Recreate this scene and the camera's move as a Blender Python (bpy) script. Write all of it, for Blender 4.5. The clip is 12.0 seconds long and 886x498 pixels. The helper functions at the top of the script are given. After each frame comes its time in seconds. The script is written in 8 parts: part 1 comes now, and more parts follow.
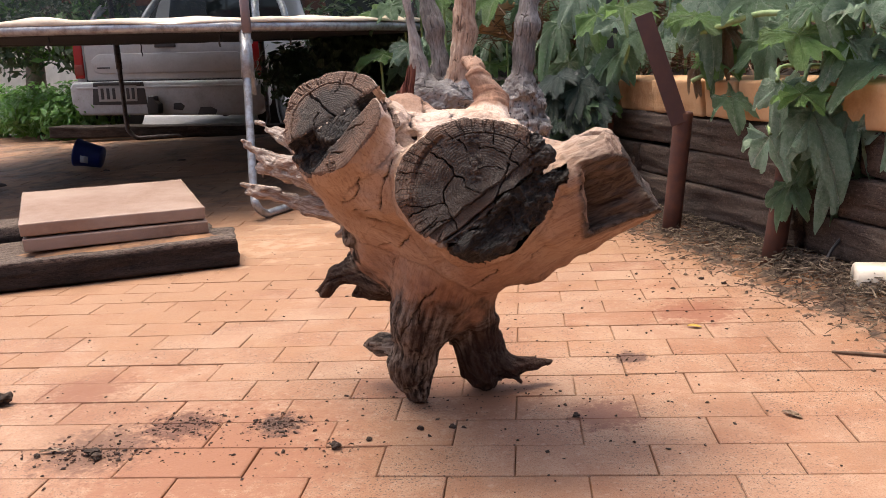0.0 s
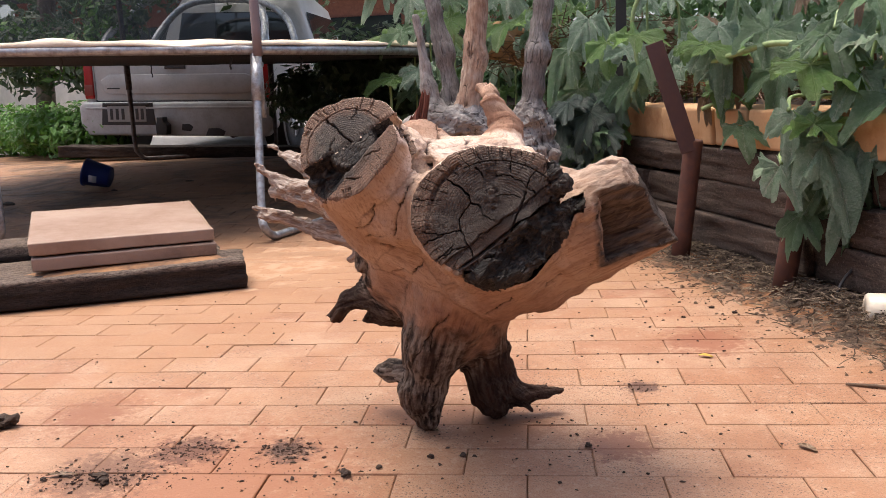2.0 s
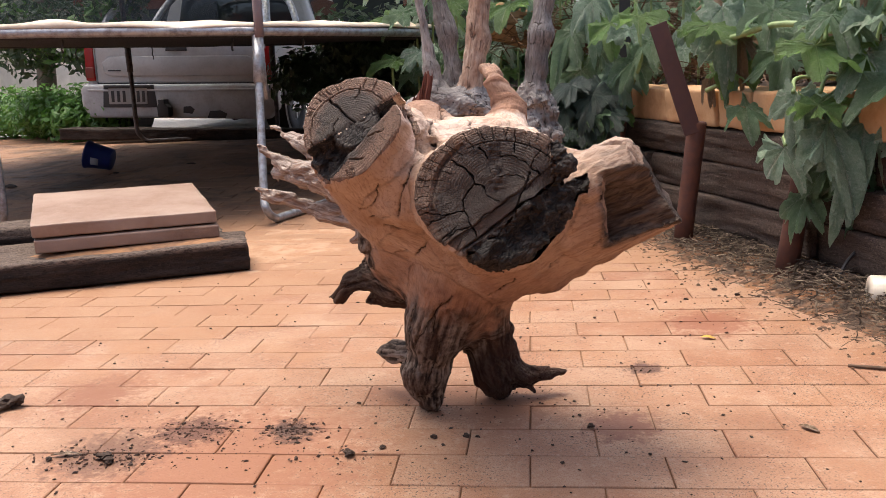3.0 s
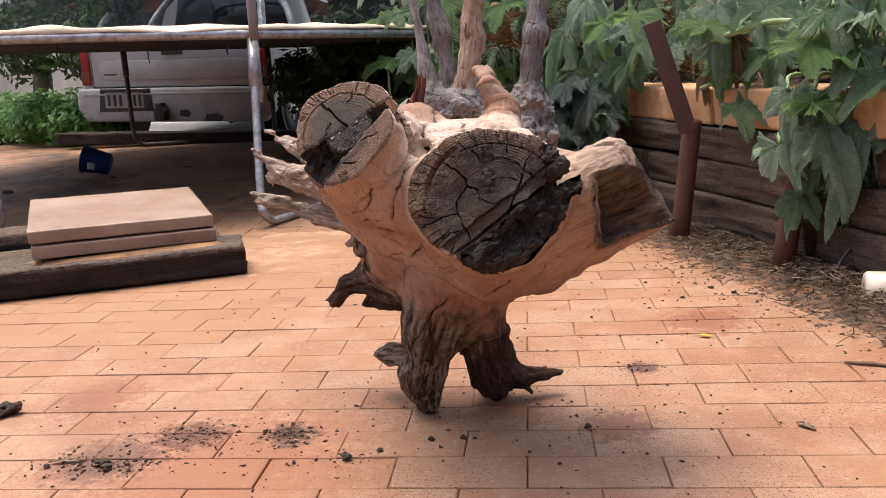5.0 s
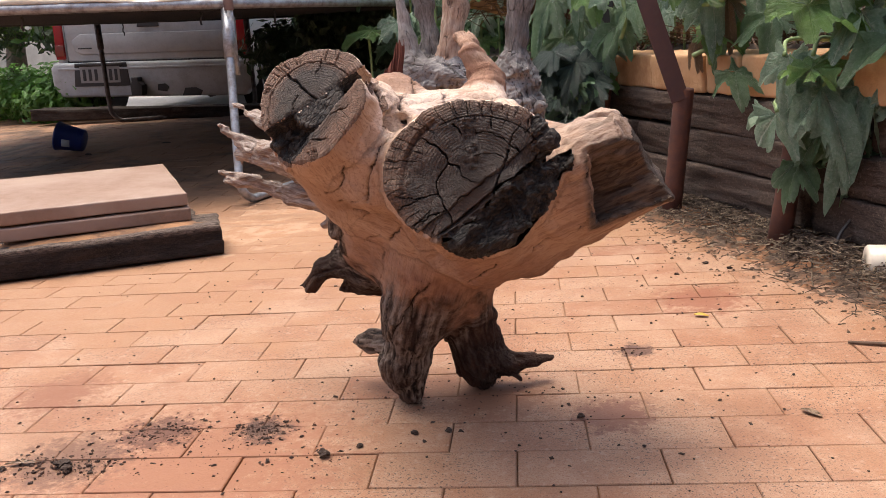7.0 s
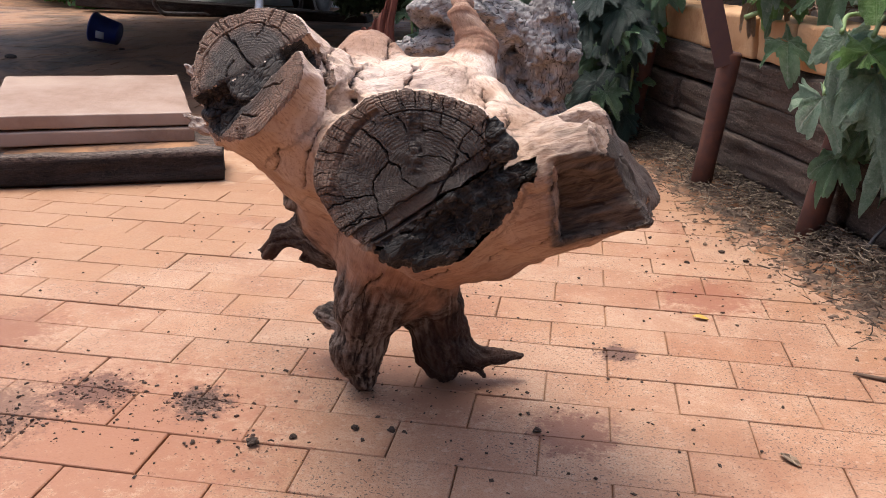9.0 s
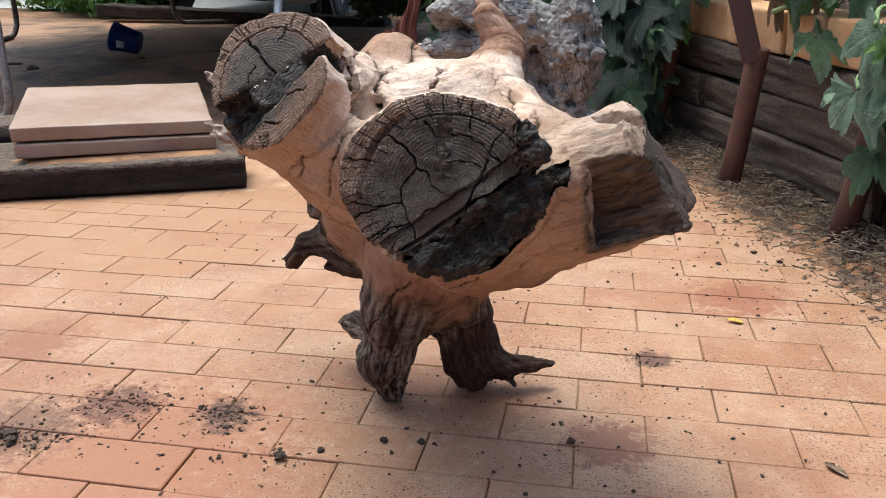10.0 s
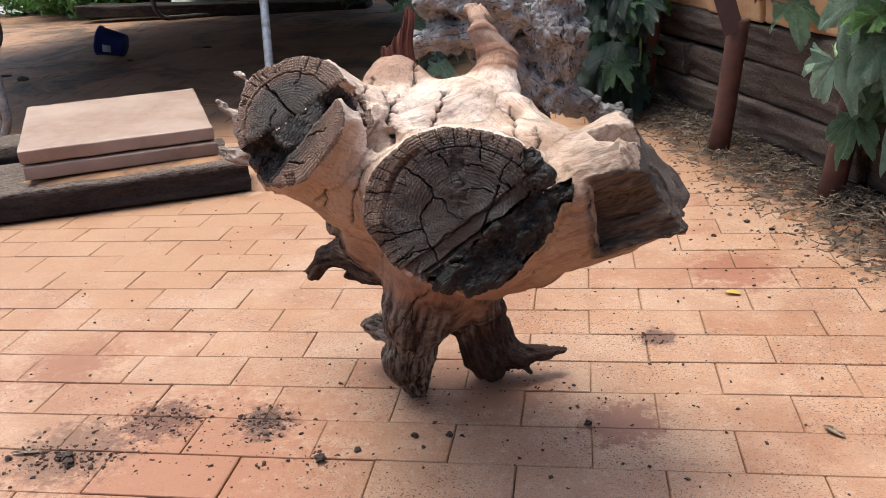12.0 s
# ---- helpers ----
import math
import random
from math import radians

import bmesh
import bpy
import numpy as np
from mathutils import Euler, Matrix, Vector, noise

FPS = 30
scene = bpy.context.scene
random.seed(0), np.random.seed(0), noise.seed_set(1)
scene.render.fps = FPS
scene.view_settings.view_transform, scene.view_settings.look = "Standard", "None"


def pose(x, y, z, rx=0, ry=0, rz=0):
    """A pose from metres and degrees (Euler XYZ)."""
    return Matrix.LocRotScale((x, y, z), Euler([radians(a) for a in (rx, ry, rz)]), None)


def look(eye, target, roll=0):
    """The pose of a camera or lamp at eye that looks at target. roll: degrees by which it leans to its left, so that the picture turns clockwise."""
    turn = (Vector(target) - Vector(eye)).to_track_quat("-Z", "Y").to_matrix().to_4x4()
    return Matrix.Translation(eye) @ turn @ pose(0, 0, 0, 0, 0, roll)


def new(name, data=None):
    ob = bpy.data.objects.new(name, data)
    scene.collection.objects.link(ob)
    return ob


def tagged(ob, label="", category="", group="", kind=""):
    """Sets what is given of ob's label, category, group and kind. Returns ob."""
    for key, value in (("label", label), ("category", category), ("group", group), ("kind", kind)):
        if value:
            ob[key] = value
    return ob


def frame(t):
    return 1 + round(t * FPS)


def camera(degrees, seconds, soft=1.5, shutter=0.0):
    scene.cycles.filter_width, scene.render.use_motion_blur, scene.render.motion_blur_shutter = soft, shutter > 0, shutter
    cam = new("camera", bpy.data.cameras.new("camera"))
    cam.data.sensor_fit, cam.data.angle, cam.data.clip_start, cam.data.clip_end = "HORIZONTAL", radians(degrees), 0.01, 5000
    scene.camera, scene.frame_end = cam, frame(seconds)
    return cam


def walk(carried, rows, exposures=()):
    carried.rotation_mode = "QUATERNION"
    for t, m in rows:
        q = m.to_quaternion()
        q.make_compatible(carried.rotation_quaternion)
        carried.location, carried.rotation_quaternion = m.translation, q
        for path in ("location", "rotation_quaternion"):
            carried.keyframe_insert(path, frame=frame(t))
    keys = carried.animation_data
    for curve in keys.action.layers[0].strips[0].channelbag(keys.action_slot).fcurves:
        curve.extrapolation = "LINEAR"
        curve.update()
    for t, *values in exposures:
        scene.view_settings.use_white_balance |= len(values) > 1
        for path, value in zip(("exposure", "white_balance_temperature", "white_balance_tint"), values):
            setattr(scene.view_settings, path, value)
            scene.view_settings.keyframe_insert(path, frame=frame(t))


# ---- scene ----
# camera and its walk
cam = camera(55.8, 12.0, soft=0.65)
PATH = [
    (0, (0.193, -0.044, 0.665), (-0.011, 1.898, 0.235), -3.2),
    (0.5, (0.19, -0.042, 0.666), (-0.02, 1.9, 0.236), -2.7),
    (1, (0.191, -0.04, 0.664), (-0.024, 1.901, 0.233), -2.8),
    (1.5, (0.183, -0.043, 0.668), (-0.036, 1.903, 0.26), -2.8),
    (2, (0.175, -0.038, 0.671), (-0.036, 1.915, 0.295), -2.5),
    (2.5, (0.17, -0.041, 0.67), (-0.047, 1.907, 0.274), -2.3),
    (3, (0.172, -0.038, 0.667), (-0.044, 1.907, 0.252), -2.5),
    (5, (0.18, -0.038, 0.672), (-0.034, 1.907, 0.256), -3.2),
    (5.5, (0.175, -0.038, 0.686), (-0.036, 1.907, 0.271), -2.3),
    (6, (0.178, -0.027, 0.688), (-0.017, 1.918, 0.261), -2.2),
    (6.5, (0.182, 0.006, 0.67), (0.001, 1.944, 0.21), -2.9),
    (7, (0.18, 0.069, 0.664), (-0.007, 2.001, 0.182), -3.8),
    (7.2, (0.181, 0.094, 0.671), (-0.01, 2.023, 0.179), -4.2),
    (8.8, (0.289, 0.256, 0.742), (0.01, 2.12, 0.071), 0.9),
    (9, (0.299, 0.256, 0.737), (0.005, 2.116, 0.063), 1.3),
    (9.5, (0.287, 0.287, 0.713), (-0.027, 2.135, 0.017), 2.0),
    (10, (0.282, 0.288, 0.732), (-0.061, 2.141, 0.063), -0.1),
    (10.5, (0.267, 0.28, 0.761), (-0.098, 2.139, 0.119), -2.1),
    (11, (0.269, 0.265, 0.782), (-0.08, 2.121, 0.125), -3.2),
    (11.5, (0.263, 0.247, 0.804), (-0.065, 2.091, 0.103), -4.0),
    (12, (0.267, 0.223, 0.823), (-0.064, 2.051, 0.082), -4.4),
]
walk(cam, [(t, look(eye, target, roll)) for t, eye, target, roll in PATH], [(0, 1.08, 6750, 10), (6.5, 1.06, 6750, 10), (9, 1.02, 6300, 9), (9.5, 1.04, 6080, 1), (10, 1.05, 5950, -3), (12, 1.06, 6050, 1)])

# world, sun and exposure
world = bpy.data.worlds.new("world")
scene.world = world
world.use_nodes = True
wt = world.node_tree
sky = wt.nodes.new("ShaderNodeTexSky")
sky.sky_type, sky.sun_disc = "NISHITA", False
SUN_EL, SUN_AZ = 75.0, 58.0
sky.sun_elevation, sky.sun_rotation = radians(SUN_EL), radians(-SUN_AZ)
sky.air_density, sky.dust_density = 0.8, 5.0
wt.links.new(sky.outputs[0], wt.nodes["Background"].inputs[0])
wt.nodes["Background"].inputs[1].default_value = 0.158
sun = new("sun", bpy.data.lights.new("sun", "SUN"))
sun.data.energy, sun.data.angle, sun.data.color = 1.5, radians(34), (1.0, 0.95, 0.88)
sun.matrix_world = look((-20 * math.sin(radians(SUN_AZ)) * math.cos(radians(SUN_EL)), 20 * math.cos(radians(SUN_AZ)) * math.cos(radians(SUN_EL)), 20 * math.sin(radians(SUN_EL))), (0, 0, 0))


# ---- materials ----
class Nodes:
    """A small helper for node materials."""

    def __init__(self, name):
        self.m = bpy.data.materials.new(name)
        self.m.use_nodes = True
        self.t = self.m.node_tree
        self.b = self.t.nodes["Principled BSDF"]

    def node(self, kind, **values):
        n = self.t.nodes.new(kind)
        for key, v in values.items():
            if key in n.inputs:
                n.inputs[key].default_value = v
        return n

    def link(self, a, b):
        self.t.links.new(a, b)

    def coords(self, which="Object", scale=(1, 1, 1)):
        c = self.t.nodes.new("ShaderNodeTexCoord")
        mp = self.t.nodes.new("ShaderNodeMapping")
        mp.inputs["Scale"].default_value = scale
        self.link(c.outputs[which], mp.inputs[0])
        return mp.outputs[0]

    def world_coords(self, scale=(1, 1, 1)):
        c = self.t.nodes.new("ShaderNodeNewGeometry")
        mp = self.t.nodes.new("ShaderNodeMapping")
        mp.inputs["Scale"].default_value = scale
        self.link(c.outputs["Position"], mp.inputs[0])
        return mp.outputs[0]

    def attr(self, name, scale=(1, 1, 1)):
        c = self.t.nodes.new("ShaderNodeAttribute")
        c.attribute_name = name
        mp = self.t.nodes.new("ShaderNodeMapping")
        mp.inputs["Scale"].default_value = scale
        self.link(c.outputs["Vector"], mp.inputs[0])
        return mp.outputs[0]

    def noise(self, co, scale, detail=4.0, rough=0.6, dist=0.0):
        n = self.node("ShaderNodeTexNoise", Scale=scale, Detail=detail, Roughness=rough, Distortion=dist)
        self.link(co, n.inputs["Vector"])
        return n.outputs["Fac"]

    def edges(self, co, scale, rand=1.0):
        n = self.node("ShaderNodeTexVoronoi", Scale=scale, Randomness=rand)
        n.feature = "DISTANCE_TO_EDGE"
        self.link(co, n.inputs["Vector"])
        return n.outputs["Distance"]

    def ramp(self, fac, *stops):
        r = self.t.nodes.new("ShaderNodeValToRGB")
        el = r.color_ramp.elements
        while len(el) < len(stops):
            el.new(0.5)
        for e, (p, c) in zip(el, stops):
            e.position = p
            e.color = (c, c, c, 1) if isinstance(c, (int, float)) else (*c, 1)
        self.link(fac, r.inputs[0])
        return r.outputs[0]

    def mix(self, fac, a, b, mode="MIX"):
        n = self.t.nodes.new("ShaderNodeMix")
        n.data_type, n.blend_type = "RGBA", mode
        for v, k in ((fac, 0), (a, 6), (b, 7)):
            if isinstance(v, (int, float)):
                n.inputs[k].default_value = v if k == 0 else (v, v, v, 1)
            elif isinstance(v, tuple):
                n.inputs[k].default_value = (*v, 1)
            else:
                self.link(v, n.inputs[k])
        return n.outputs[2]

    def math(self, op, a, b=0.0, c=0.0):
        n = self.t.nodes.new("ShaderNodeMath")
        n.operation = op
        for v, k in ((a, 0), (b, 1), (c, 2)):
            if isinstance(v, (int, float)):
                n.inputs[k].default_value = v
            else:
                self.link(v, n.inputs[k])
        return n.outputs[0]

    def random(self):
        return self.t.nodes.new("ShaderNodeObjectInfo").outputs["Random"]

    def island(self):
        return self.t.nodes.new("ShaderNodeNewGeometry").outputs["Random Per Island"]

    def bump(self, height, strength=0.4, distance=0.005):
        n = self.node("ShaderNodeBump", Strength=strength, Distance=distance)
        self.link(height, n.inputs["Height"])
        prev = self.b.inputs["Normal"].links
        if prev:
            self.link(prev[0].from_socket, n.inputs["Normal"])
        self.link(n.outputs[0], self.b.inputs["Normal"])

    def done(self, colour, rough=0.8, metal=0.0, **more):
        for v, k in ((colour, "Base Color"), (rough, "Roughness"), (metal, "Metallic")):
            if isinstance(v, (int, float)):
                self.b.inputs[k].default_value = v
            elif isinstance(v, tuple):
                self.b.inputs[k].default_value = (*v, 1)
            else:
                self.link(v, self.b.inputs[k])
        for k, v in more.items():
            self.b.inputs[k.replace("_", " ")].default_value = v
        return self.m


def fac_attr(k, name):
    c = k.t.nodes.new("ShaderNodeAttribute")
    c.attribute_name = name
    return c.outputs["Fac"]


def wood_body(name, light, dark, crack, rough=0.85, stretch=1.0, streak=0.5, tint=None):
    """Bare weathered wood with grain along the 'grain' attribute, long splits and stains."""
    k = Nodes(name)
    fine = k.noise(k.attr("grain", (150 * stretch, 150 * stretch, 10)), 1.0, 5, 0.7, 0.5)
    hair = k.noise(k.attr("grain", (420 * stretch, 420 * stretch, 26)), 1.0, 3, 0.6, 0.3)
    broad = k.noise(k.world_coords(), 9.0, 5, 0.62, 0.4)
    mid = k.noise(k.attr("grain", (34, 34, 4)), 1.0, 4, 0.6, 0.4)
    col = k.mix(k.ramp(broad, (0.34, 0.0), (0.66, 1.0)), light, dark)
    if tint:
        col = k.mix(k.ramp(k.noise(k.world_coords(), 5.0, 4, 0.6), (0.45, 0.0), (0.66, 0.8)), col, tint)
    col = k.mix(k.ramp(fine, (0.36, streak), (0.58, 0.0)), col, dark)
    col = k.mix(k.ramp(hair, (0.33, streak * 0.8), (0.50, 0.0)), col, (dark[0] * 0.5, dark[1] * 0.5, dark[2] * 0.5))
    split = k.edges(k.attr("grain", (30, 30, 2.2)), 1.0)
    gate = k.ramp(mid, (0.48, 0.0), (0.55, 1.0))
    line = k.math("MULTIPLY", k.ramp(split, (0.0, 1.0), (0.04, 0.0)), gate)
    col = k.mix(k.math("MULTIPLY", line, 0.85), col, crack)
    deep = fac_attr(k, "crack")
    col = k.mix(k.ramp(deep, (0.1, 0.0), (0.75, 0.95)), col, crack)
    k.bump(k.mix(0.5, fine, mid), 0.7, 0.004)
    k.bump(hair, 0.6, 0.0015)
    k.bump(k.math("SUBTRACT", 1.0, line), 0.8, 0.004)
    return k.done(col, rough, 0.0, Specular_IOR_Level=0.25)


def stump_wood(name):
    """One wood for the whole stump: bare tan wood, paler crown, orange staining, painted shade low on the body,
    silvered branches and rough dark bark, each laid on by its own mask.
    """
    k = Nodes(name)
    co = k.world_coords()
    fine = k.noise(k.attr("grain", (170, 170, 9)), 1.0, 5, 0.7)
    hair = k.noise(k.attr("grain", (520, 520, 22)), 1.0, 3, 0.6)
    speck = k.noise(co, 260.0, 4, 0.7)
    broad = k.noise(co, 9.0, 5, 0.62, 0.4)
    mid = k.noise(co, 34.0, 4, 0.62)
    fibre = fac_attr(k, "fibre")
    col = k.mix(k.ramp(broad, (0.34, 0.0), (0.66, 1.0)), (0.42, 0.292, 0.208), (0.29, 0.178, 0.116))
    col = k.mix(k.ramp(k.noise(co, 5.0, 4, 0.6), (0.45, 0.0), (0.66, 0.7)), col, (0.50, 0.37, 0.28))
    pale_top = k.math("MULTIPLY", fac_attr(k, "pale_top"), k.ramp(mid, (0.25, 0.75), (0.6, 1.0)))
    col = k.mix(pale_top, col, k.mix(k.ramp(broad, (0.4, 0.0), (0.65, 0.8)), (0.66, 0.52, 0.435), (0.54, 0.37, 0.265)))
    col = k.mix(fac_attr(k, "stain_tone"), col, k.mix(k.ramp(mid, (0.35, 0.0), (0.65, 1.0)), (0.34, 0.190, 0.124), (0.19, 0.096, 0.065)))
    col = k.mix(fac_attr(k, "silver"), col, k.mix(k.ramp(fine, (0.35, 0.0), (0.62, 1.0)), (0.15, 0.105, 0.08), (0.43, 0.36, 0.31)))
    figure = k.math("SINE", k.math("MULTIPLY", k.noise(k.attr("grain", (5, 5, 9)), 1.0, 3, 0.5, 0.3), 150.0))
    lines = k.math("MULTIPLY", k.ramp(figure, (0.70, 0.0), (1.0, 0.24)), k.ramp(broad, (0.4, 1.0), (0.6, 0.25)))
    col = k.mix(lines, col, (0.20, 0.105, 0.062))
    streak = k.math("MULTIPLY", k.ramp(fine, (0.36, 0.5), (0.50, 0.0)), k.ramp(mid, (0.42, 0.2), (0.6, 0.9)))
    col = k.mix(streak, col, (0.22, 0.105, 0.058))
    col = k.mix(k.ramp(hair, (0.34, 0.42), (0.46, 0.0)), col, (0.12, 0.06, 0.036))
    col = k.mix(k.ramp(fibre, (0.22, 0.35), (0.40, 0.0)), col, (0.17, 0.085, 0.05))
    bark = k.ramp(k.math("ADD", fac_attr(k, "bark"), k.math("MULTIPLY", k.math("SUBTRACT", k.mix(0.5, fine, mid), 0.5), 0.9)), (0.25, 0.0), (0.75, 1.0))
    ridge = k.mix(0.5, fibre, k.mix(0.5, fine, speck))
    bcol = k.ramp(ridge, (0.38, (0.016, 0.011, 0.008)), (0.45, (0.080, 0.056, 0.042)), (0.53, (0.165, 0.124, 0.096)), (0.62, (0.30, 0.245, 0.20)))
    bcol = k.mix(k.ramp(fac_attr(k, "stain_tone"), (0.80, 0.0), (0.98, 0.82)), bcol, (0.030, 0.015, 0.011))
    bcol = k.mix(k.ramp(broad, (0.45, 0.0), (0.62, 0.7)), bcol, (0.085, 0.043, 0.028))
    col = k.mix(bark, col, bcol)
    # torn wood, its brown lowered further to paint the shade inside the groove
    tcol = k.mix(k.ramp(fine, (0.36, 0.0), (0.62, 1.0)), (0.036, 0.024, 0.018), (0.125, 0.092, 0.069))
    col = k.mix(fac_attr(k, "torn"), col, tcol)
    deep = fac_attr(k, "crack")
    col = k.mix(k.ramp(deep, (0.30, 0.0), (0.85, 0.95)), col, (0.022, 0.013, 0.009))
    k.bump(k.mix(0.6, fine, mid), 0.85, 0.005)
    k.bump(hair, 0.7, 0.002)
    k.bump(speck, 0.45, 0.002)
    k.bump(k.math("MULTIPLY", k.mix(0.5, speck, fine), bark), 1.0, 0.006)
    return k.done(col, 0.85, 0.0, Specular_IOR_Level=0.22)


def end_grain(name, base, dark, ring=230.0, warm=(0.24, 0.135, 0.085), rim=0.104, pith=(0.0, -0.004)):
    """A sawn end gone grey: growth rings about the local z axis, fine radial checks and near-black cracks."""
    k = Nodes(name)
    co = k.coords("Object")
    sep = k.t.nodes.new("ShaderNodeSeparateXYZ")
    k.link(co, sep.inputs[0])
    wob = k.math("MULTIPLY", k.noise(co, 14.0, 3), 0.02)
    xo = k.math("SUBTRACT", sep.outputs[0], pith[0])
    yo = k.math("SUBTRACT", sep.outputs[1], pith[1])
    r = k.math("ADD", k.math("SQRT", k.math("ADD", k.math("MULTIPLY", xo, xo), k.math("MULTIPLY", yo, yo))), wob)
    rings = k.math("SINE", k.math("MULTIPLY", r, ring * 6.0))
    ang = k.math("ARCTAN2", yo, xo)

    def polar(fr, fa):
        comb = k.t.nodes.new("ShaderNodeCombineXYZ")
        k.link(k.math("MULTIPLY", r, fr), comb.inputs[0])
        k.link(k.math("MULTIPLY", ang, fa), comb.inputs[1])
        return comb.outputs[0]

    small = k.ramp(k.edges(polar(170.0, 13.0), 1.0, 0.8), (0.0, 1.0), (0.10, 0.0))
    radial = k.ramp(k.noise(polar(14.0, 42.0), 1.0, 4, 0.65), (0.38, 1.0), (0.50, 0.0))
    cells = k.ramp(k.edges(polar(46.0, 3.6), 1.0, 0.9), (0.0, 1.0), (0.025, 0.0))
    n = k.noise(co, 20.0, 5, 0.65)
    col = k.mix(k.ramp(n, (0.35, 0.0), (0.68, 1.0)), base, dark)
    col = k.mix(k.ramp(k.noise(co, 11.0, 3), (0.52, 0.0), (0.72, 0.55)), col, warm)
    fade = k.ramp(k.noise(co, 60.0, 3), (0.3, 0.2), (0.65, 1.0))
    col = k.mix(k.math("MULTIPLY", k.math("MULTIPLY", k.math("ADD", rings, 1.0), 0.19), fade), col, (dark[0] * 0.6, dark[1] * 0.6, dark[2] * 0.6))
    edge = k.math("ADD", r, k.math("MULTIPLY", k.math("SUBTRACT", k.noise(co, 60.0, 4), 0.5), 0.03))
    col = k.mix(k.ramp(edge, (rim - 0.004, 0.0), (rim + 0.012, 0.75)), col, warm)
    col = k.mix(k.math("MULTIPLY", radial, 0.45), col, dark)
    col = k.mix(k.math("MULTIPLY", small, 0.30), col, (0.02, 0.014, 0.01))
    cells = k.math("MULTIPLY", cells, k.ramp(k.noise(co, 30.0, 2), (0.40, 0.0), (0.52, 1.0)))
    col = k.mix(k.math("MULTIPLY", cells, 0.45), col, (0.008, 0.006, 0.005))
    deep = fac_attr(k, "crack")
    col = k.mix(k.ramp(deep, (0.45, 0.0), (0.95, 0.95)), col, (0.008, 0.006, 0.005))
    h = k.math("SUBTRACT", k.math("MULTIPLY", rings, 0.13), k.math("MULTIPLY", cells, 0.7))
    h = k.math("SUBTRACT", h, k.math("MULTIPLY", small, 0.4))
    h = k.math("SUBTRACT", h, k.math("MULTIPLY", radial, 0.35))
    k.bump(k.math("ADD", h, k.math("MULTIPLY", n, 0.7)), 0.8, 0.004)
    return k.done(col, 0.72, 0.0, Specular_IOR_Level=0.4)


def charred(name, pale=1.0):
    """Black crumbling wood in split slats and small cubes, paler along their broken edges; local x and y lie in the sawn end."""
    k = Nodes(name)
    mp = k.t.nodes.new("ShaderNodeMapping")
    k.link(k.coords("Object"), mp.inputs[0])
    mp.inputs["Rotation"].default_value = (0, 0, radians(-36.9))
    turned = mp.outputs[0]
    long = k.t.nodes.new("ShaderNodeMapping")
    long.inputs["Scale"].default_value = (0.35, 1.0, 1.0)
    k.link(turned, long.inputs[0])
    slats = k.noise(long.outputs[0], 75.0, 4, 0.6, 0.4)
    cubes = k.edges(long.outputs[0], 150.0, 0.8)
    fine = k.noise(turned, 420.0, 4, 0.7)
    big = k.noise(turned, 40.0, 3, 0.6)
    col = k.ramp(slats, (0.36, (0.006, 0.005, 0.005)), (0.52, (0.022 * pale, 0.017 * pale, 0.014 * pale)), (0.64, (0.060, 0.049, 0.042)), (0.74, (0.15 / pale ** 2, 0.128 / pale ** 2, 0.112 / pale ** 2)))
    col = k.mix(k.ramp(big, (0.5, 0.0), (0.68, 0.7)), col, (0.010, 0.007, 0.006))
    col = k.mix(k.ramp(fine, (0.56, 0.0), (0.70, 0.5)), col, (0.075, 0.058, 0.048))
    col = k.mix(k.ramp(cubes, (0.0, 0.9), (0.06, 0.0)), col, (0.004, 0.003, 0.003))
    deep = fac_attr(k, "crack")
    col = k.mix(k.ramp(deep, (0.3, 0.0), (0.8, 0.9)), col, (0.004, 0.003, 0.003))
    k.bump(slats, 1.0, 0.008)
    k.bump(k.ramp(cubes, (0.0, 0.0), (0.15, 1.0)), 0.8, 0.003)
    k.bump(fine, 0.8, 0.002)
    return k.done(col, k.ramp(fine, (0.35, 0.45), (0.65, 0.85)), 0.0, Specular_IOR_Level=0.3)


def rough_stuff(name, a, b, scale=40.0, bumpy=0.6, rough=0.9, c=None):
    k = Nodes(name)
    co = k.world_coords()
    n1, n2 = k.noise(co, scale, 5, 0.65), k.noise(co, scale * 0.12, 3, 0.6)
    col = k.mix(k.ramp(n1, (0.35, 0.0), (0.68, 1.0)), a, b)
    if c:
        col = k.mix(k.ramp(n2, (0.42, 0.0), (0.62, 0.9)), col, c)
    k.bump(n1, bumpy, 0.3 / scale)
    return k.done(col, rough)


def metal_mat(name, base, worn, rough=0.4, metal=0.9, scale=25.0):
    k = Nodes(name)
    co = k.coords("Object")
    n = k.noise(co, scale, 5, 0.65)
    col = k.mix(k.ramp(n, (0.42, 0.0), (0.66, 1.0)), base, worn)
    k.bump(n, 0.15, 0.002)
    return k.done(col, k.ramp(n, (0.3, rough), (0.75, min(1.0, rough + 0.35))), metal)


def paint_mat(name, base, rough=0.35, dirt=(0.12, 0.09, 0.07), amount=0.25):
    k = Nodes(name)
    n = k.noise(k.world_coords(), 6.0, 6, 0.7)
    m = k.noise(k.world_coords(), 60.0, 3, 0.6)
    col = k.mix(k.math("MULTIPLY", k.ramp(n, (0.4, 0.0), (0.75, 1.0)), amount), base, dirt)
    col = k.mix(k.math("MULTIPLY", k.ramp(m, (0.5, 0.0), (0.8, 1.0)), amount * 0.5), col, dirt)
    return k.done(col, rough)


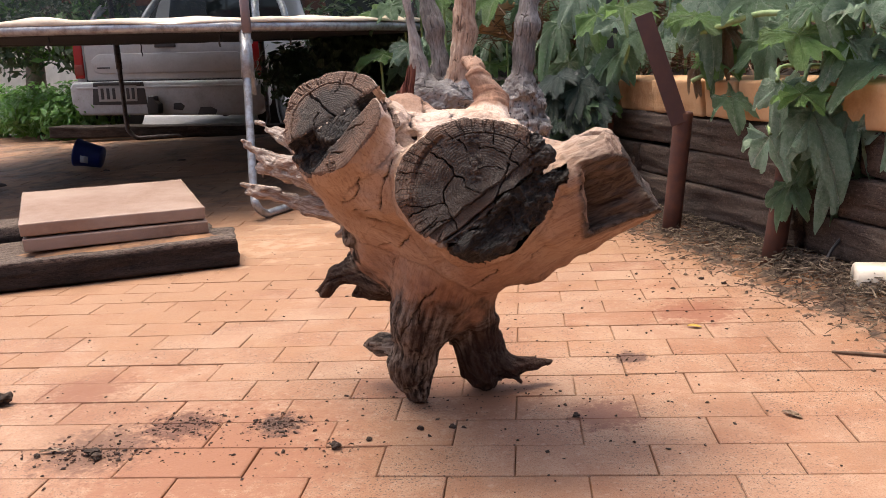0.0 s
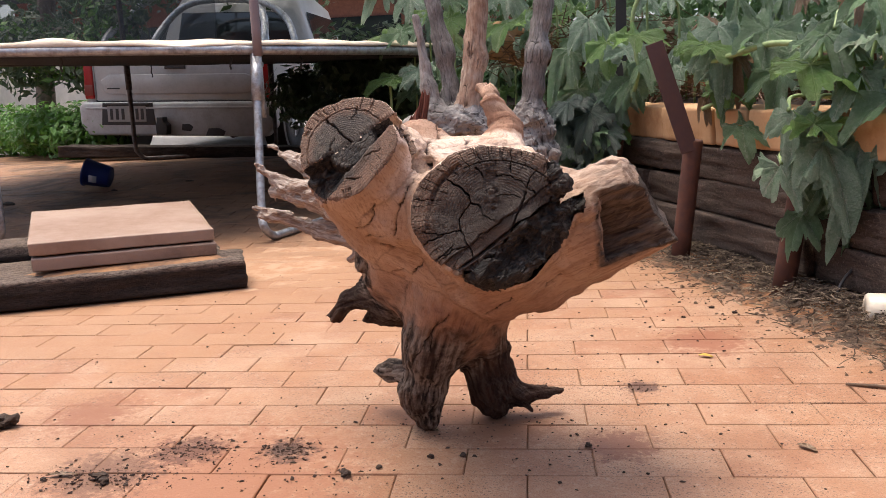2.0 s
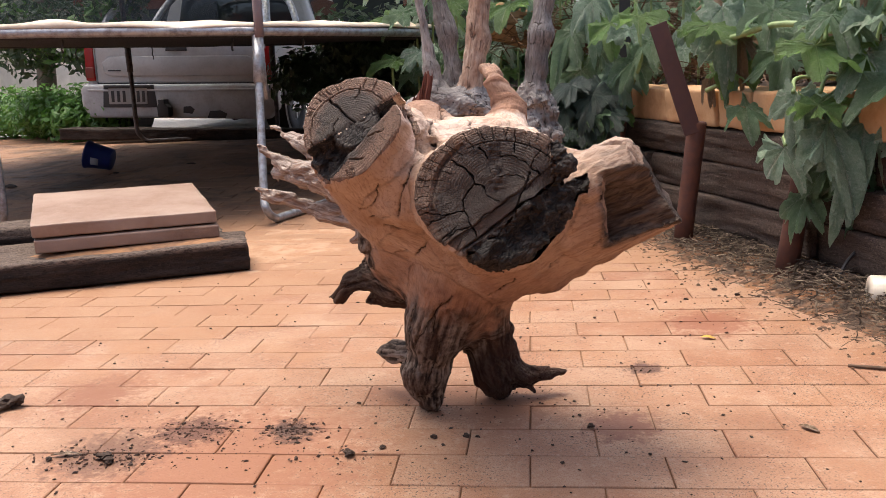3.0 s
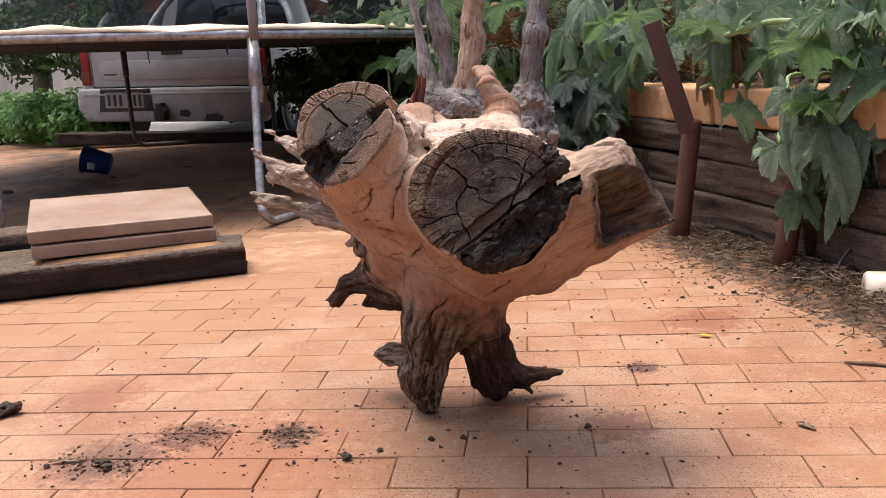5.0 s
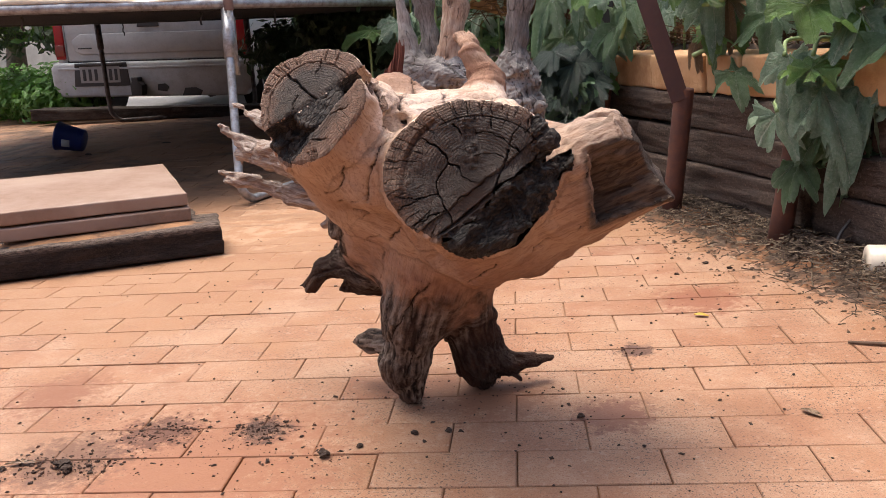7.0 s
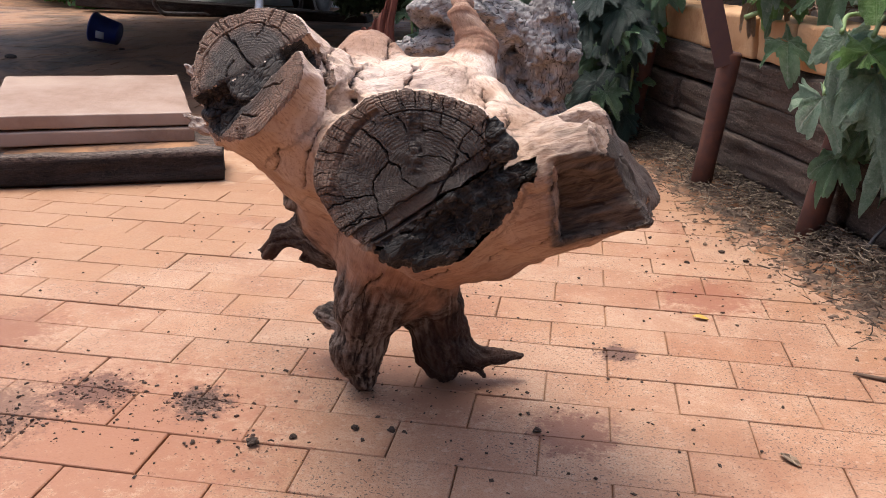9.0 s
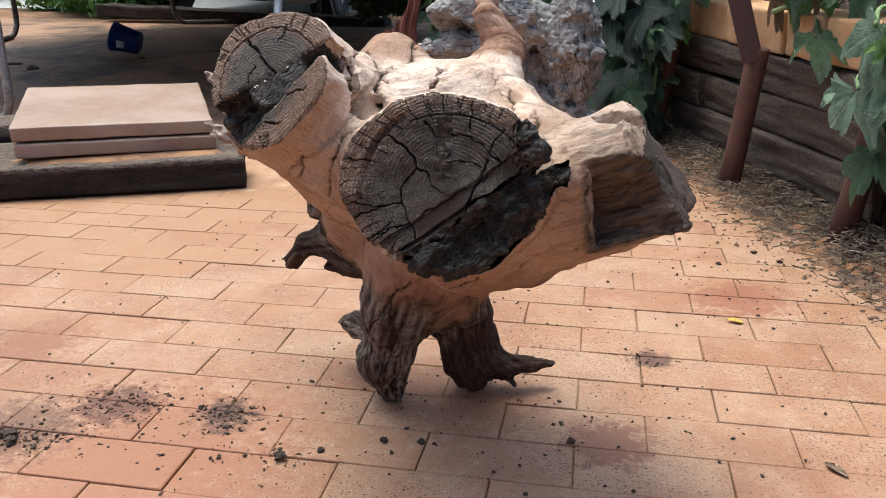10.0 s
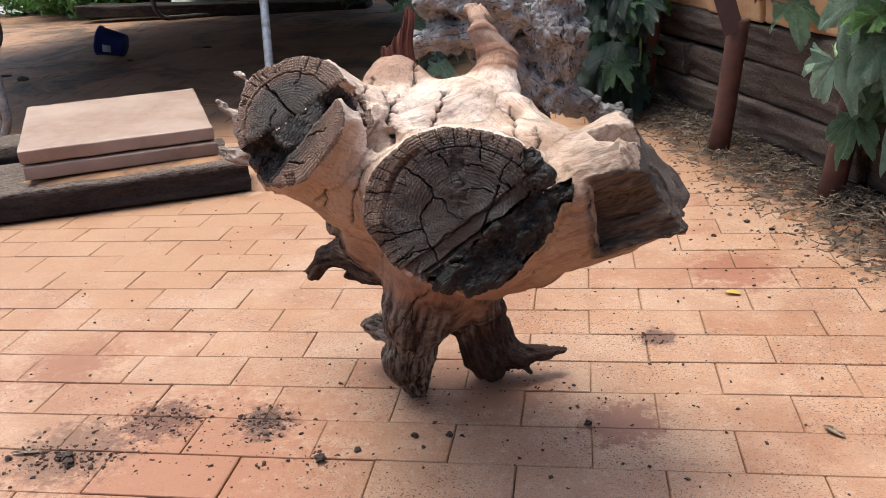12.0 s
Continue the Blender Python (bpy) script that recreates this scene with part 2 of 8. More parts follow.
def paver_mat(name, per):
    """Salmon-orange clay paver: tint per piece, pores, rubbed patches and soil stains."""
    k = Nodes(name)
    co = k.world_coords()
    rnd = k.island() if per == "island" else k.random()
    col = k.ramp(rnd, (0.0, (0.305, 0.152, 0.082)), (0.25, (0.342, 0.185, 0.105)), (0.55, (0.366, 0.218, 0.136)), (0.8, (0.336, 0.176, 0.097)), (0.97, (0.293, 0.134, 0.070)), (1.0, (0.220, 0.081, 0.045)))
    mottle = k.noise(co, 9.0, 5, 0.65)
    col = k.mix(k.ramp(mottle, (0.40, 0.0), (0.66, 0.75)), col, (0.427, 0.281, 0.187))
    patch = k.noise(co, 4.2, 5, 0.65, 0.5)
    col = k.mix(k.ramp(patch, (0.47, 0.0), (0.64, 0.65)), col, (0.257, 0.119, 0.066))
    grain = k.noise(co, 210.0, 4, 0.75)
    col = k.mix(k.ramp(grain, (0.38, 0.55), (0.54, 0.0)), col, (0.201, 0.077, 0.036))
    pits = k.edges(co, 85.0)
    spot = k.noise(co, 210.0, 2, 0.5)
    area = k.ramp(k.noise(co, 3.1, 4, 0.6), (0.36, 0.15), (0.58, 1.0))
    dots = k.math("MULTIPLY", k.ramp(spot, (0.575, 0.0), (0.625, 1.0)), area)
    col = k.mix(k.math("MULTIPLY", dots, 0.8), col, (0.037, 0.020, 0.015))
    wear = k.ramp(k.noise(co, 55.0, 4, 0.7), (0.56, 0.0), (0.68, 0.45))
    col = k.mix(wear, col, (0.440, 0.310, 0.224))
    stain_tone = k.ramp(k.noise(co, 2.3, 5, 0.62, 0.6), (0.56, 0.0), (0.72, 0.55))
    col = k.mix(stain_tone, col, (0.220, 0.102, 0.054))
    # washed-in orange sand towards the sleepers
    sep = k.t.nodes.new("ShaderNodeSeparateXYZ")
    k.link(co, sep.inputs[0])
    side = k.math("SUBTRACT", k.math("MULTIPLY", sep.outputs[1], 1.0), k.math("MULTIPLY", sep.outputs[0], 0.42))
    wash = k.math("MULTIPLY", k.ramp(k.math("ADD", k.math("MULTIPLY", k.noise(co, 3.0, 5, 0.6), 0.9), k.math("MULTIPLY", side, 0.22)), (0.93, 0.0), (1.08, 0.85)), 1.0)
    col = k.mix(k.math("MULTIPLY", wash, 0.7), col, k.mix(k.ramp(grain, (0.4, 0.0), (0.6, 1.0)), (0.26, 0.125, 0.06), (0.36, 0.20, 0.11)))
    # soil stains; the spot at (0.10, 1.56) paints shade under the stump's legs
    for (sx, sy, r, tint) in ((-0.38, 1.3, 0.3, (0.25, 0.105, 0.055)), (0.10, 1.56, 0.15, (0.24, 0.11, 0.06)), (-0.62, 1.33, 0.12, (0.13, 0.062, 0.036)), (0.62, 2.1, 0.13, (0.22, 0.08, 0.042)), (-0.8, 1.62, 0.12, (0.21, 0.085, 0.045)), (-0.5, 1.43, 0.085, (0.095, 0.036, 0.020)), (0.33, 1.46, 0.09, (0.17, 0.07, 0.043)), (-0.3, 1.43, 0.06, (0.055, 0.026, 0.017)), (0.41, 1.765, 0.05, (0.085, 0.038, 0.026))):
        d = k.t.nodes.new("ShaderNodeVectorMath")
        d.operation = "DISTANCE"
        k.link(co, d.inputs[0])
        d.inputs[1].default_value = (sx, sy, 0)
        f = k.math("ADD", k.math("DIVIDE", d.outputs["Value"], r), k.math("MULTIPLY", k.math("SUBTRACT", k.noise(co, 38.0, 6, 0.8), 0.5), 3.4))
        col = k.mix(k.ramp(f, (0.5, 0.88), (1.15, 0.0)), col, tint)
    # trodden soil on the far pavers
    back = k.math("MULTIPLY", k.math("SUBTRACT", sep.outputs[1], 3.3), 0.8)
    back.node.use_clamp = True
    soil = k.math("MULTIPLY", k.ramp(k.noise(co, 1.7, 6, 0.68, 0.8), (0.44, 0.0), (0.60, 0.8)), back)
    col = k.mix(soil, col, (0.055, 0.033, 0.023))
    k.bump(grain, 0.25, 0.0015)
    k.bump(mottle, 0.25, 0.004)
    k.bump(k.ramp(pits, (0.0, 0.0), (0.15, 1.0)), 0.12, 0.001)
    return k.done(col, k.ramp(mottle, (0.3, 0.52), (0.7, 0.72)), 0.0, Specular_IOR_Level=0.4)


def leaf_mat(name, a, b, vein, back=0.3, lobes=6.283):
    """A leaf with main veins fanning from the stalk and a blistered blade."""
    k = Nodes(name)
    co = k.coords("Object")
    rnd = k.random()
    n = k.noise(co, 5.0, 5, 0.65)
    fine = k.noise(co, 24.0, 4, 0.6)
    col = k.mix(k.ramp(n, (0.3, 0.0), (0.7, 1.0)), a, b)
    col = k.mix(k.math("MULTIPLY", rnd, 0.35), col, (a[0] * 0.45, a[1] * 0.52, a[2] * 0.45))
    col = k.mix(k.ramp(fine, (0.55, 0.0), (0.72, 0.35)), col, (a[0] * 0.5, a[1] * 0.5, a[2] * 0.5))
    sep = k.t.nodes.new("ShaderNodeSeparateXYZ")
    k.link(co, sep.inputs[0])
    ang = k.math("ARCTAN2", sep.outputs[0], sep.outputs[1])
    r = k.math("SQRT", k.math("ADD", k.math("MULTIPLY", sep.outputs[0], sep.outputs[0]), k.math("MULTIPLY", sep.outputs[1], sep.outputs[1])))
    d = k.math("MULTIPLY", k.math("ABSOLUTE", k.math("SINE", k.math("MULTIPLY", ang, lobes / 1.86))), r)
    line = k.ramp(d, (0.0, 0.8), (0.035, 0.0))
    side = k.math("ABSOLUTE", k.math("SINE", k.math("SUBTRACT", k.math("MULTIPLY", r, 26.0), k.math("MULTIPLY", d, 30.0))))
    col = k.mix(k.ramp(side, (0.0, 0.35), (0.14, 0.0)), col, vein)
    col = k.mix(line, col, vein)
    patch = k.math("MULTIPLY", k.ramp(k.noise(co, 11.0, 4, 0.7, 0.6), (0.50, 0.0), (0.60, 0.75)), k.ramp(d, (0.02, 1.0), (0.20, 0.25)))
    col = k.mix(patch, col, (min(1, vein[0] * 1.15), min(1, vein[1] * 1.1), min(1, vein[2] * 1.25)))
    k.bump(k.math("SUBTRACT", fine, line), 0.9, 0.04)
    k.bump(k.ramp(side, (0.0, 0.0), (0.4, 1.0)), 0.35, 0.03)
    m = k.done(col, 0.33, 0.0, Specular_IOR_Level=0.75)
    tr = k.node("ShaderNodeBsdfTranslucent")
    k.link(k.mix(0.25, col, vein), tr.inputs[0])
    ms = k.node("ShaderNodeMixShader")
    ms.inputs[0].default_value = back
    k.link(k.b.outputs[0], ms.inputs[1])
    k.link(tr.outputs[0], ms.inputs[2])
    k.link(ms.outputs[0], k.t.nodes["Material Output"].inputs[0])
    return m


def litter_mat(name):
    """Dry stalks and bark bits, each its own brown, grey or straw."""
    k = Nodes(name)
    col = k.ramp(k.island(), (0.0, (0.040, 0.027, 0.020)), (0.35, (0.075, 0.052, 0.038)), (0.65, (0.13, 0.095, 0.068)), (0.85, (0.20, 0.15, 0.105)), (1.0, (0.33, 0.255, 0.18)))
    n = k.noise(k.world_coords(), 220.0, 3, 0.6)
    col = k.mix(k.ramp(n, (0.4, 0.5), (0.6, 0.0)), col, (0.03, 0.02, 0.014))
    return k.done(col, 0.9, 0.0, Specular_IOR_Level=0.2)


def sleeper_mat(name, a, b, c, top=None):
    """Old hardwood railway sleeper; grain along local x; top: height from which it is weathered grey."""
    k = Nodes(name)
    n = k.noise(k.coords("Object", (8, 40, 40)), 1.0, 7, 0.72, 0.6)
    fine = k.noise(k.coords("Object", (44, 230, 230)), 1.0, 5, 0.75, 0.4)
    m = k.noise(k.coords("Object", (5, 13, 13)), 1.0, 5, 0.65)
    pit = k.noise(k.world_coords(), 120.0, 4, 0.7)
    col = k.mix(k.ramp(n, (0.36, 0.0), (0.66, 1.0)), a, b)
    col = k.mix(k.ramp(m, (0.45, 0.0), (0.66, 0.8)), col, c)
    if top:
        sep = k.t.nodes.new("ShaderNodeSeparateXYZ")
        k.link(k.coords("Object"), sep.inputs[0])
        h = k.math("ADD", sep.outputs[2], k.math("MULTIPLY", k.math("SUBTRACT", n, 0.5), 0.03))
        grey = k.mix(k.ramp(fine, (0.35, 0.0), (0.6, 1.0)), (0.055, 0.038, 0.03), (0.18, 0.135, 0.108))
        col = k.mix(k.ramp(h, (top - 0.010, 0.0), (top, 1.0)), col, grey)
    col = k.mix(k.ramp(fine, (0.34, 0.75), (0.5, 0.0)), col, (a[0] * 0.5, a[1] * 0.5, a[2] * 0.5))
    col = k.mix(k.ramp(pit, (0.54, 0.0), (0.68, 0.7)), col, (b[0] * 1.5, b[1] * 1.5, b[2] * 1.5))
    k.bump(n, 0.8, 0.008)
    k.bump(fine, 0.9, 0.004)
    k.bump(pit, 0.5, 0.003)
    return k.done(col, 0.9, 0.0, Specular_IOR_Level=0.25)


M_PAVER = paver_mat("clay_paver", "random")
M_PAVER_FAR = paver_mat("clay_paver_far", "island")
M_SAND = rough_stuff("joint_sand", (0.22, 0.115, 0.062), (0.12, 0.062, 0.036), 70, 0.5, 0.95, (0.34, 0.17, 0.08))
M_DRIFT = rough_stuff("drifted_sand", (0.37, 0.21, 0.122), (0.29, 0.15, 0.08), 130, 0.5, 0.95, (0.41, 0.265, 0.17))
M_SOIL = rough_stuff("dark_soil", (0.026, 0.016, 0.011), (0.055, 0.032, 0.021), 160, 0.9, 0.95)
M_LUMP = rough_stuff("reddish_soil", (0.040, 0.020, 0.013), (0.080, 0.036, 0.022), 160, 0.9, 0.95, (0.028, 0.016, 0.012))
M_STUMP = stump_wood("weathered_stump_wood")
M_RED = wood_body("red_splinter_wood", (0.20, 0.065, 0.04), (0.10, 0.035, 0.025), (0.015, 0.008, 0.006))
M_ROT = charred("charred_rotten_wood")
# crumbling wood, blackened so that the slot's shade sits in the colour
M_SLOT = charred("shaded_crumbling_wood", 1.9)
M_FACE = end_grain("weathered_end_grain", (0.092, 0.071, 0.058), (0.040, 0.030, 0.025), 260.0, (0.17, 0.10, 0.066), 0.103)
M_FACE_SMALL = end_grain("weathered_limb_end_grain", (0.100, 0.077, 0.064), (0.044, 0.034, 0.028), 260.0, (0.23, 0.13, 0.085), 0.067, (0.003, 0.0))
M_FACE2 = end_grain("brown_end_grain", (0.082, 0.054, 0.039), (0.045, 0.030, 0.022), 230.0, (0.095, 0.058, 0.041))
M_GREY = wood_body("grey_driftwood", (0.40, 0.375, 0.355), (0.17, 0.15, 0.137), (0.032, 0.027, 0.024), 0.9, 0.5)
M_TRUNK = wood_body("grey_brown_bark", (0.28, 0.262, 0.25), (0.105, 0.092, 0.085), (0.03, 0.025, 0.022), 0.9, 0.6, 0.7)
M_PEEL = wood_body("peeling_brown_bark", (0.50, 0.38, 0.29), (0.24, 0.135, 0.09), (0.05, 0.03, 0.022), 0.9, 0.35, 0.6, (0.58, 0.50, 0.42))
M_SLEEPER_DARK = sleeper_mat("black_sleeper", (0.018, 0.013, 0.011), (0.042, 0.030, 0.024), (0.075, 0.058, 0.05))
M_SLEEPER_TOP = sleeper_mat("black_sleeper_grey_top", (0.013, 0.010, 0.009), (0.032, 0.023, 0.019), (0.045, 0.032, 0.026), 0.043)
M_SLEEPER = sleeper_mat("brown_sleeper", (0.042, 0.030, 0.024), (0.115, 0.085, 0.069), (0.070, 0.046, 0.034))
M_SLAB = rough_stuff("concrete_slab", (0.29, 0.190, 0.142), (0.23, 0.140, 0.098), 22, 0.2, 0.5, (0.35, 0.25, 0.195))
M_SLAB_OLD = rough_stuff("dusty_concrete_slab", (0.26, 0.168, 0.120), (0.20, 0.118, 0.080), 26, 0.3, 0.7, (0.31, 0.21, 0.16))
M_LIME = rough_stuff("limestone", (0.44, 0.245, 0.115), (0.33, 0.165, 0.072), 26, 0.6, 0.9, (0.50, 0.31, 0.165))
M_RUST = metal_mat("rusty_steel", (0.085, 0.038, 0.030), (0.14, 0.06, 0.04), 0.65, 0.3)
M_BAR = metal_mat("brown_painted_bar", (0.075, 0.036, 0.034), (0.10, 0.05, 0.042), 0.7, 0.1)
M_GALV = metal_mat("galvanised_tube", (0.42, 0.43, 0.45), (0.26, 0.24, 0.23), 0.42, 0.8)
M_DARKTUBE = metal_mat("dull_steel_tube", (0.11, 0.10, 0.10), (0.07, 0.055, 0.05), 0.6, 0.5)
M_POLE = paint_mat("faded_pole_sleeve", (0.23, 0.17, 0.17), 0.7)
M_MAT = rough_stuff("black_mesh", (0.012, 0.012, 0.014), (0.03, 0.03, 0.034), 90, 0.4, 0.85)
M_COVER = rough_stuff("cream_canvas", (0.66, 0.56, 0.44), (0.50, 0.40, 0.30), 14, 0.4, 0.85)
M_WHITE = paint_mat("pale_car_paint", (0.42, 0.42, 0.41), 0.3, (0.20, 0.18, 0.16), 0.4)
M_BUMPER = paint_mat("dusty_bumper", (0.44, 0.46, 0.47), 0.5, (0.16, 0.12, 0.09), 0.5)
M_RUBBER = rough_stuff("tyre_rubber", (0.02, 0.02, 0.02), (0.045, 0.042, 0.04), 60, 0.3, 0.85)
M_ALLOY = metal_mat("alloy_rim", (0.55, 0.56, 0.58), (0.35, 0.35, 0.35), 0.35, 0.9)
M_PLASTIC = paint_mat("black_plastic", (0.02, 0.02, 0.022), 0.5, (0.07, 0.06, 0.05), 0.3)
M_PLATE = paint_mat("number_plate_white", (0.30, 0.30, 0.29), 0.4, (0.2, 0.18, 0.15), 0.3)
M_LAMP = paint_mat("red_lamp_lens", (0.30, 0.012, 0.012), 0.15, (0.1, 0.02, 0.02), 0.2)
M_AMBER = paint_mat("dull_lamp_lens", (0.20, 0.035, 0.025), 0.2, (0.1, 0.04, 0.03), 0.3)
M_BLUE = paint_mat("blue_bucket_plastic", (0.006, 0.022, 0.16), 0.45, (0.03, 0.03, 0.06), 0.4)
M_TAG = paint_mat("bucket_label", (0.35, 0.38, 0.42), 0.5)
M_PVC = paint_mat("cream_pvc", (0.72, 0.66, 0.55), 0.35, (0.35, 0.22, 0.13), 0.5)
M_CABLE = paint_mat("black_cable", (0.025, 0.022, 0.022), 0.5)
M_STRAW = rough_stuff("straw_mulch", (0.25, 0.155, 0.095), (0.13, 0.076, 0.046), 30, 0.5, 0.95, (0.08, 0.048, 0.032))
M_TWIG = rough_stuff("dark_bark_chips", (0.085, 0.052, 0.035), (0.16, 0.10, 0.065), 50, 0.6, 0.9)
M_LEAF = leaf_mat("pumpkin_leaf", (0.105, 0.215, 0.095), (0.21, 0.35, 0.19), (0.34, 0.44, 0.30), 0.42)
M_LEAF_LIGHT = leaf_mat("young_pumpkin_leaf", (0.125, 0.265, 0.055), (0.19, 0.35, 0.10), (0.30, 0.43, 0.17), 0.4)
M_LEAF_BLUE = leaf_mat("grey_green_leaf", (0.16, 0.29, 0.18), (0.36, 0.50, 0.37), (0.50, 0.58, 0.44), 0.35)
# near-black green: the deep shade of the wall's corner put into the leaf colour
M_LEAF_SHADE = leaf_mat("shade_dark_leaf", (0.022, 0.052, 0.040), (0.04, 0.08, 0.062), (0.055, 0.085, 0.07), 0.2)
M_LEAF_DRY = leaf_mat("dried_leaf", (0.30, 0.19, 0.11), (0.20, 0.115, 0.065), (0.36, 0.24, 0.15))
M_STEM = rough_stuff("green_stem", (0.16, 0.24, 0.08), (0.24, 0.31, 0.14), 40, 0.3, 0.6)
M_SHRUB = leaf_mat("shrub_leaf", (0.055, 0.17, 0.018), (0.14, 0.34, 0.045), (0.18, 0.34, 0.08))
M_TREELEAF = leaf_mat("dark_tree_leaf", (0.035, 0.075, 0.028), (0.065, 0.125, 0.045), (0.09, 0.14, 0.07), 0.4)
M_YELLOW = paint_mat("yellow_leaf", (0.46, 0.28, 0.04), 0.7)
M_BRICK = rough_stuff("red_house_brick", (0.24, 0.10, 0.07), (0.17, 0.07, 0.05), 18, 0.3, 0.9)
M_RENDER = rough_stuff("pale_wall", (0.62, 0.58, 0.52), (0.52, 0.48, 0.42), 8, 0.2, 0.9)
M_CONC = rough_stuff("pale_driveway", (0.46, 0.44, 0.42), (0.33, 0.31, 0.29), 12, 0.3, 0.85)
M_GLASS = Nodes("dark_window_glass").done((0.02, 0.024, 0.026), 0.06, 0.0, Specular_IOR_Level=0.6)


# ---- mesh helpers ----
def mesh_object(name, verts, faces, material, smooth=False):
    me = bpy.data.meshes.new(name)
    me.from_pydata([tuple(v) for v in verts], [], [tuple(f) for f in faces])
    me.materials.append(material)
    if smooth:
        me.polygons.foreach_set("use_smooth", [True] * len(me.polygons))
    return new(name, me)


def bm_object(name, bm, material, smooth=False):
    me = bpy.data.meshes.new(name)
    bmesh.ops.recalc_face_normals(bm, faces=bm.faces)
    bm.to_mesh(me)
    bm.free()
    me.materials.append(material)
    if smooth:
        me.polygons.foreach_set("use_smooth", [True] * len(me.polygons))
    return new(name, me)


def under(ob, parent, label=""):
    ob.parent = parent
    return tagged(ob, label)


def part(name, bm, material, parent, label="", smooth=False):
    return under(bm_object(name, bm, material, smooth), parent, label)


def thing(name, m, label, category, group="", kind=""):
    ob = new(name)
    ob.empty_display_size = 0.05
    ob.matrix_world = m
    return tagged(ob, label, category, group, kind)


def box(size, centre=(0, 0, 0), bevel=0.004, seg=2, bm=None, rot=None):
    own = bmesh.new()
    bmesh.ops.create_cube(own, size=1.0)
    bmesh.ops.scale(own, vec=size, verts=own.verts)
    if bevel:
        bmesh.ops.bevel(own, geom=own.edges[:], offset=bevel, segments=seg, affect="EDGES", profile=0.6)
    if rot is not None:
        bmesh.ops.transform(own, matrix=rot, verts=own.verts)
    bmesh.ops.translate(own, vec=centre, verts=own.verts)
    if bm is None:
        return own
    me = bpy.data.meshes.new("tmp")
    own.to_mesh(me)
    own.free()
    bm.from_mesh(me)
    bpy.data.meshes.remove(me)
    return bm


def tube(points, radii, n=12, bm=None, caps=True, wobble=0.0):
    """A tube through points with a radius at each."""
    bm = bm or bmesh.new()
    pts = [Vector(p) for p in points]
    if isinstance(radii, (int, float)):
        radii = [radii] * len(pts)
    up = Vector((0.13, 0.21, 1)).normalized()
    rings = []
    for i, p in enumerate(pts):
        d = (pts[min(i + 1, len(pts) - 1)] - pts[max(i - 1, 0)]).normalized()
        if abs(d.dot(up)) > 0.95:
            up = Vector((1, 0.2, 0.1)).normalized()
        side = d.cross(up).normalized()
        up2 = side.cross(d)
        up = up2
        ring = []
        for j in range(n):
            a = 2 * math.pi * j / n
            r = radii[i] * (1 + wobble * (noise.noise(p * 9 + Vector((math.cos(a), math.sin(a), 0)) * 1.5)))
            ring.append(bm.verts.new(p + (side * math.cos(a) + up2 * math.sin(a)) * r))
        rings.append(ring)
    for a, b in zip(rings, rings[1:]):
        for j in range(n):
            bm.faces.new((a[j], a[(j + 1) % n], b[(j + 1) % n], b[j]))
    if caps:
        bm.faces.new(rings[0][::-1])
        bm.faces.new(rings[-1])
    return bm


def curve_points(ctrl, n=8):
    """Catmull-Rom through control points."""
    c = [Vector(p) for p in ctrl]
    c = [c[0] * 2 - c[1]] + c + [c[-1] * 2 - c[-2]]
    out = []
    for i in range(1, len(c) - 2):
        for j in range(n):
            t = j / n
            out.append(0.5 * (2 * c[i] + (c[i + 1] - c[i - 1]) * t + (2 * c[i - 1] - 5 * c[i] + 4 * c[i + 1] - c[i + 2]) * t * t + (3 * c[i] - c[i - 1] - 3 * c[i + 1] + c[i + 2]) * t ** 3))
    out.append(c[-2])
    return out


def disc(r, depth, n=32, bm=None, m=None, bevel=0.0):
    own = bmesh.new()
    bmesh.ops.create_cone(own, cap_ends=True, segments=n, radius1=r, radius2=r, depth=depth)
    if bevel:
        bmesh.ops.bevel(own, geom=[e for e in own.edges if len(e.link_faces) == 2 and any(len(f.verts) > 4 for f in e.link_faces)], offset=bevel, segments=2, affect="EDGES")
    if m is not None:
        bmesh.ops.transform(own, matrix=m, verts=own.verts)
    return own


def ground_z(x, y):
    """Height of the yard: level paving, then a gentle rise towards the drive."""
    return 0.055 * max(0.0, min(y, 6.5) - 3.6)


# ---- lattice noise for sculpted wood ----
TABLE = np.random.RandomState(7).rand(32, 32, 32).astype(np.float32)


def vnoise(p, scale):
    q = p * scale
    i = np.floor(q).astype(np.int64)
    f = (q - i).astype(np.float32)
    f = f * f * (3 - 2 * f)
    out = 0
    for a in (0, 1):
        for b in (0, 1):
            for c in (0, 1):
                w = (f[:, 0] if a else 1 - f[:, 0]) * (f[:, 1] if b else 1 - f[:, 1]) * (f[:, 2] if c else 1 - f[:, 2])
                out = out + w * TABLE[(i[:, 0] + a) % 32, (i[:, 1] + b) % 32, (i[:, 2] + c) % 32]
    return out * 2 - 1


def fbm(p, scale, octaves=3):
    return sum(vnoise(p + 3.7 * o, scale * 2 ** o) * 0.5 ** o for o in range(octaves))


def cone_field(p, a, b, ra, rb):
    """Distance to a round cone, its axis parameter and the nearest axis point."""
    a, b = np.array(a, np.float32), np.array(b, np.float32)
    ba = b - a
    pa = p - a
    h = np.clip(pa @ ba / (ba @ ba), 0, 1)
    d = np.linalg.norm(pa - h[:, None] * ba, axis=1) - (ra + h * (rb - ra))
    return d


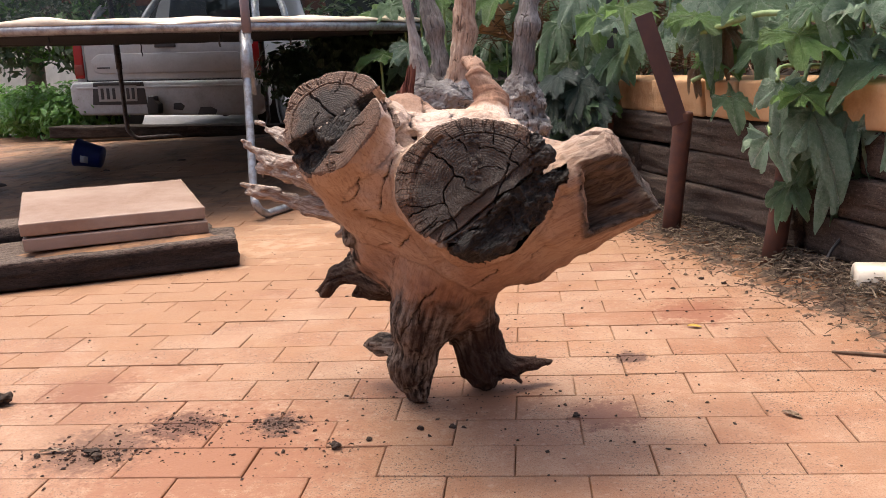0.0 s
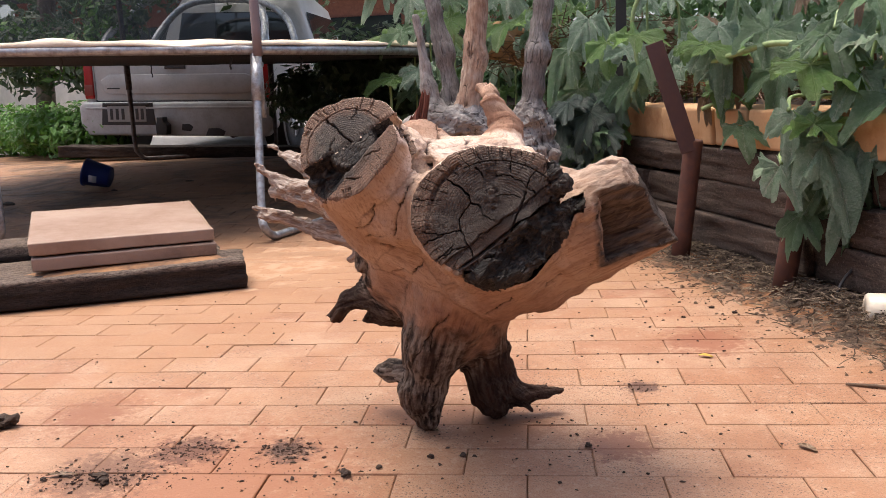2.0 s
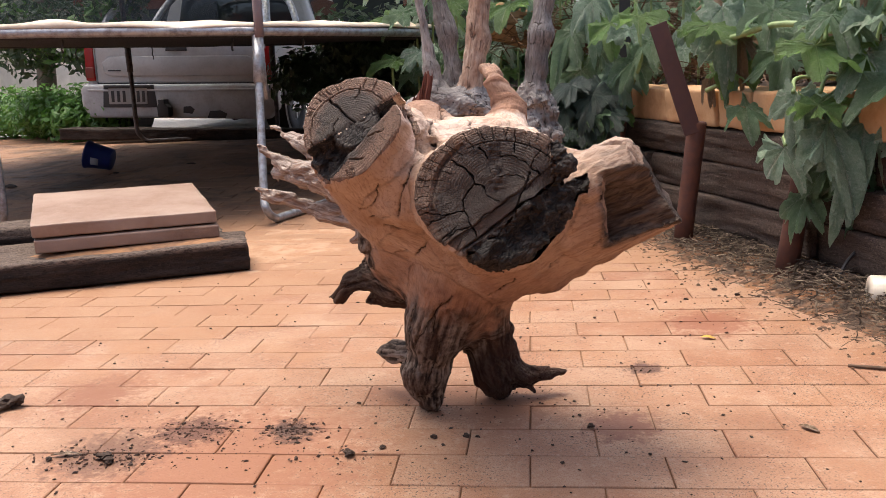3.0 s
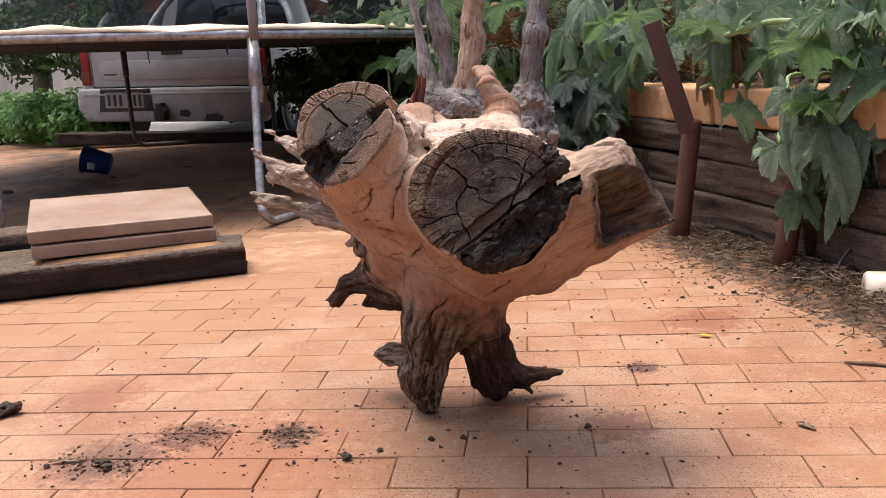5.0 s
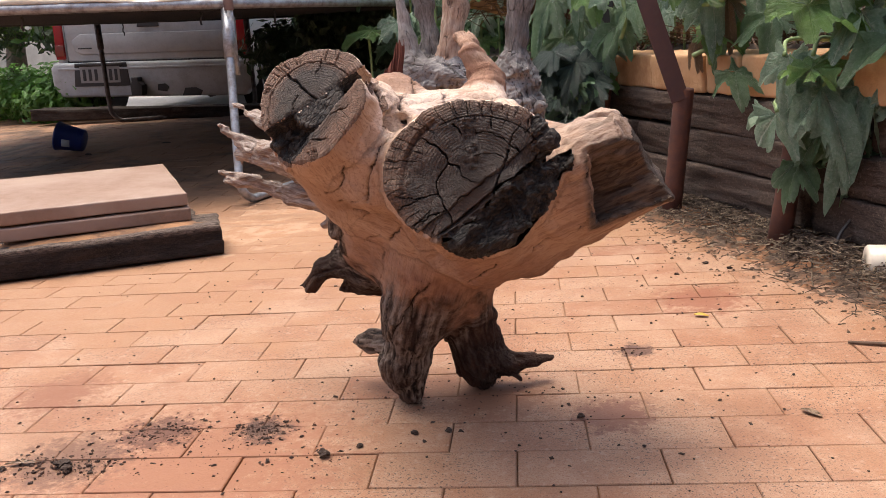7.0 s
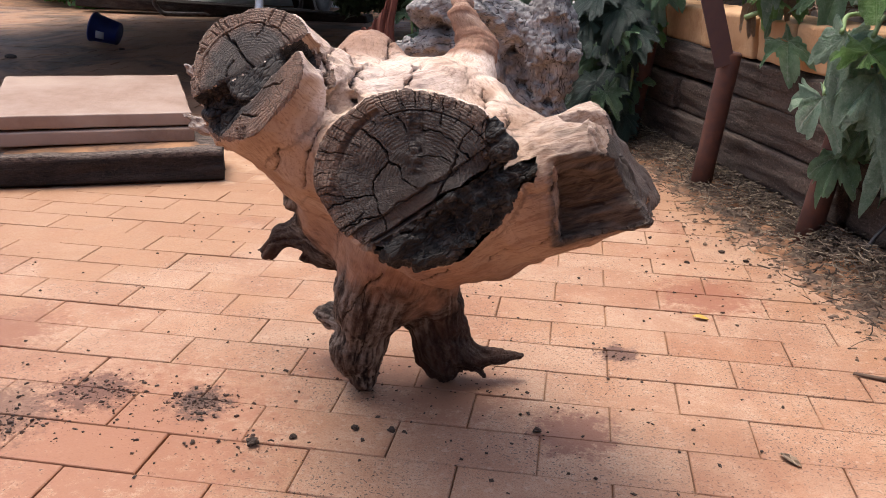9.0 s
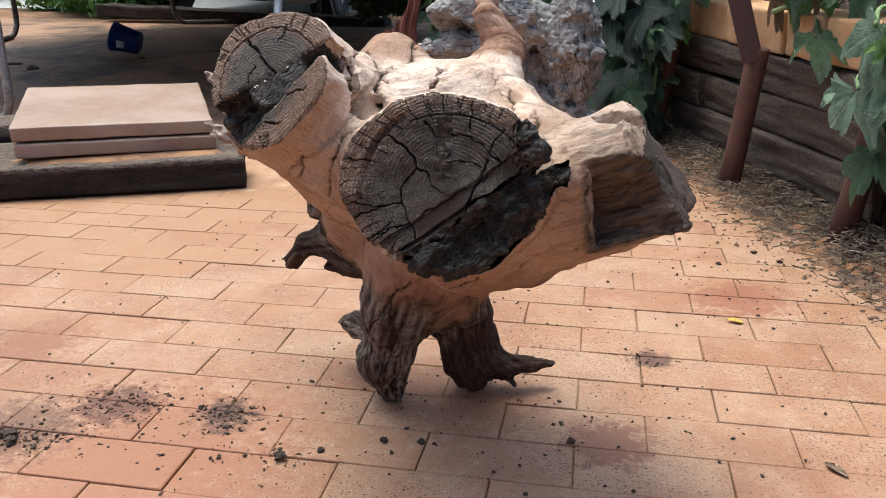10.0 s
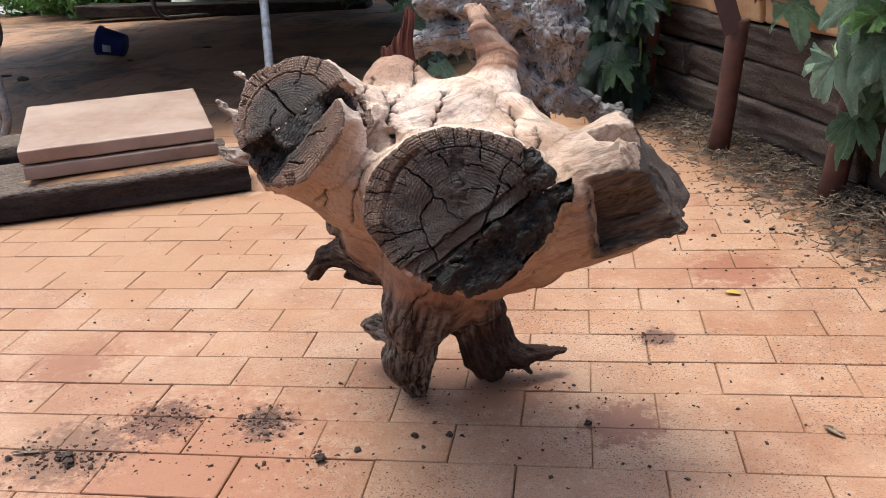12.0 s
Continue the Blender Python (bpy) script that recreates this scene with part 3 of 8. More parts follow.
def flatten(q, row):
    """Space stretched upright across a limb, so that its section comes out broader than high."""
    a, b = np.array(row[1], np.float32), np.array(row[2], np.float32)
    z = (b - a) / np.linalg.norm(b - a)
    up = np.array((0.12, 0, 1), np.float32)
    up = up - z * (up @ z)
    up /= np.linalg.norm(up)
    return q + (row[7] - 1) * ((q - a) @ up)[:, None] * up


def smin(a, b, k):
    h = np.clip(k - np.abs(a - b), 0, None) / k
    return np.minimum(a, b) - h * h * k * 0.25


def nets(values, origin, step):
    """Surface nets: the zero level of a grid of distances as quads."""
    ins = values < 0
    nx, ny, nz = values.shape
    cnt = np.zeros((nx - 1, ny - 1, nz - 1), np.float32)
    acc = np.zeros((nx - 1, ny - 1, nz - 1, 3), np.float32)
    corners = [(a, b, c) for a in (0, 1) for b in (0, 1) for c in (0, 1)]

    def at(arr, o):
        return arr[o[0]:nx - 1 + o[0], o[1]:ny - 1 + o[1], o[2]:nz - 1 + o[2]]

    for o in corners:
        for ax in range(3):
            if o[ax]:
                continue
            e = list(o)
            e[ax] = 1
            va, vb = at(values, o), at(values, e)
            cross = at(ins, o) != at(ins, e)
            t = np.where(cross, va / np.where(cross, va - vb, 1), 0)
            cnt += cross
            for k in range(3):
                acc[..., k] += np.where(cross, o[k] + (t if k == ax else 0), 0)
    active = cnt > 0
    index = np.full(cnt.shape, -1, np.int64)
    index[active] = np.arange(active.sum())
    cell = np.argwhere(active)
    verts = (cell + acc[active] / cnt[active][:, None]) * step + origin
    quads = []
    for ax in range(3):
        lo = [slice(None)] * 3
        hi = [slice(None)] * 3
        lo[ax], hi[ax] = slice(0, -1), slice(1, None)
        s0, s1 = ins[tuple(lo)], ins[tuple(hi)]
        e = np.argwhere(s0 != s1)
        flip = s0[tuple(e.T)]
        u, v = [k for k in range(3) if k != ax]
        ok = (e[:, u] > 0) & (e[:, v] > 0) & (e[:, u] < values.shape[u] - 1) & (e[:, v] < values.shape[v] - 1)
        e, flip = e[ok], flip[ok]
        ring = []
        for du, dv in ((-1, -1), (0, -1), (0, 0), (-1, 0)):
            c = e.copy()
            c[:, u] += du
            c[:, v] += dv
            ring.append(index[tuple(c.T)])
        q = np.stack(ring, 1)
        swap = flip if ax != 1 else ~flip
        q[~swap] = q[~swap][:, ::-1]
        quads.append(q)
    return verts, np.concatenate(quads)


def sculpt(limbs, lo, hi, step, blend, shape=None, wood=0.004, lump=0.01, warp=0.0):
    """Mesh of limbs: rows (name, a, b, ra, rb, cut) blended together; cut: (point, normal) or None. Returns verts, quads, per-vertex grain and nearest limb."""
    lo, hi = np.array(lo, np.float32), np.array(hi, np.float32)
    n = np.ceil((hi - lo) / step).astype(int) + 1
    ax = [lo[k] + step * np.arange(n[k], dtype=np.float32) for k in range(3)]
    p = np.stack(np.meshgrid(*ax, indexing="ij"), -1).reshape(-1, 3).astype(np.float32)
    w = p
    total = np.full(len(p), 1.0, np.float32)

    def limb_d(q, row):
        d = cone_field(flatten(q, row) if len(row) > 7 else q, row[1], row[2], row[3], row[4])
        if row[5]:
            c, nn = np.array(row[5][0], np.float32), np.array(row[5][1], np.float32)
            d = np.maximum(d, (q - c) @ (nn / np.linalg.norm(nn)))
        return d

    for row in limbs:
        total = smin(total, limb_d(w, row), row[6] if len(row) > 6 else blend)
    near = np.abs(total) < 0.05
    q = p[near]
    total[near] += lump * fbm(q, 14.0, 3)
    if shape:
        total[near] = shape(q, total[near])
    verts, quads = nets(total.reshape(n), lo, step)
    verts = verts.astype(np.float32)
    dist = np.stack([limb_d(verts, r) for r in limbs], 1)
    near = dist.argmin(1)
    grain = np.zeros_like(verts)
    for i, r in enumerate(limbs):
        m = near == i
        grain[m] = limb_frame(verts[m], r)
    return verts, quads, grain, dist


def limb_frame(p, row):
    """Points in a limb's own axes, z along its grain."""
    a, b = np.array(row[1], np.float32), np.array(row[2], np.float32)
    z = (b - a) / np.linalg.norm(b - a)
    x = np.cross(z, (0.31, 0.17, 0.94) if abs(z[2]) < 0.9 else (1, 0.1, 0))
    x /= np.linalg.norm(x)
    return ((p - a) @ np.stack([x, np.cross(z, x), z], 1)).astype(np.float32)


def fibres(p, dist, limbs, across, along, seed, soft=0.014):
    """Streaky noise along each limb, faded from limb to limb."""
    w = np.exp(-np.clip(dist - dist.min(1, keepdims=True), 0, 0.3) / soft)
    w[w < 0.08] = 0
    out = np.zeros(len(p), np.float32)
    for i, row in enumerate(limbs):
        m = w[:, i] > 0
        if m.any():
            out[m] += w[m, i] * vnoise(limb_frame(p[m], row) * np.array((across, across, along), np.float32) + seed + 2.3 * i, 1.0)
    return out / np.sqrt((w * w).sum(1))


def vertex_normals(v, q):
    n = np.zeros_like(v)
    fn = np.cross(v[q[:, 2]] - v[q[:, 0]], v[q[:, 3]] - v[q[:, 1]])
    for k in range(4):
        np.add.at(n, q[:, k], fn)
    return n / np.maximum(np.linalg.norm(n, axis=1, keepdims=True), 1e-9)


def region_part(name, v, quads, grain, material, parent, label="", frame_m=None, marks=None):
    """One part made of some of the quads, with its grain, optionally in a frame of its own."""
    used, inv = np.unique(quads, return_inverse=True)
    pv = v[used]
    if frame_m is not None:
        im = np.array(frame_m.inverted(), np.float32)
        pv = pv @ im[:3, :3].T + im[:3, 3]
    me = bpy.data.meshes.new(name)
    q = inv.reshape(quads.shape)
    me.vertices.add(len(pv))
    me.vertices.foreach_set("co", pv.astype(np.float32).ravel())
    me.loops.add(q.size)
    me.loops.foreach_set("vertex_index", q.ravel().astype(np.int32))
    me.polygons.add(len(q))
    me.polygons.foreach_set("loop_start", np.arange(0, q.size, 4, dtype=np.int32))
    me.polygons.foreach_set("use_smooth", np.ones(len(q), bool))
    at = me.attributes.new("grain", "FLOAT_VECTOR", "POINT")
    at.data.foreach_set("vector", grain[used].astype(np.float32).ravel())
    for key, values in (marks or {}).items():
        at = me.attributes.new(key, "FLOAT", "POINT")
        at.data.foreach_set("value", values[used].astype(np.float32))
    me.update(calc_edges=True)
    me.materials.append(material)
    ob = new(name, me)
    ob.parent = parent
    if frame_m is not None:
        ob.matrix_basis = frame_m
    return tagged(ob, label)


# ---- the ground and paving ----
ROW, LENGTH = 0.1119, 0.232
ROW0 = 1.331
EDGE_P, EDGE_D = Vector((1.085, 2.03)), Vector((-0.345, 0.94)).normalized()


def outside(x, y):
    """How far a place lies beyond the paving's cut edge along the retaining wall."""
    r = Vector((x, y)) - EDGE_P
    return r.x * EDGE_D.y - r.y * EDGE_D.x


def build_ground():
    xs = [-300, -60, -20, -9, -7] + [-6 + 0.4 * i for i in range(26)] + [6, 12, 60, 300]
    ys = [-300, -60, -8, -2] + [0.4 * i for i in range(40)] + [20, 40, 90, 300]
    verts = [(x, y, ground_z(x, y) - 0.0055) for y in ys for x in xs]
    nx = len(xs)
    faces = [(j * nx + i, j * nx + i + 1, (j + 1) * nx + i + 1, (j + 1) * nx + i) for j in range(len(ys) - 1) for i in range(nx - 1)]
    tagged(mesh_object("ground", verts, faces, M_SAND, True), "orange-brown sandy ground under and beyond the paving", "ground", kind="structure")


def clip_poly(poly, side):
    out = []
    for i, p in enumerate(poly):
        q = poly[(i + 1) % len(poly)]
        dp, dq = side(*p), side(*q)
        if dp <= 0:
            out.append(p)
        if (dp < 0) != (dq < 0) and dp != dq:
            t = dp / (dp - dq)
            out.append((p[0] + t * (q[0] - p[0]), p[1] + t * (q[1] - p[1])))
    return out


def slab_verts(poly, z, thick, bev, lift=0.0):
    """Verts and faces of a thin bevelled prism over a convex outline."""
    n = len(poly)
    cx, cy = sum(p[0] for p in poly) / n, sum(p[1] for p in poly) / n
    inner = []
    for x, y in poly:
        r = math.hypot(x - cx, y - cy)
        f = max(0.0, 1 - bev * 1.4 / max(r, 1e-4))
        inner.append((cx + (x - cx) * f, cy + (y - cy) * f))
    v = [(x, y, z - thick) for x, y in poly] + [(x, y, z - bev) for x, y in poly] + [(x, y, z + lift) for x, y in inner]
    f = []
    for i in range(n):
        j = (i + 1) % n
        f += [(i, j, n + j, n + i), (n + i, n + j, 2 * n + j, 2 * n + i)]
    f.append(tuple(range(2 * n, 3 * n)))
    return v, f


def build_paving():
    rng = random.Random(3)
    paving = thing("paving", pose(0, 0, 0), "salmon-orange clay brick paving laid in half bond, strewn with soil crumbs", "paving", kind="structure")
    w, h = LENGTH - 0.0024, ROW - 0.0024
    shared = []
    for i in range(6):
        poly = [(-w / 2, -h / 2), (w / 2, -h / 2), (w / 2, h / 2), (-w / 2, h / 2)]
        poly = [(x + rng.uniform(-0.0012, 0.0012), y + rng.uniform(-0.0012, 0.0012)) for x, y in poly]
        v, f = slab_verts(poly, 0, 0.03, 0.0016)
        me = bpy.data.meshes.new("paver")
        me.from_pydata(v, [], f)
        me.materials.append(M_PAVER)
        shared.append(me)
    far_v, far_f = [], []
    count = 0
    for k in range(-34, 56):
        yc = ROW0 + ROW * (k - 0.5)
        phase = 0.158 if k % 2 == 0 else 0.046
        for i in range(-24, 12):
            xc = phase + LENGTH * (i + 0.5)
            if outside(xc - w / 2, yc - h / 2) > 0 and outside(xc - w / 2, yc + h / 2) > 0 and outside(xc + w / 2, yc) > 0:
                continue
            crosses = max(outside(xc + sx * w / 2, yc + sy * h / 2) for sx in (-1, 1) for sy in (-1, 1)) > 0
            close = 0.95 < yc < 2.95 and -1.35 < xc < 1.2
            dz = ground_z(xc, yc) + rng.uniform(-0.0012, 0.0012)
            if crosses or not close:
                poly = [(xc - w / 2, yc - h / 2), (xc + w / 2, yc - h / 2), (xc + w / 2, yc + h / 2), (xc - w / 2, yc + h / 2)]
                if crosses:
                    poly = clip_poly(poly, outside)
                    if len(poly) < 3:
                        continue
                v, f = slab_verts(poly, 0, 0.03, 0.0016)
                v = [(x, y, z + (ground_z(x, y) if not close else 0) + dz - ground_z(xc, yc)) for x, y, z in v]
                if not close:
                    o = len(far_v)
                    far_v += v
                    far_f += [tuple(a + o for a in g) for g in f]
                    continue
                ob = under(mesh_object("paver", v, f, M_PAVER), paving)
                continue
            ob = new("paver", rng.choice(shared))
            ob.matrix_basis = pose(xc, yc, dz, rng.uniform(-0.25, 0.25), rng.uniform(-0.15, 0.15), rng.uniform(-0.35, 0.35) + (180 if rng.random() < 0.5 else 0))
            ob.parent = paving
            count += 1
    far = mesh_object("paver_field", far_v, far_f, M_PAVER_FAR)
    tagged(under(far, paving, "further clay pavers, dulled by soil"), kind="stuff")


# ---- the retaining wall ----
WALL_P, WALL_D = Vector((0.525, 3.97, 0)), Vector((0.31, -0.951, 0)).normalized()
WALL_N = Vector((-WALL_D.y, WALL_D.x, 0)) * -1  # towards the paving
if WALL_N.x > 0:
    WALL_N = -WALL_N


def wall_point(s, out=0.0, z=0.0):
    """A place along the wall: s metres from its far end, out in front of its face."""
    p = WALL_P + WALL_D * s + WALL_N * (out - 0.08 * z)
    return Vector((p.x, p.y, z))


def sleeper_mesh(length, depth, height, seed, worn=0.006, material=None, splits=True):
    """An old sleeper along x with worn edges, checks and a chewed end."""
    nx, nr = max(8, int(length / 0.016)), 56
    verts, faces = [], []
    sv = Vector((seed * 3.1, seed * 1.7, 0))
    for i in range(nx + 1):
        x = -length / 2 + length * i / nx
        for j in range(nr):
            a = 2 * math.pi * (j + 0.5) / nr
            c, s_ = math.cos(a), math.sin(a)
            m = max(abs(c), abs(s_))
            y, z = c / m, s_ / m
            if abs(y) > 0.95 and abs(z) > 0.95:
                y, z = y * 0.98, z * 0.98
            p = Vector((x, y * depth / 2, z * height / 2))
            d = noise.fractal(Vector((x * 2.5, y * 1.3, z * 1.3)) + sv, 1.0, 2.0, 3) * worn
            q = Vector((x * 2.2, p.y * 55, p.z * 55)) + sv
            d += noise.noise(q * 1.7) * worn * 0.35
            d -= max(0.0, 0.10 - abs(noise.noise(q))) / 0.10 * worn * 0.5
            p.y += y * d
            p.z += z * d
            if i in (0, nx):
                p.x += noise.noise(Vector((seed, y * 3, z * 3))) * 0.012
                p.y *= 0.985
                p.z *= 0.97
            verts.append(p)
    for i in range(nx):
        for j in range(nr):
            faces.append((i * nr + j, i * nr + (j + 1) % nr, (i + 1) * nr + (j + 1) % nr, (i + 1) * nr + j))
    faces.append(tuple(range(nr))[::-1])
    faces.append(tuple(nx * nr + j for j in range(nr)))
    return verts, faces


def build_wall():
    wall = thing("retaining_wall", pose(0, 0, 0), "garden retaining wall of weathered timber sleepers capped with limestone blocks", "retaining wall", kind="structure")
    yaw = math.degrees(math.atan2(WALL_D.y, WALL_D.x))
    lean = math.degrees(math.atan(0.08))
    courses = ((-0.090, 0.045), (0.050, 0.172), (0.178, 0.299), (0.305, 0.428))
    breaks = ((-0.55, 1.65, 2.7), (-0.55, 1.50, 2.7), (-0.55, 0.40, 1.62, 2.7), (-0.55, 1.70, 2.7))
    seed = 1
    for (z0, z1), cuts in zip(courses, breaks):
        for a, b in zip(cuts, cuts[1:]):
            v, f = sleeper_mesh(b - a - 0.008, 0.075, z1 - z0 - 0.002, seed, 0.0075)
            ob = mesh_object("sleeper", v, f, M_SLEEPER, True)
            back = 0.03 if a > 1.4 else 0.012 * math.sin(seed * 2.3)
            m = Matrix.Translation(wall_point((a + b) / 2, -0.0375 - back, (z0 + z1) / 2)) @ pose(0, 0, 0, 0, 0, yaw) @ pose(0, 0, 0, lean + 1.5 * math.sin(seed), 0.5 * math.sin(seed * 1.7), 0)
            under(ob, wall)
            ob.matrix_basis = m
            seed += 1
    rng = random.Random(8)
    s = -0.5
    for i, ln in enumerate((0.36, 0.33, 0.345, 0.40, 0.215, 0.36, 0.34, 0.35, 0.33)):
        bm = box((ln - 0.008, 0.14, 0.132), bevel=0.012, seg=3)
        bmesh.ops.subdivide_edges(bm, edges=[e for e in bm.edges if e.calc_length() > 0.05], cuts=5, use_grid_fill=True)
        for vtx in bm.verts:
            vtx.co += Vector((1, 1, 1)) * noise.noise(vtx.co * 16 + Vector((i * 5, 0, 0))) * 0.004 + vtx.co.normalized() * noise.noise(vtx.co * 45 + Vector((i * 5, 0, 0))) * 0.003
        ob = part("limestone_block", bm, M_LIME, wall, smooth=True)
        ob.matrix_basis = Matrix.Translation(wall_point(s + ln / 2, -0.055 + rng.uniform(-0.008, 0.008), 0.499)) @ pose(0, 0, 0, lean, 0, yaw + rng.uniform(-2, 2))
        s += ln
    # bank of soil held by the wall
    verts, faces = [], []
    ss, oo = [-3.2 + 0.3 * i for i in range(24)], [0.10, 0.3, 0.6, 1.0, 1.6, 2.6, 5.0]
    for sv in ss:
        for o in oo:
            p = wall_point(sv, -o, 0.50)
            verts.append((p.x, p.y, 0.53 + 0.05 * noise.noise(Vector((sv * 2, o * 2, 0))) + min(0.2, 0.12 * o)))
    n = len(oo)
    for i in range(len(ss) - 1):
        for j in range(n - 1):
            faces.append((i * n + j, i * n + j + 1, (i + 1) * n + j + 1, (i + 1) * n + j))
    tagged(mesh_object("garden_bed", verts, faces, M_SOIL, True), "raised bed of dark garden soil behind the sleeper wall", "garden bed", kind="structure")


def build_posts():
    for (base, h, top), lab in zip((((0.505, 3.74, -0.02), 0.60, 0.0), ((0.714, 3.055, -0.02), 0.475, 1), ((0.932, 2.545, -0.02), 0.50, 0)), ("rusty brown steel pipe post against the sleeper wall", "rusty brown steel pipe post with a flat bar welded on top", "rusty brown steel pipe post half hidden by pumpkin leaves")):
        lean_ = (0.090, -0.053, 1) if top else (0.115, -0.045, 1)
        root = thing("steel_post", pose(*base), lab, "post", "posts along the sleeper wall")
        d = Vector(lean_) * h
        bm = tube([(0, 0, 0), d * 0.33, d * 0.66, d * 0.985, d], [0.034, 0.033, 0.033, 0.033, 0.030], 20)
        part("pipe", bm, M_RUST, root, smooth=True)
        if top:
            bm = box((0.062, 0.010, 0.40), (0, 0, 0.19), 0.002)
            bar = part("flat_bar", bm, M_BAR, root, "brown painted flat steel bar leaning from the post")
            bar.matrix_basis = Matrix.Translation(d + Vector((-0.022, -0.028, -0.03))) @ pose(0, 0, 0, -3, -18, 6)
    root = thing("fence_upright", pose(0.62, 4.12, 0.5), "black flat steel upright behind the pumpkin vines", "post")
    part("upright", box((0.05, 0.012, 0.6), (0, 0, 0.3), 0.002), M_PLASTIC, root)


# ---- sleepers and slabs on the paving ----
def build_step():
    ang = 23.0
    u, n = Vector((math.cos(radians(ang)), math.sin(radians(ang)), 0)), Vector((-math.sin(radians(ang)), math.cos(radians(ang)), 0))
    corner = Vector((-0.836, 2.782, 0))
    for i, (off, end, ln, h, lab) in enumerate(((0.0, 0.0, 2.4, 0.102, "black weathered railway sleeper lying on the paving under concrete slabs"), (0.235, -0.075, 2.3, 0.092, "grey-topped old sleeper lying behind the black one"), (0.50, -0.26, 1.6, 0.150, "thick dark old sleeper carrying the back of the slabs"))):
        v, f = sleeper_mesh(ln, 0.225, h, 20 + i, 0.008)
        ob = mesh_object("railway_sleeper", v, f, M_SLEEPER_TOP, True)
        c = corner + u * (end - ln / 2) + n * (off + 0.1125)
        ob.matrix_world = Matrix.Translation((c.x, c.y, h / 2 + 0.003)) @ pose(0, 0, 0, 0, 0, ang + (0, 1.0, -2)[i])
        tagged(ob, lab, "sleeper", "sleepers on the paving")
    for i, (z, turn, dx, lab) in enumerate(((0.1585, 28.8, 0.012, "lower square concrete slab, dusty pink-buff, lying on sleepers"), (0.2115, 29.9, 0.0, "upper square concrete slab, smooth pink-buff, stacked on another"))):
        bm = box((0.613, 0.592, 0.045), (0, 0, 0), 0.006, 3)
        bmesh.ops.subdivide_edges(bm, edges=[e for e in bm.edges if e.calc_length() > 0.3], cuts=14, use_grid_fill=True)
        for vtx in bm.verts:
            vtx.co += Vector((noise.noise(vtx.co * 20 + Vector((i * 9, 0, 0))), noise.noise(vtx.co * 20 + Vector((3, i * 9, 0))), noise.noise(vtx.co * 9 + Vector((0, 5, i))) * 0.6)) * 0.0030
        ob = bm_object("concrete_slab", bm, (M_SLAB_OLD, M_SLAB)[i], True)
        ob.matrix_world = Matrix.Translation((-1.391 + dx, 2.978, z)) @ pose(0, 0, 0, 0, 0, turn) @ pose(0, 0, 0, 4.05, 1.06, 0)
        tagged(ob, lab, "concrete slab", "stack of slabs")
    # orange sand washed over the joints in front of the sleepers
    verts, faces = [], []
    gx, gy = 240, 150
    for i in range(gx):
        for j in range(gy):
            x, y = -1.75 + 2.5 * i / (gx - 1), 1.75 + 2.0 * j / (gy - 1)
            p = Vector((x, y, 0))
            near = max(0.0, min(1.0, (y - 0.42 * x - 2.1) / 1.2))
            edge = min(1.0, i / 12, (gx - 1 - i) / 12, j / 12, (gy - 1 - j) / 12)
            z = -0.0090 + 0.0093 * near + 0.0020 * noise.noise(p * 3.0) + 0.0016 * noise.noise(p * 11.0) + 0.0008 * noise.noise(p * 45.0)
            verts.append((x, y, min(z, 0.0035) * edge - 0.008 * (1 - edge)))
    for i in range(gx - 1):
        for j in range(gy - 1):
            o = i * gy + j
            faces.append((o, o + gy, o + gy + 1, o + 1))
    tagged(mesh_object("drifted_sand", verts, faces, M_DRIFT, True), "thin orange sand drifted over the paver joints", "sand", kind="stuff")
    # red dust spilt on the black sleeper
    verts, faces = [], []
    for i in range(40):
        for j in range(6):
            x, y = -0.74 + 0.70 * i / 39, 0.05 + 0.16 * j / 5
            e = min(i, 39 - i, 8) / 8 * min(j + 0.4, 5.4 - j) / 2.5
            p = corner + u * x + n * y
            verts.append((p.x, p.y, 0.1075 + 0.006 * min(1, e) * (0.6 + 0.4 * noise.noise(p * 30)) - (0.006 if e < 0.35 else 0)))
    for i in range(39):
        for j in range(5):
            faces.append((i * 6 + j, (i + 1) * 6 + j, (i + 1) * 6 + j + 1, i * 6 + j + 1))
    tagged(mesh_object("orange_dust", verts, faces, M_SAND, True), "orange dust spilt along the top of a sleeper", "dust", kind="stuff")


# ---- the upturned stump ----
def refine(v, q, extra):
    """Split every quad in four; extra: arrays carried along per vertex."""
    a = q.ravel()
    b = np.roll(q, -1, 1).ravel()
    e = np.stack([np.minimum(a, b), np.maximum(a, b)], 1)
    ue, inv = np.unique(e, axis=0, return_inverse=True)
    inv = inv.reshape(q.shape)
    n0, n1 = len(v), len(ue)

    def grow(x):
        return np.concatenate([x, (x[ue[:, 0]] + x[ue[:, 1]]) / 2, x[q].mean(1)])

    mid = inv + n0
    cen = np.arange(len(q)) + n0 + n1
    out = [np.stack([q[:, k], mid[:, k], cen, mid[:, k - 1]], 1) for k in range(4)]
    return grow(v), np.concatenate(out), [grow(x) for x in extra]


def relax(v, q, amount=0.5):
    s, n = np.zeros_like(v), np.zeros(len(v), np.float32)
    m = v[q].mean(1)
    for k in range(4):
        np.add.at(s, q[:, k], m)
        np.add.at(n, q[:, k], 1)
    return v * (1 - amount) + amount * s / np.maximum(n, 1)[:, None]


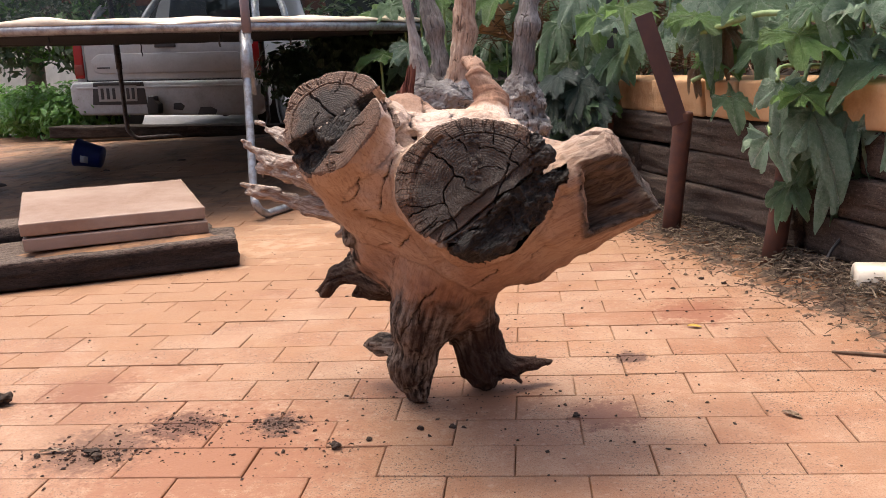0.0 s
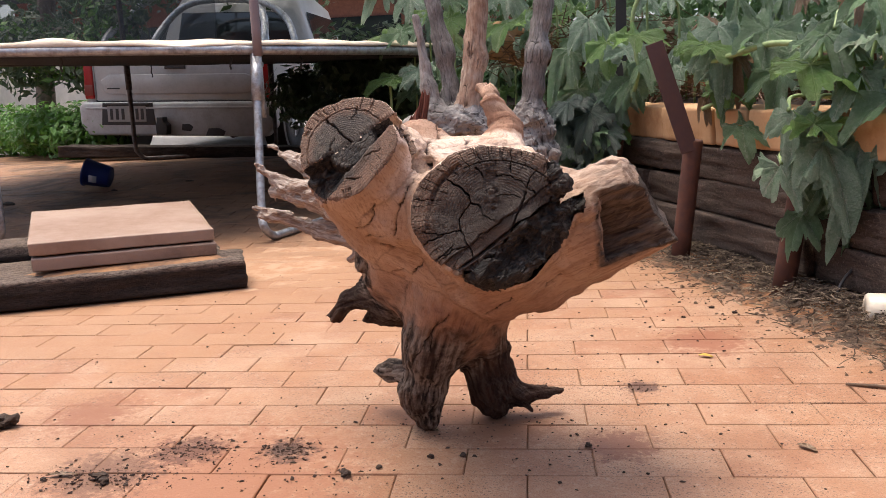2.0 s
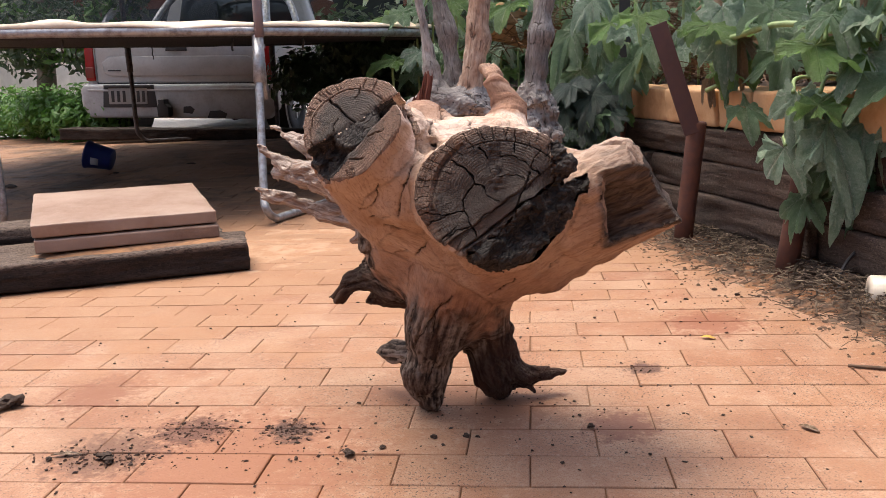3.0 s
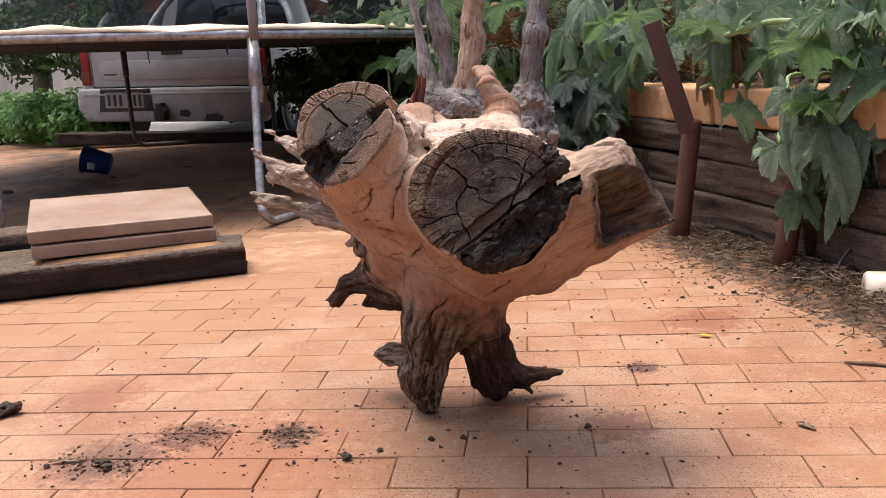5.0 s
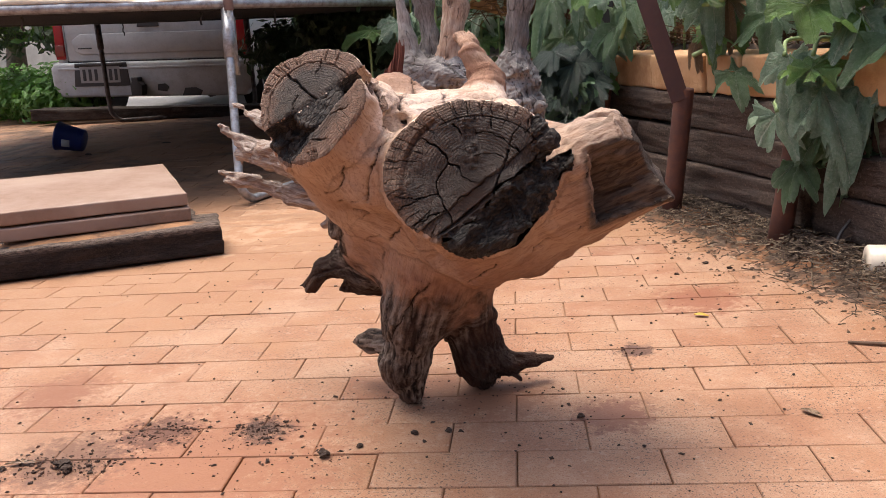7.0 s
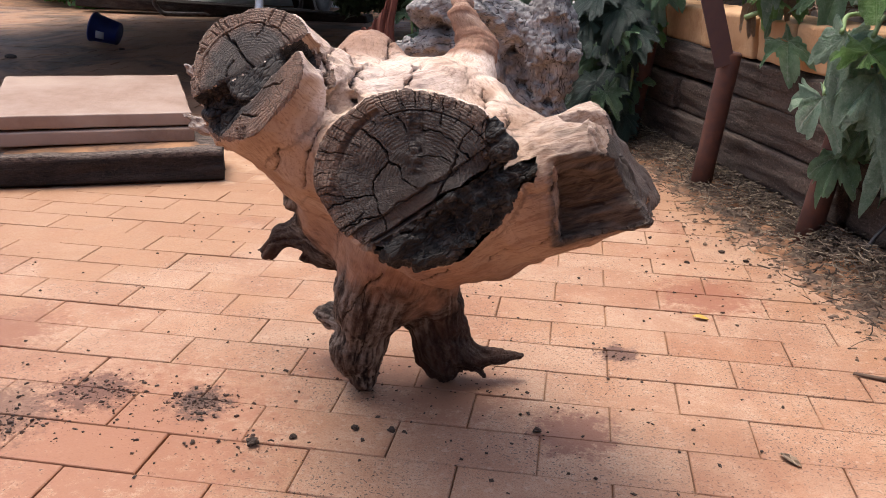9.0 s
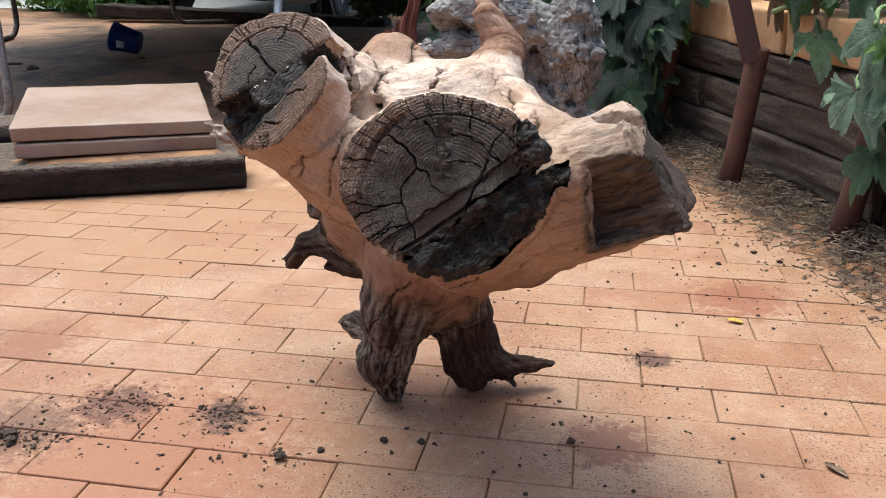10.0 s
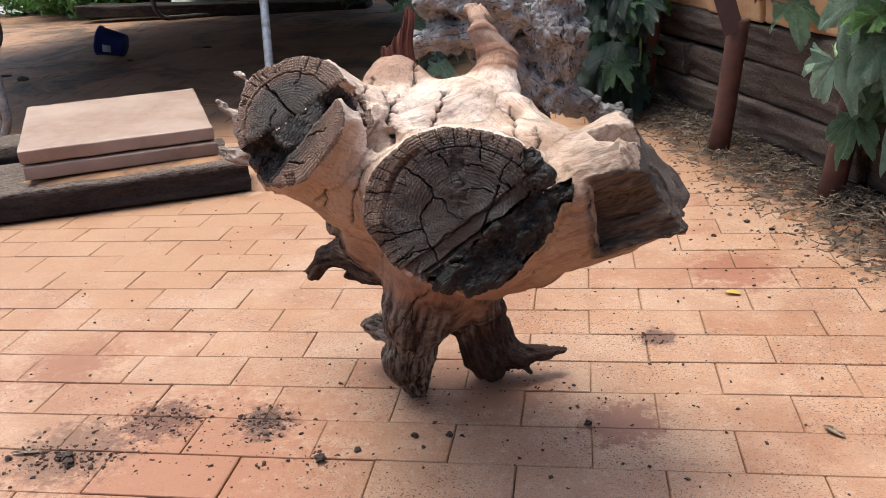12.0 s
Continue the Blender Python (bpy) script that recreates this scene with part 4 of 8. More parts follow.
def line_field(x, y, pts):
    """Distance in a plane to a polyline."""
    best = np.full(len(x), 9.0, np.float32)
    for (ax, ay), (bx, by) in zip(pts, pts[1:]):
        dx, dy = bx - ax, by - ay
        h = np.clip(((x - ax) * dx + (y - ay) * dy) / (dx * dx + dy * dy), 0, 1)
        best = np.minimum(best, np.hypot(x - ax - h * dx, y - ay - h * dy))
    return best


def groove(dist, width):
    return np.clip(1 - dist / width, 0, 1) ** 0.7


FACE_CHECKS = (
    (((-0.073, 0.055), (-0.055, 0.043), (-0.040, 0.030), (-0.038, 0.019), (-0.024, 0.013)), 0.0052), (((-0.024, 0.013), (-0.021, 0.002), (-0.002, -0.007)), 0.0024),
    (((-0.038, 0.019), (-0.049, 0.010), (-0.055, -0.005), (-0.055, -0.019), (-0.048, -0.031), (-0.040, -0.045), (-0.034, -0.058)), 0.0030), (((-0.055, -0.021), (-0.086, -0.027), (-0.110, -0.024)), 0.0026),
    (((-0.002, 0.059), (0.021, 0.057), (0.041, 0.046)), 0.0026), (((-0.002, 0.028), (0.022, 0.031), (0.036, 0.025)), 0.0020), (((0.042, 0.034), (0.039, 0.020), (0.028, -0.003), (0.023, -0.017), (0.010, -0.030)), 0.0052),
    (((0.058, 0.067), (0.042, 0.042), (0.059, 0.031)), 0.0028), (((0.021, 0.095), (0.020, 0.062)), 0.0024), (((-0.031, 0.070), (-0.019, 0.056)), 0.0028), (((-0.095, -0.067), (-0.043, -0.042)), 0.0026), (((0.010, 0.105), (0.008, 0.080)), 0.0016),
)
FRONT_SPLITS = (
    ((-0.011, 0.528), (-0.021, 0.505), (-0.034, 0.478), (-0.042, 0.445)), ((-0.065, 0.497), (-0.079, 0.469), (-0.094, 0.453), (-0.118, 0.447)), ((-0.057, 0.445), (-0.085, 0.436), (-0.105, 0.430)),
    ((-0.013, 0.378), (-0.035, 0.352)), ((-0.052, 0.356), (-0.081, 0.345)), ((0.140, 0.323), (0.107, 0.299), (0.073, 0.270)), ((0.219, 0.370), (0.196, 0.346)), ((0.282, 0.415), (0.264, 0.383)), ((-0.059, 0.403), (-0.082, 0.413)),
    ((0.003, 0.254), (-0.037, 0.193), (-0.063, 0.148)), ((-0.005, 0.171), (-0.026, 0.109), (-0.039, 0.074)), ((-0.056, 0.238), (-0.069, 0.182)), ((-0.020, 0.193), (-0.008, 0.237), (0.025, 0.270)),
)
CROWN_SPLITS = (
    ((0.003, 1.616), (0.006, 1.47), (0.013, 1.338), (0.019, 1.273)), ((0.073, 1.477), (0.059, 1.348), (0.058, 1.247)), ((0.164, 1.459), (0.176, 1.329), (0.178, 1.223)), ((-0.062, 1.526), (-0.028, 1.362), (-0.016, 1.263)), ((0.208, 1.323), (0.201, 1.394)), ((0.071, 1.196), (0.050, 1.160)),
)


def build_stump():
    base = Vector((0.03, 1.5, 0.0))
    face_b = ((0.125, 1.165, 0.487), (-0.106, -0.958, 0.268))
    face_a = ((-0.110, 1.245, 0.590), (-0.144, -0.82, 0.553))
    cut_a = ((-0.1165, 1.208, 0.615), (-0.144, -0.82, 0.553))
    face_c = ((0.352, 1.235, 0.497), (0.83, -0.03, 0.55))
    face_d = ((0.344, 1.235, 0.491), (0.83, -0.03, 0.55))
    lobe_c = ((0.392, 1.42, 0.425), (0.80, -0.2, 0.56))
    limbs = [
        ("limb_b", (0.127, 1.119, 0.502), (0.095, 1.470, 0.405), 0.116, 0.122, face_b, 0.04, 1.16),
        ("limb_a", (-0.105, 1.192, 0.622), (-0.070, 1.564, 0.416), 0.084, 0.107, cut_a),
        ("limb_c", (0.118, 1.403, 0.361), (0.433, 1.243, 0.529), 0.091, 0.077, face_c),
        ("limb_c", (0.255, 1.250, 0.487), (0.350, 1.204, 0.537), 0.026, 0.022, face_c, 0.006),
        ("limb_c", (0.244, 1.271, 0.489), (0.360, 1.218, 0.550), 0.028, 0.028, face_c, 0.012),
        ("limb_c", (0.155, 1.458, 0.385), (0.440, 1.376, 0.526), 0.078, 0.066, face_d),
        ("lobe", (0.195, 1.467, 0.345), (0.498, 1.423, 0.472), 0.070, 0.043, lobe_c, 0.02),
        ("core", (-0.012, 1.485, 0.438), (0.115, 1.497, 0.392), 0.120, 0.144, None),
        ("neck", (-0.037, 1.567, 0.340), (0.026, 1.531, 0.246), 0.119, 0.071, None, 0.03),
        ("leg_front", (0.018, 1.493, 0.285), (-0.022, 1.512, 0.175), 0.084, 0.057, None, 0.03),
        ("leg_front", (-0.022, 1.508, 0.180), (-0.046, 1.530, 0.085), 0.056, 0.042, None, 0.02),
        ("leg_front", (-0.046, 1.528, 0.090), (-0.044, 1.534, 0.024), 0.042, 0.028, None, 0.02),
        ("leg_front", (-0.053, 1.548, 0.135), (-0.055, 1.546, 0.068), 0.034, 0.020, None, 0.015),
        ("web", (0.009, 1.524, 0.198), (0.050, 1.555, 0.205), 0.063, 0.062, None, 0.02),
        ("leg_back", (0.072, 1.543, 0.273), (0.064, 1.588, 0.165), 0.083, 0.050, None, 0.025),
        ("leg_back", (0.074, 1.584, 0.147), (0.089, 1.594, 0.054), 0.050, 0.040, None, 0.02),
        ("leg_back", (0.087, 1.596, 0.083), (0.102, 1.594, 0.018), 0.047, 0.017, None, 0.02),
        ("foot", (0.103, 1.589, 0.077), (0.151, 1.601, 0.037), 0.040, 0.020, None, 0.02),
        ("foot", (0.168, 1.610, 0.044), (0.230, 1.630, 0.045), 0.023, 0.009, None, 0.012),
        ("foot", (0.130, 1.600, 0.045), (0.167, 1.598, 0.014), 0.024, 0.009, None, 0.01),
        ("spur", (-0.060, 1.570, 0.115), (-0.125, 1.635, 0.092), 0.030, 0.022, None, 0.012),
        ("spur", (-0.125, 1.635, 0.092), (-0.163, 1.663, 0.080), 0.020, 0.010, None, 0.008),
        ("horn", (0.111, 1.529, 0.505), (0.134, 1.628, 0.582), 0.066, 0.030, None),
        ("horn_tip", (0.130, 1.638, 0.592), (0.102, 1.636, 0.640), 0.034, 0.023, None, 0.02),
        ("horn_tip", (0.100, 1.667, 0.654), (0.087, 1.689, 0.671), 0.020, 0.013, None, 0.01),
        ("knob", (-0.035, 1.538, 0.518), (-0.044, 1.570, 0.568), 0.058, 0.053, None, 0.035),
        ("saddle", (0.137, 1.502, 0.460), (0.208, 1.388, 0.486), 0.081, 0.047, None),
        ("saddle", (-0.027, 1.317, 0.494), (0.059, 1.506, 0.493), 0.084, 0.091, None),
        ("splinter_root", (-0.050, 1.720, 0.490), (-0.078, 1.800, 0.545), 0.050, 0.030, None),
        ("branch_a", (-0.120, 1.600, 0.470), (-0.315, 1.735, 0.528), 0.045, 0.019, None, 0.015),
        ("branch_a", (-0.315, 1.735, 0.528), (-0.405, 1.800, 0.562), 0.017, 0.007, None, 0.01),
        ("branch_b", (-0.120, 1.570, 0.440), (-0.310, 1.660, 0.480), 0.052, 0.023, None, 0.015),
        ("branch_b", (-0.310, 1.660, 0.480), (-0.400, 1.690, 0.522), 0.020, 0.006, None, 0.01),
        ("branch_b", (-0.250, 1.640, 0.455), (-0.365, 1.680, 0.470), 0.030, 0.010, None, 0.01),
        ("branch_c", (-0.130, 1.600, 0.370), (-0.300, 1.690, 0.392), 0.030, 0.016, None, 0.015),
        ("branch_c", (-0.300, 1.690, 0.392), (-0.418, 1.705, 0.428), 0.015, 0.009, None, 0.01),
        ("branch_d", (-0.150, 1.600, 0.370), (-0.205, 1.640, 0.325), 0.024, 0.008, None, 0.01),
        ("bark", (-0.130, 1.500, 0.385), (-0.150, 1.505, 0.345), 0.022, 0.014, None, 0.008),
        ("bark", (-0.125, 1.510, 0.345), (-0.137, 1.510, 0.312), 0.016, 0.010, None, 0.008),
        ("root_low", (-0.100, 1.570, 0.252), (-0.155, 1.585, 0.270), 0.034, 0.027, None, 0.012),
        ("root_low", (-0.155, 1.585, 0.270), (-0.205, 1.600, 0.254), 0.027, 0.023, None, 0.01),
        ("root_low", (-0.203, 1.600, 0.254), (-0.246, 1.604, 0.196), 0.023, 0.019, ((-0.236, 1.604, 0.208), (-0.55, -0.1, -0.8)), 0.01),
        ("root_low2", (-0.080, 1.600, 0.225), (-0.140, 1.610, 0.222), 0.032, 0.022, None, 0.012),
        ("root_low2", (-0.140, 1.610, 0.222), (-0.180, 1.616, 0.206), 0.021, 0.008, None, 0.008),
        ("flake", (0.168, 1.475, 0.545), (0.205, 1.415, 0.528), 0.016, 0.007, None, 0.006),
        ("knob", (-0.070, 1.535, 0.500), (0.004, 1.549, 0.491), 0.052, 0.047, None, 0.04),
    ]
    nb = Vector(face_b[1]).normalized()
    ub = nb.cross(Vector((0, 0, 1))).normalized()
    ub = ub if ub.x > 0 else -ub
    vb = nb.cross(ub)
    vb = vb if vb.z > 0 else -vb
    na = Vector(face_a[1]).normalized()
    ua = Vector((0.11, 0.02, 0.05)) - na * Vector((0.11, 0.02, 0.05)).dot(na)
    ua.normalize()
    va = na.cross(ua)
    va = va if va.z > 0 else -va
    nc = Vector(face_c[1]).normalized()

    def local(q, c, u, v, n):
        r = q - np.array(c, np.float32)
        return r @ np.array(u, np.float32), r @ np.array(v, np.float32), r @ np.array(n, np.float32)

    def steps_a(x, y, q):
        """The smaller sawn end: the saw's edge, the sliver's edge, the slot's floor and the sliver's height."""
        low = -0.039 + 0.2 * x + 0.004 * vnoise(q, 60.0)
        floor = -0.036 + 0.06 * np.clip(-x - 0.02, 0, 0.05) + 0.010 * fbm(q, 60.0, 2)
        return 0.08 * x, low, floor, -0.014 + 0.375 * (x + 0.044) + 0.0015 * vnoise(q, 90.0)

    def level_a(x, y, q):
        saw, low, floor, sliver = steps_a(x, y, q)
        return np.where(y > saw, 0.0, np.where(y > low, floor, np.where(x < 0.083, sliver, -0.04))).astype(np.float32)

    def wedge_c(q):
        """Distance to the open groove torn along the side limb, inside below nought."""
        a0, a1 = np.array((0.280, 1.286, 0.440)), np.array((0.369, 1.252, 0.480))

        def plane(third, side):
            n = np.cross(a1 - a0, np.array(third) - a0)
            n *= np.sign(n @ np.array(side)) / np.linalg.norm(n)
            return (q - a0.astype(np.float32)) @ n.astype(np.float32)

        roof = plane((0.321, 1.196, 0.534), (0, 0, 1))
        back = plane((0.391, 1.244, 0.432), (0, 1, 0))
        inner = -(q - np.array((0.276, 1.218, 0.485), np.float32)) @ np.array((0.98, -0.10, 0.05), np.float32)
        low = np.array((0.286, 1.266, 0.394))
        n = np.cross(np.array((0.105, -0.040, 0.042)), np.array((0.0, -0.05, 0.010)))
        n *= -np.sign(n[2]) / np.linalg.norm(n)
        sill = (q - low.astype(np.float32)) @ n.astype(np.float32)
        return np.maximum(np.maximum(roof, back), np.maximum(inner, sill))

    def oval(x, y):
        """Distance from the middle of the large sawn end, 1 at its rim."""
        return np.hypot(x / 0.116, (y - 0.002) / 0.100)

    def shape(q, d):
        # rotten quarter of the large face, sunk behind the sawn part
        x, y, n = local(q, face_b[0], ub, vb, nb)
        s, t = 0.8 * x + 0.6 * y, 0.8 * y - 0.6 * x
        sunk = np.clip((-t - 0.032) / 0.012, 0, 1) * (0.008 + 0.007 * vnoise(q, 40.0) + 0.006 * vnoise(q, 90.0))
        sunk += np.clip((x - 0.060) / 0.02, 0, 1) * np.clip((0.030 - t) / 0.02, 0, 1) * np.clip(0.012 + 0.014 * fbm(q, 45.0, 2), 0, None)
        d = d + sunk * np.clip((n + 0.07) / 0.02, 0, 1)
        # stepped saw cut of the smaller limb: face, sunken slot and a raised sliver
        x, y, n = local(q, face_a[0], ua, va, na)
        saw, low, floor, sliver = steps_a(x, y, q)
        reach = 0.125 - np.hypot(x, y)
        d = np.maximum(d, np.minimum(np.minimum(n, y - saw), reach))
        d = np.maximum(d, np.minimum(np.minimum(n - floor, reach), np.minimum(saw + 0.004 - y, np.minimum(y - low, 0.095 - x))))
        d = np.maximum(d, np.minimum(np.minimum(n - sliver, reach), low + 0.004 - y))
        d = np.maximum(d, np.minimum(np.minimum(n + 0.040, reach), np.minimum(x - 0.083 - 0.006 * vnoise(q, 70.0), saw - y)))
        # torn hollow beside the sliver's tip
        d = np.maximum(d, -(cone_field(q, (-0.028, 1.25, 0.552), (0.012, 1.27, 0.560), 0.010, 0.020) + 0.006 * fbm(q, 50.0, 2)))
        d = np.maximum(d, -(cone_field(q, (-0.005, 1.30, 0.625), (0.025, 1.345, 0.615), 0.026, 0.022) + 0.008 * fbm(q, 40.0, 2)))
        # torn groove and slot in the side limb
        d = np.maximum(d, -(wedge_c(q) + 0.003 * fbm(q, 60.0, 2)))
        # notch between the splintered ridge and the sawn back half of the side limb
        rise = q[:, 2] - 0.549 + 0.35 * (q[:, 1] - 1.243) - 0.9 * np.clip(0.292 - q[:, 0], 0, 0.2) + 0.004 * vnoise(q, 50.0)
        d = np.maximum(d, np.minimum(np.minimum(rise, 0.06 - rise), np.minimum(np.minimum(q[:, 1] - 1.243, 1.345 - q[:, 1]), q[:, 0] - 0.25)))
        d = np.maximum(d, -cone_field(q, (0.288, 1.206, 0.522), (0.328, 1.184, 0.546), 0.008, 0.012))
        d = np.maximum(d, -(cone_field(q, (0.368, 1.395, 0.447), (0.43, 1.385, 0.472), 0.010, 0.014) + 0.004 * vnoise(q, 60.0)))
        # hollow under the large face and torn holes over the crown
        d = np.maximum(d, -(cone_field(q, (0.048, 1.215, 0.363), (0.105, 1.215, 0.354), 0.008, 0.017) + 0.003 * vnoise(q, 60.0)))
        for a, b, r in (((0.0, 1.40, 0.60), (-0.005, 1.355, 0.592), 0.012), ((0.02, 1.47, 0.60), (0.008, 1.43, 0.598), 0.010)):
            d = np.maximum(d, -(cone_field(q, a, b, r, r * 0.6) + 0.005 * vnoise(q, 70.0)))
        # rugged torn wood between the limbs
        rug = np.exp(-((q[:, 0] + 0.005) / 0.05) ** 2 - ((q[:, 1] - 1.34) / 0.10) ** 2) * (q[:, 2] > 0.5)
        rug = rug + 0.8 * np.exp(-((q[:, 0] - 0.23) / 0.03) ** 2 - ((q[:, 1] - 1.27) / 0.10) ** 2) * (q[:, 2] > 0.45)
        d = d + rug * 0.006 * fbm(q * np.array((1.3, 0.5, 1.3), np.float32), 75.0, 2)
        # ragged bark on the legs, torn ends
        low = np.clip((0.27 - q[:, 2]) / 0.06, 0, 1)
        rag = fbm(q * np.array((1, 1, 0.45), np.float32), 70.0, 2)
        d = d + low * (0.0018 * rag + 0.0035 * np.clip((0.09 - q[:, 2]) / 0.06, 0, 1) * fbm(q, 55.0, 2))
        # torn tip of the broken branch
        tip = np.clip((q[:, 2] - 0.655) / 0.02, 0, 1) * (q[:, 1] > 1.6)
        d = d + tip * 0.010 * vnoise(q * np.array((1, 1, 0.3), np.float32), 110.0)
        # stepped, split ends of the silvered root branches
        far = np.clip((-q[:, 0] - 0.17) / 0.05, 0, 1) * (q[:, 2] > 0.31)
        return d + far * 0.007 * fbm(q * np.array((0.5, 0.5, 1.6), np.float32), 60.0, 2)

    v, q, grain, dist = sculpt(limbs, (-0.47, 1.08, -0.02), (0.47, 1.90, 0.74), 0.0046, 0.040, shape, lump=0.009)
    v = relax(v, q, 0.4)
    v, q, (grain, dist) = refine(v, q, (grain, dist))
    v = v.astype(np.float32)
    v = relax(v, q, 0.4).astype(np.float32)
    v[:, 2] = np.maximum(v[:, 2], 0.0015)
    nrm = vertex_normals(v, q)
    names = [l[0] for l in limbs]
    near = np.array(names)[dist.argmin(1)]
    def belongs(group, soft=0.016):
        w = np.exp(-np.clip(dist - dist.min(1, keepdims=True), 0, 0.3) / soft)
        return (w[:, np.isin(names, group)].sum(1) / w.sum(1)).astype(np.float32)

    jag = fbm(v, 22.0, 3)
    behind = belongs(["leg_back", "foot"], 0.02)
    reach = (1 - behind) * (0.325 - 0.85 * np.clip(v[:, 0] + 0.05, -0.05, 0.10)) + behind * 0.285
    rooty = belongs(["leg_front", "leg_back", "foot", "spur", "web", "neck"], 0.03) * np.clip((reach + 0.07 * jag - v[:, 2]) / 0.13, 0, 1)
    rooty = np.maximum(rooty, belongs(["root_low", "root_low2", "bark", "splinter_root"], 0.006))
    pale = belongs(["branch_a", "branch_b", "branch_c", "branch_d"], 0.02) * np.clip((-0.13 + 0.03 * jag - v[:, 0]) / 0.05, 0, 1)
    axis = (v - np.array((0.116, 1.60, 0.578), np.float32)) @ np.array((-0.09, 0.6, 0.79), np.float32)
    horny = belongs(["horn", "horn_tip"], 0.01) * np.clip((axis + 0.01 + 0.03 * jag) / 0.03, 0, 1)
    bands = np.clip(np.sin(axis * 210 + 1.5 * vnoise(v, 20.0)) * 1.5 - 0.3, 0, 1) * horny * (axis < 0.075)
    stain_tone = np.clip(horny * (0.75 + 0.4 * jag) + 0.5 * bands, 0, 1)
    stain_tone = np.maximum(stain_tone, 0.75 * belongs(["knob"], 0.012) * np.clip((v[:, 2] - 0.545 + 0.02 * jag) / 0.03, 0, 1))
    # lower body browned to paint in the shade under the limbs
    stain_tone = np.maximum(stain_tone, 0.8 * np.clip((0.375 - v[:, 2] + 0.05 * jag) / 0.12, 0, 1))
    stain_tone = np.maximum(stain_tone, np.maximum(belongs(["leg_back", "foot"], 0.012) * np.clip((0.26 - v[:, 2] + 0.03 * jag) / 0.05, 0, 1), belongs(["root_low", "root_low2"], 0.008)))
    # paler where the wood is high up and faces upward
    pale_top = np.clip((v[:, 2] - 0.515 + 0.05 * jag) / 0.05, 0, 1) * np.clip(nrm[:, 2] * 1.6 + 0.5, 0, 1) * (1 - stain_tone)
    pale_top = np.maximum(pale_top, 0.22 * np.clip((v[:, 0] - 0.20 + 0.05 * jag) / 0.06, 0, 1) * np.clip((v[:, 2] - 0.45) / 0.05, 0, 1))
    side_c = np.clip((v[:, 0] - 0.21 + 0.04 * jag) / 0.05, 0, 1) * np.clip((v[:, 2] - 0.45) / 0.04, 0, 1)
    pale_top = pale_top * (1 - 0.75 * side_c)
    pale = np.maximum(pale, 0.35 * side_c)
    fibre = np.clip(0.5 + 0.33 * fibres(v, dist, limbs, 300.0, 14.0, 3.1) + 0.22 * fibres(v, dist, limbs, 130.0, 9.0, 7.7), 0, 1)
    coarse = fibres(v, dist, limbs, 85.0, 8.0, 1.0)
    furrow = np.abs(fibres(v, dist, limbs, 48.0, 5.0, 9.0))
    wave = fibres(v, dist, limbs, 26.0, 7.0, 4.0)
    lumpy = fbm(v, 95.0, 3)
    tear = fibres(v, dist, limbs, 65.0, 11.0, 6.0)
    ripped = np.clip((v[:, 0] - 0.235 + 0.04 * jag) / 0.03, 0, 1) * np.clip((v[:, 2] - 0.46) / 0.03, 0, 1) * np.clip((0.75 - nrm @ np.array(nc, np.float32)) / 0.2, 0, 1)
    ripped = np.maximum(ripped, np.exp(-((v[:, 0] + 0.005) / 0.045) ** 2 - ((v[:, 1] - 1.34) / 0.09) ** 2) * (v[:, 2] > 0.5))

    # which part each quad belongs to
    c = v[q].mean(1).astype(np.float32)
    lab = np.array(names)[dist[q].mean(1).argmin(1)]
    sm = nrm[q].mean(1)
    key = np.full(len(q), "body", dtype=object)
    jit = 0.012 * fbm(c, 25.0, 2)
    strk = 0
    key[np.isin(lab, ["leg_front", "spur", "neck", "web"]) & (c[:, 2] + jit * 2 + strk < 0.240)] = "front_leg"
    key[np.isin(lab, ["leg_back", "foot"]) & (c[:, 2] + jit * 2 + strk < 0.275)] = "back_leg"
    key[np.isin(lab, ["horn", "horn_tip"]) & (c[:, 2] + jit > 0.598)] = "broken_branch"
    for n_ in ("branch_a", "branch_b", "branch_c", "branch_d"):
        key[(lab == n_) & (c[:, 0] + jit < -0.155)] = n_
    key[(lab == "root_low") & (c[:, 0] + jit < -0.115)] = "root_low"
    key[(lab == "root_low2") & (c[:, 0] + jit < -0.085)] = "root_low2"
    key[(lab == "bark") & (c[:, 0] + jit < -0.118)] = "bark"
    key[(lab == "knob") & (c[:, 2] + jit > 0.575) & (c[:, 1] > 1.5)] = "knob"
    x, y, n = local(c, face_b[0], ub, vb, nb)
    r = oval(x, y)
    t = 0.8 * y - 0.6 * x
    key[(n > -0.05) & (n < 0.02) & (r < 1.10 + 3 * jit) & (sm @ np.array(nb) > 0.45)] = "face_b"
    rot = (t + 0.6 * jit < -0.036) & (n > -0.07) & (n < 0.02) & (r < 1.13 + 9 * jit)
    rot |= (x > 0.074 + jit) & (t < 0.020 + jit) & (n > -0.05) & (r < 1.10 + 6 * jit) & (x < 0.122 + 0.5 * jit)
    rot |= np.abs(cone_field(c, (0.048, 1.215, 0.363), (0.105, 1.215, 0.354), 0.008, 0.017)) < 0.005
    key[rot] = "rotten"
    x, y, n = local(c, face_a[0], ua, va, na)
    over = n - level_a(x, y, c)
    near_a = (np.hypot(x, y) < 0.105) & (n > -0.075) & (lab == "limb_a")
    key[near_a & (np.abs(over) < 0.006) & (sm @ np.array(na) > 0.45)] = "face_a"
    key[near_a & (y < 0.006 + 0.08 * x) & (y > -0.046 + 0.2 * x) & (n < -0.003) & (x < 0.090) & (np.hypot(x, y) < 0.082)] = "slot"
    zc = (c - np.array(face_c[0], np.float32)) @ np.array(nc)
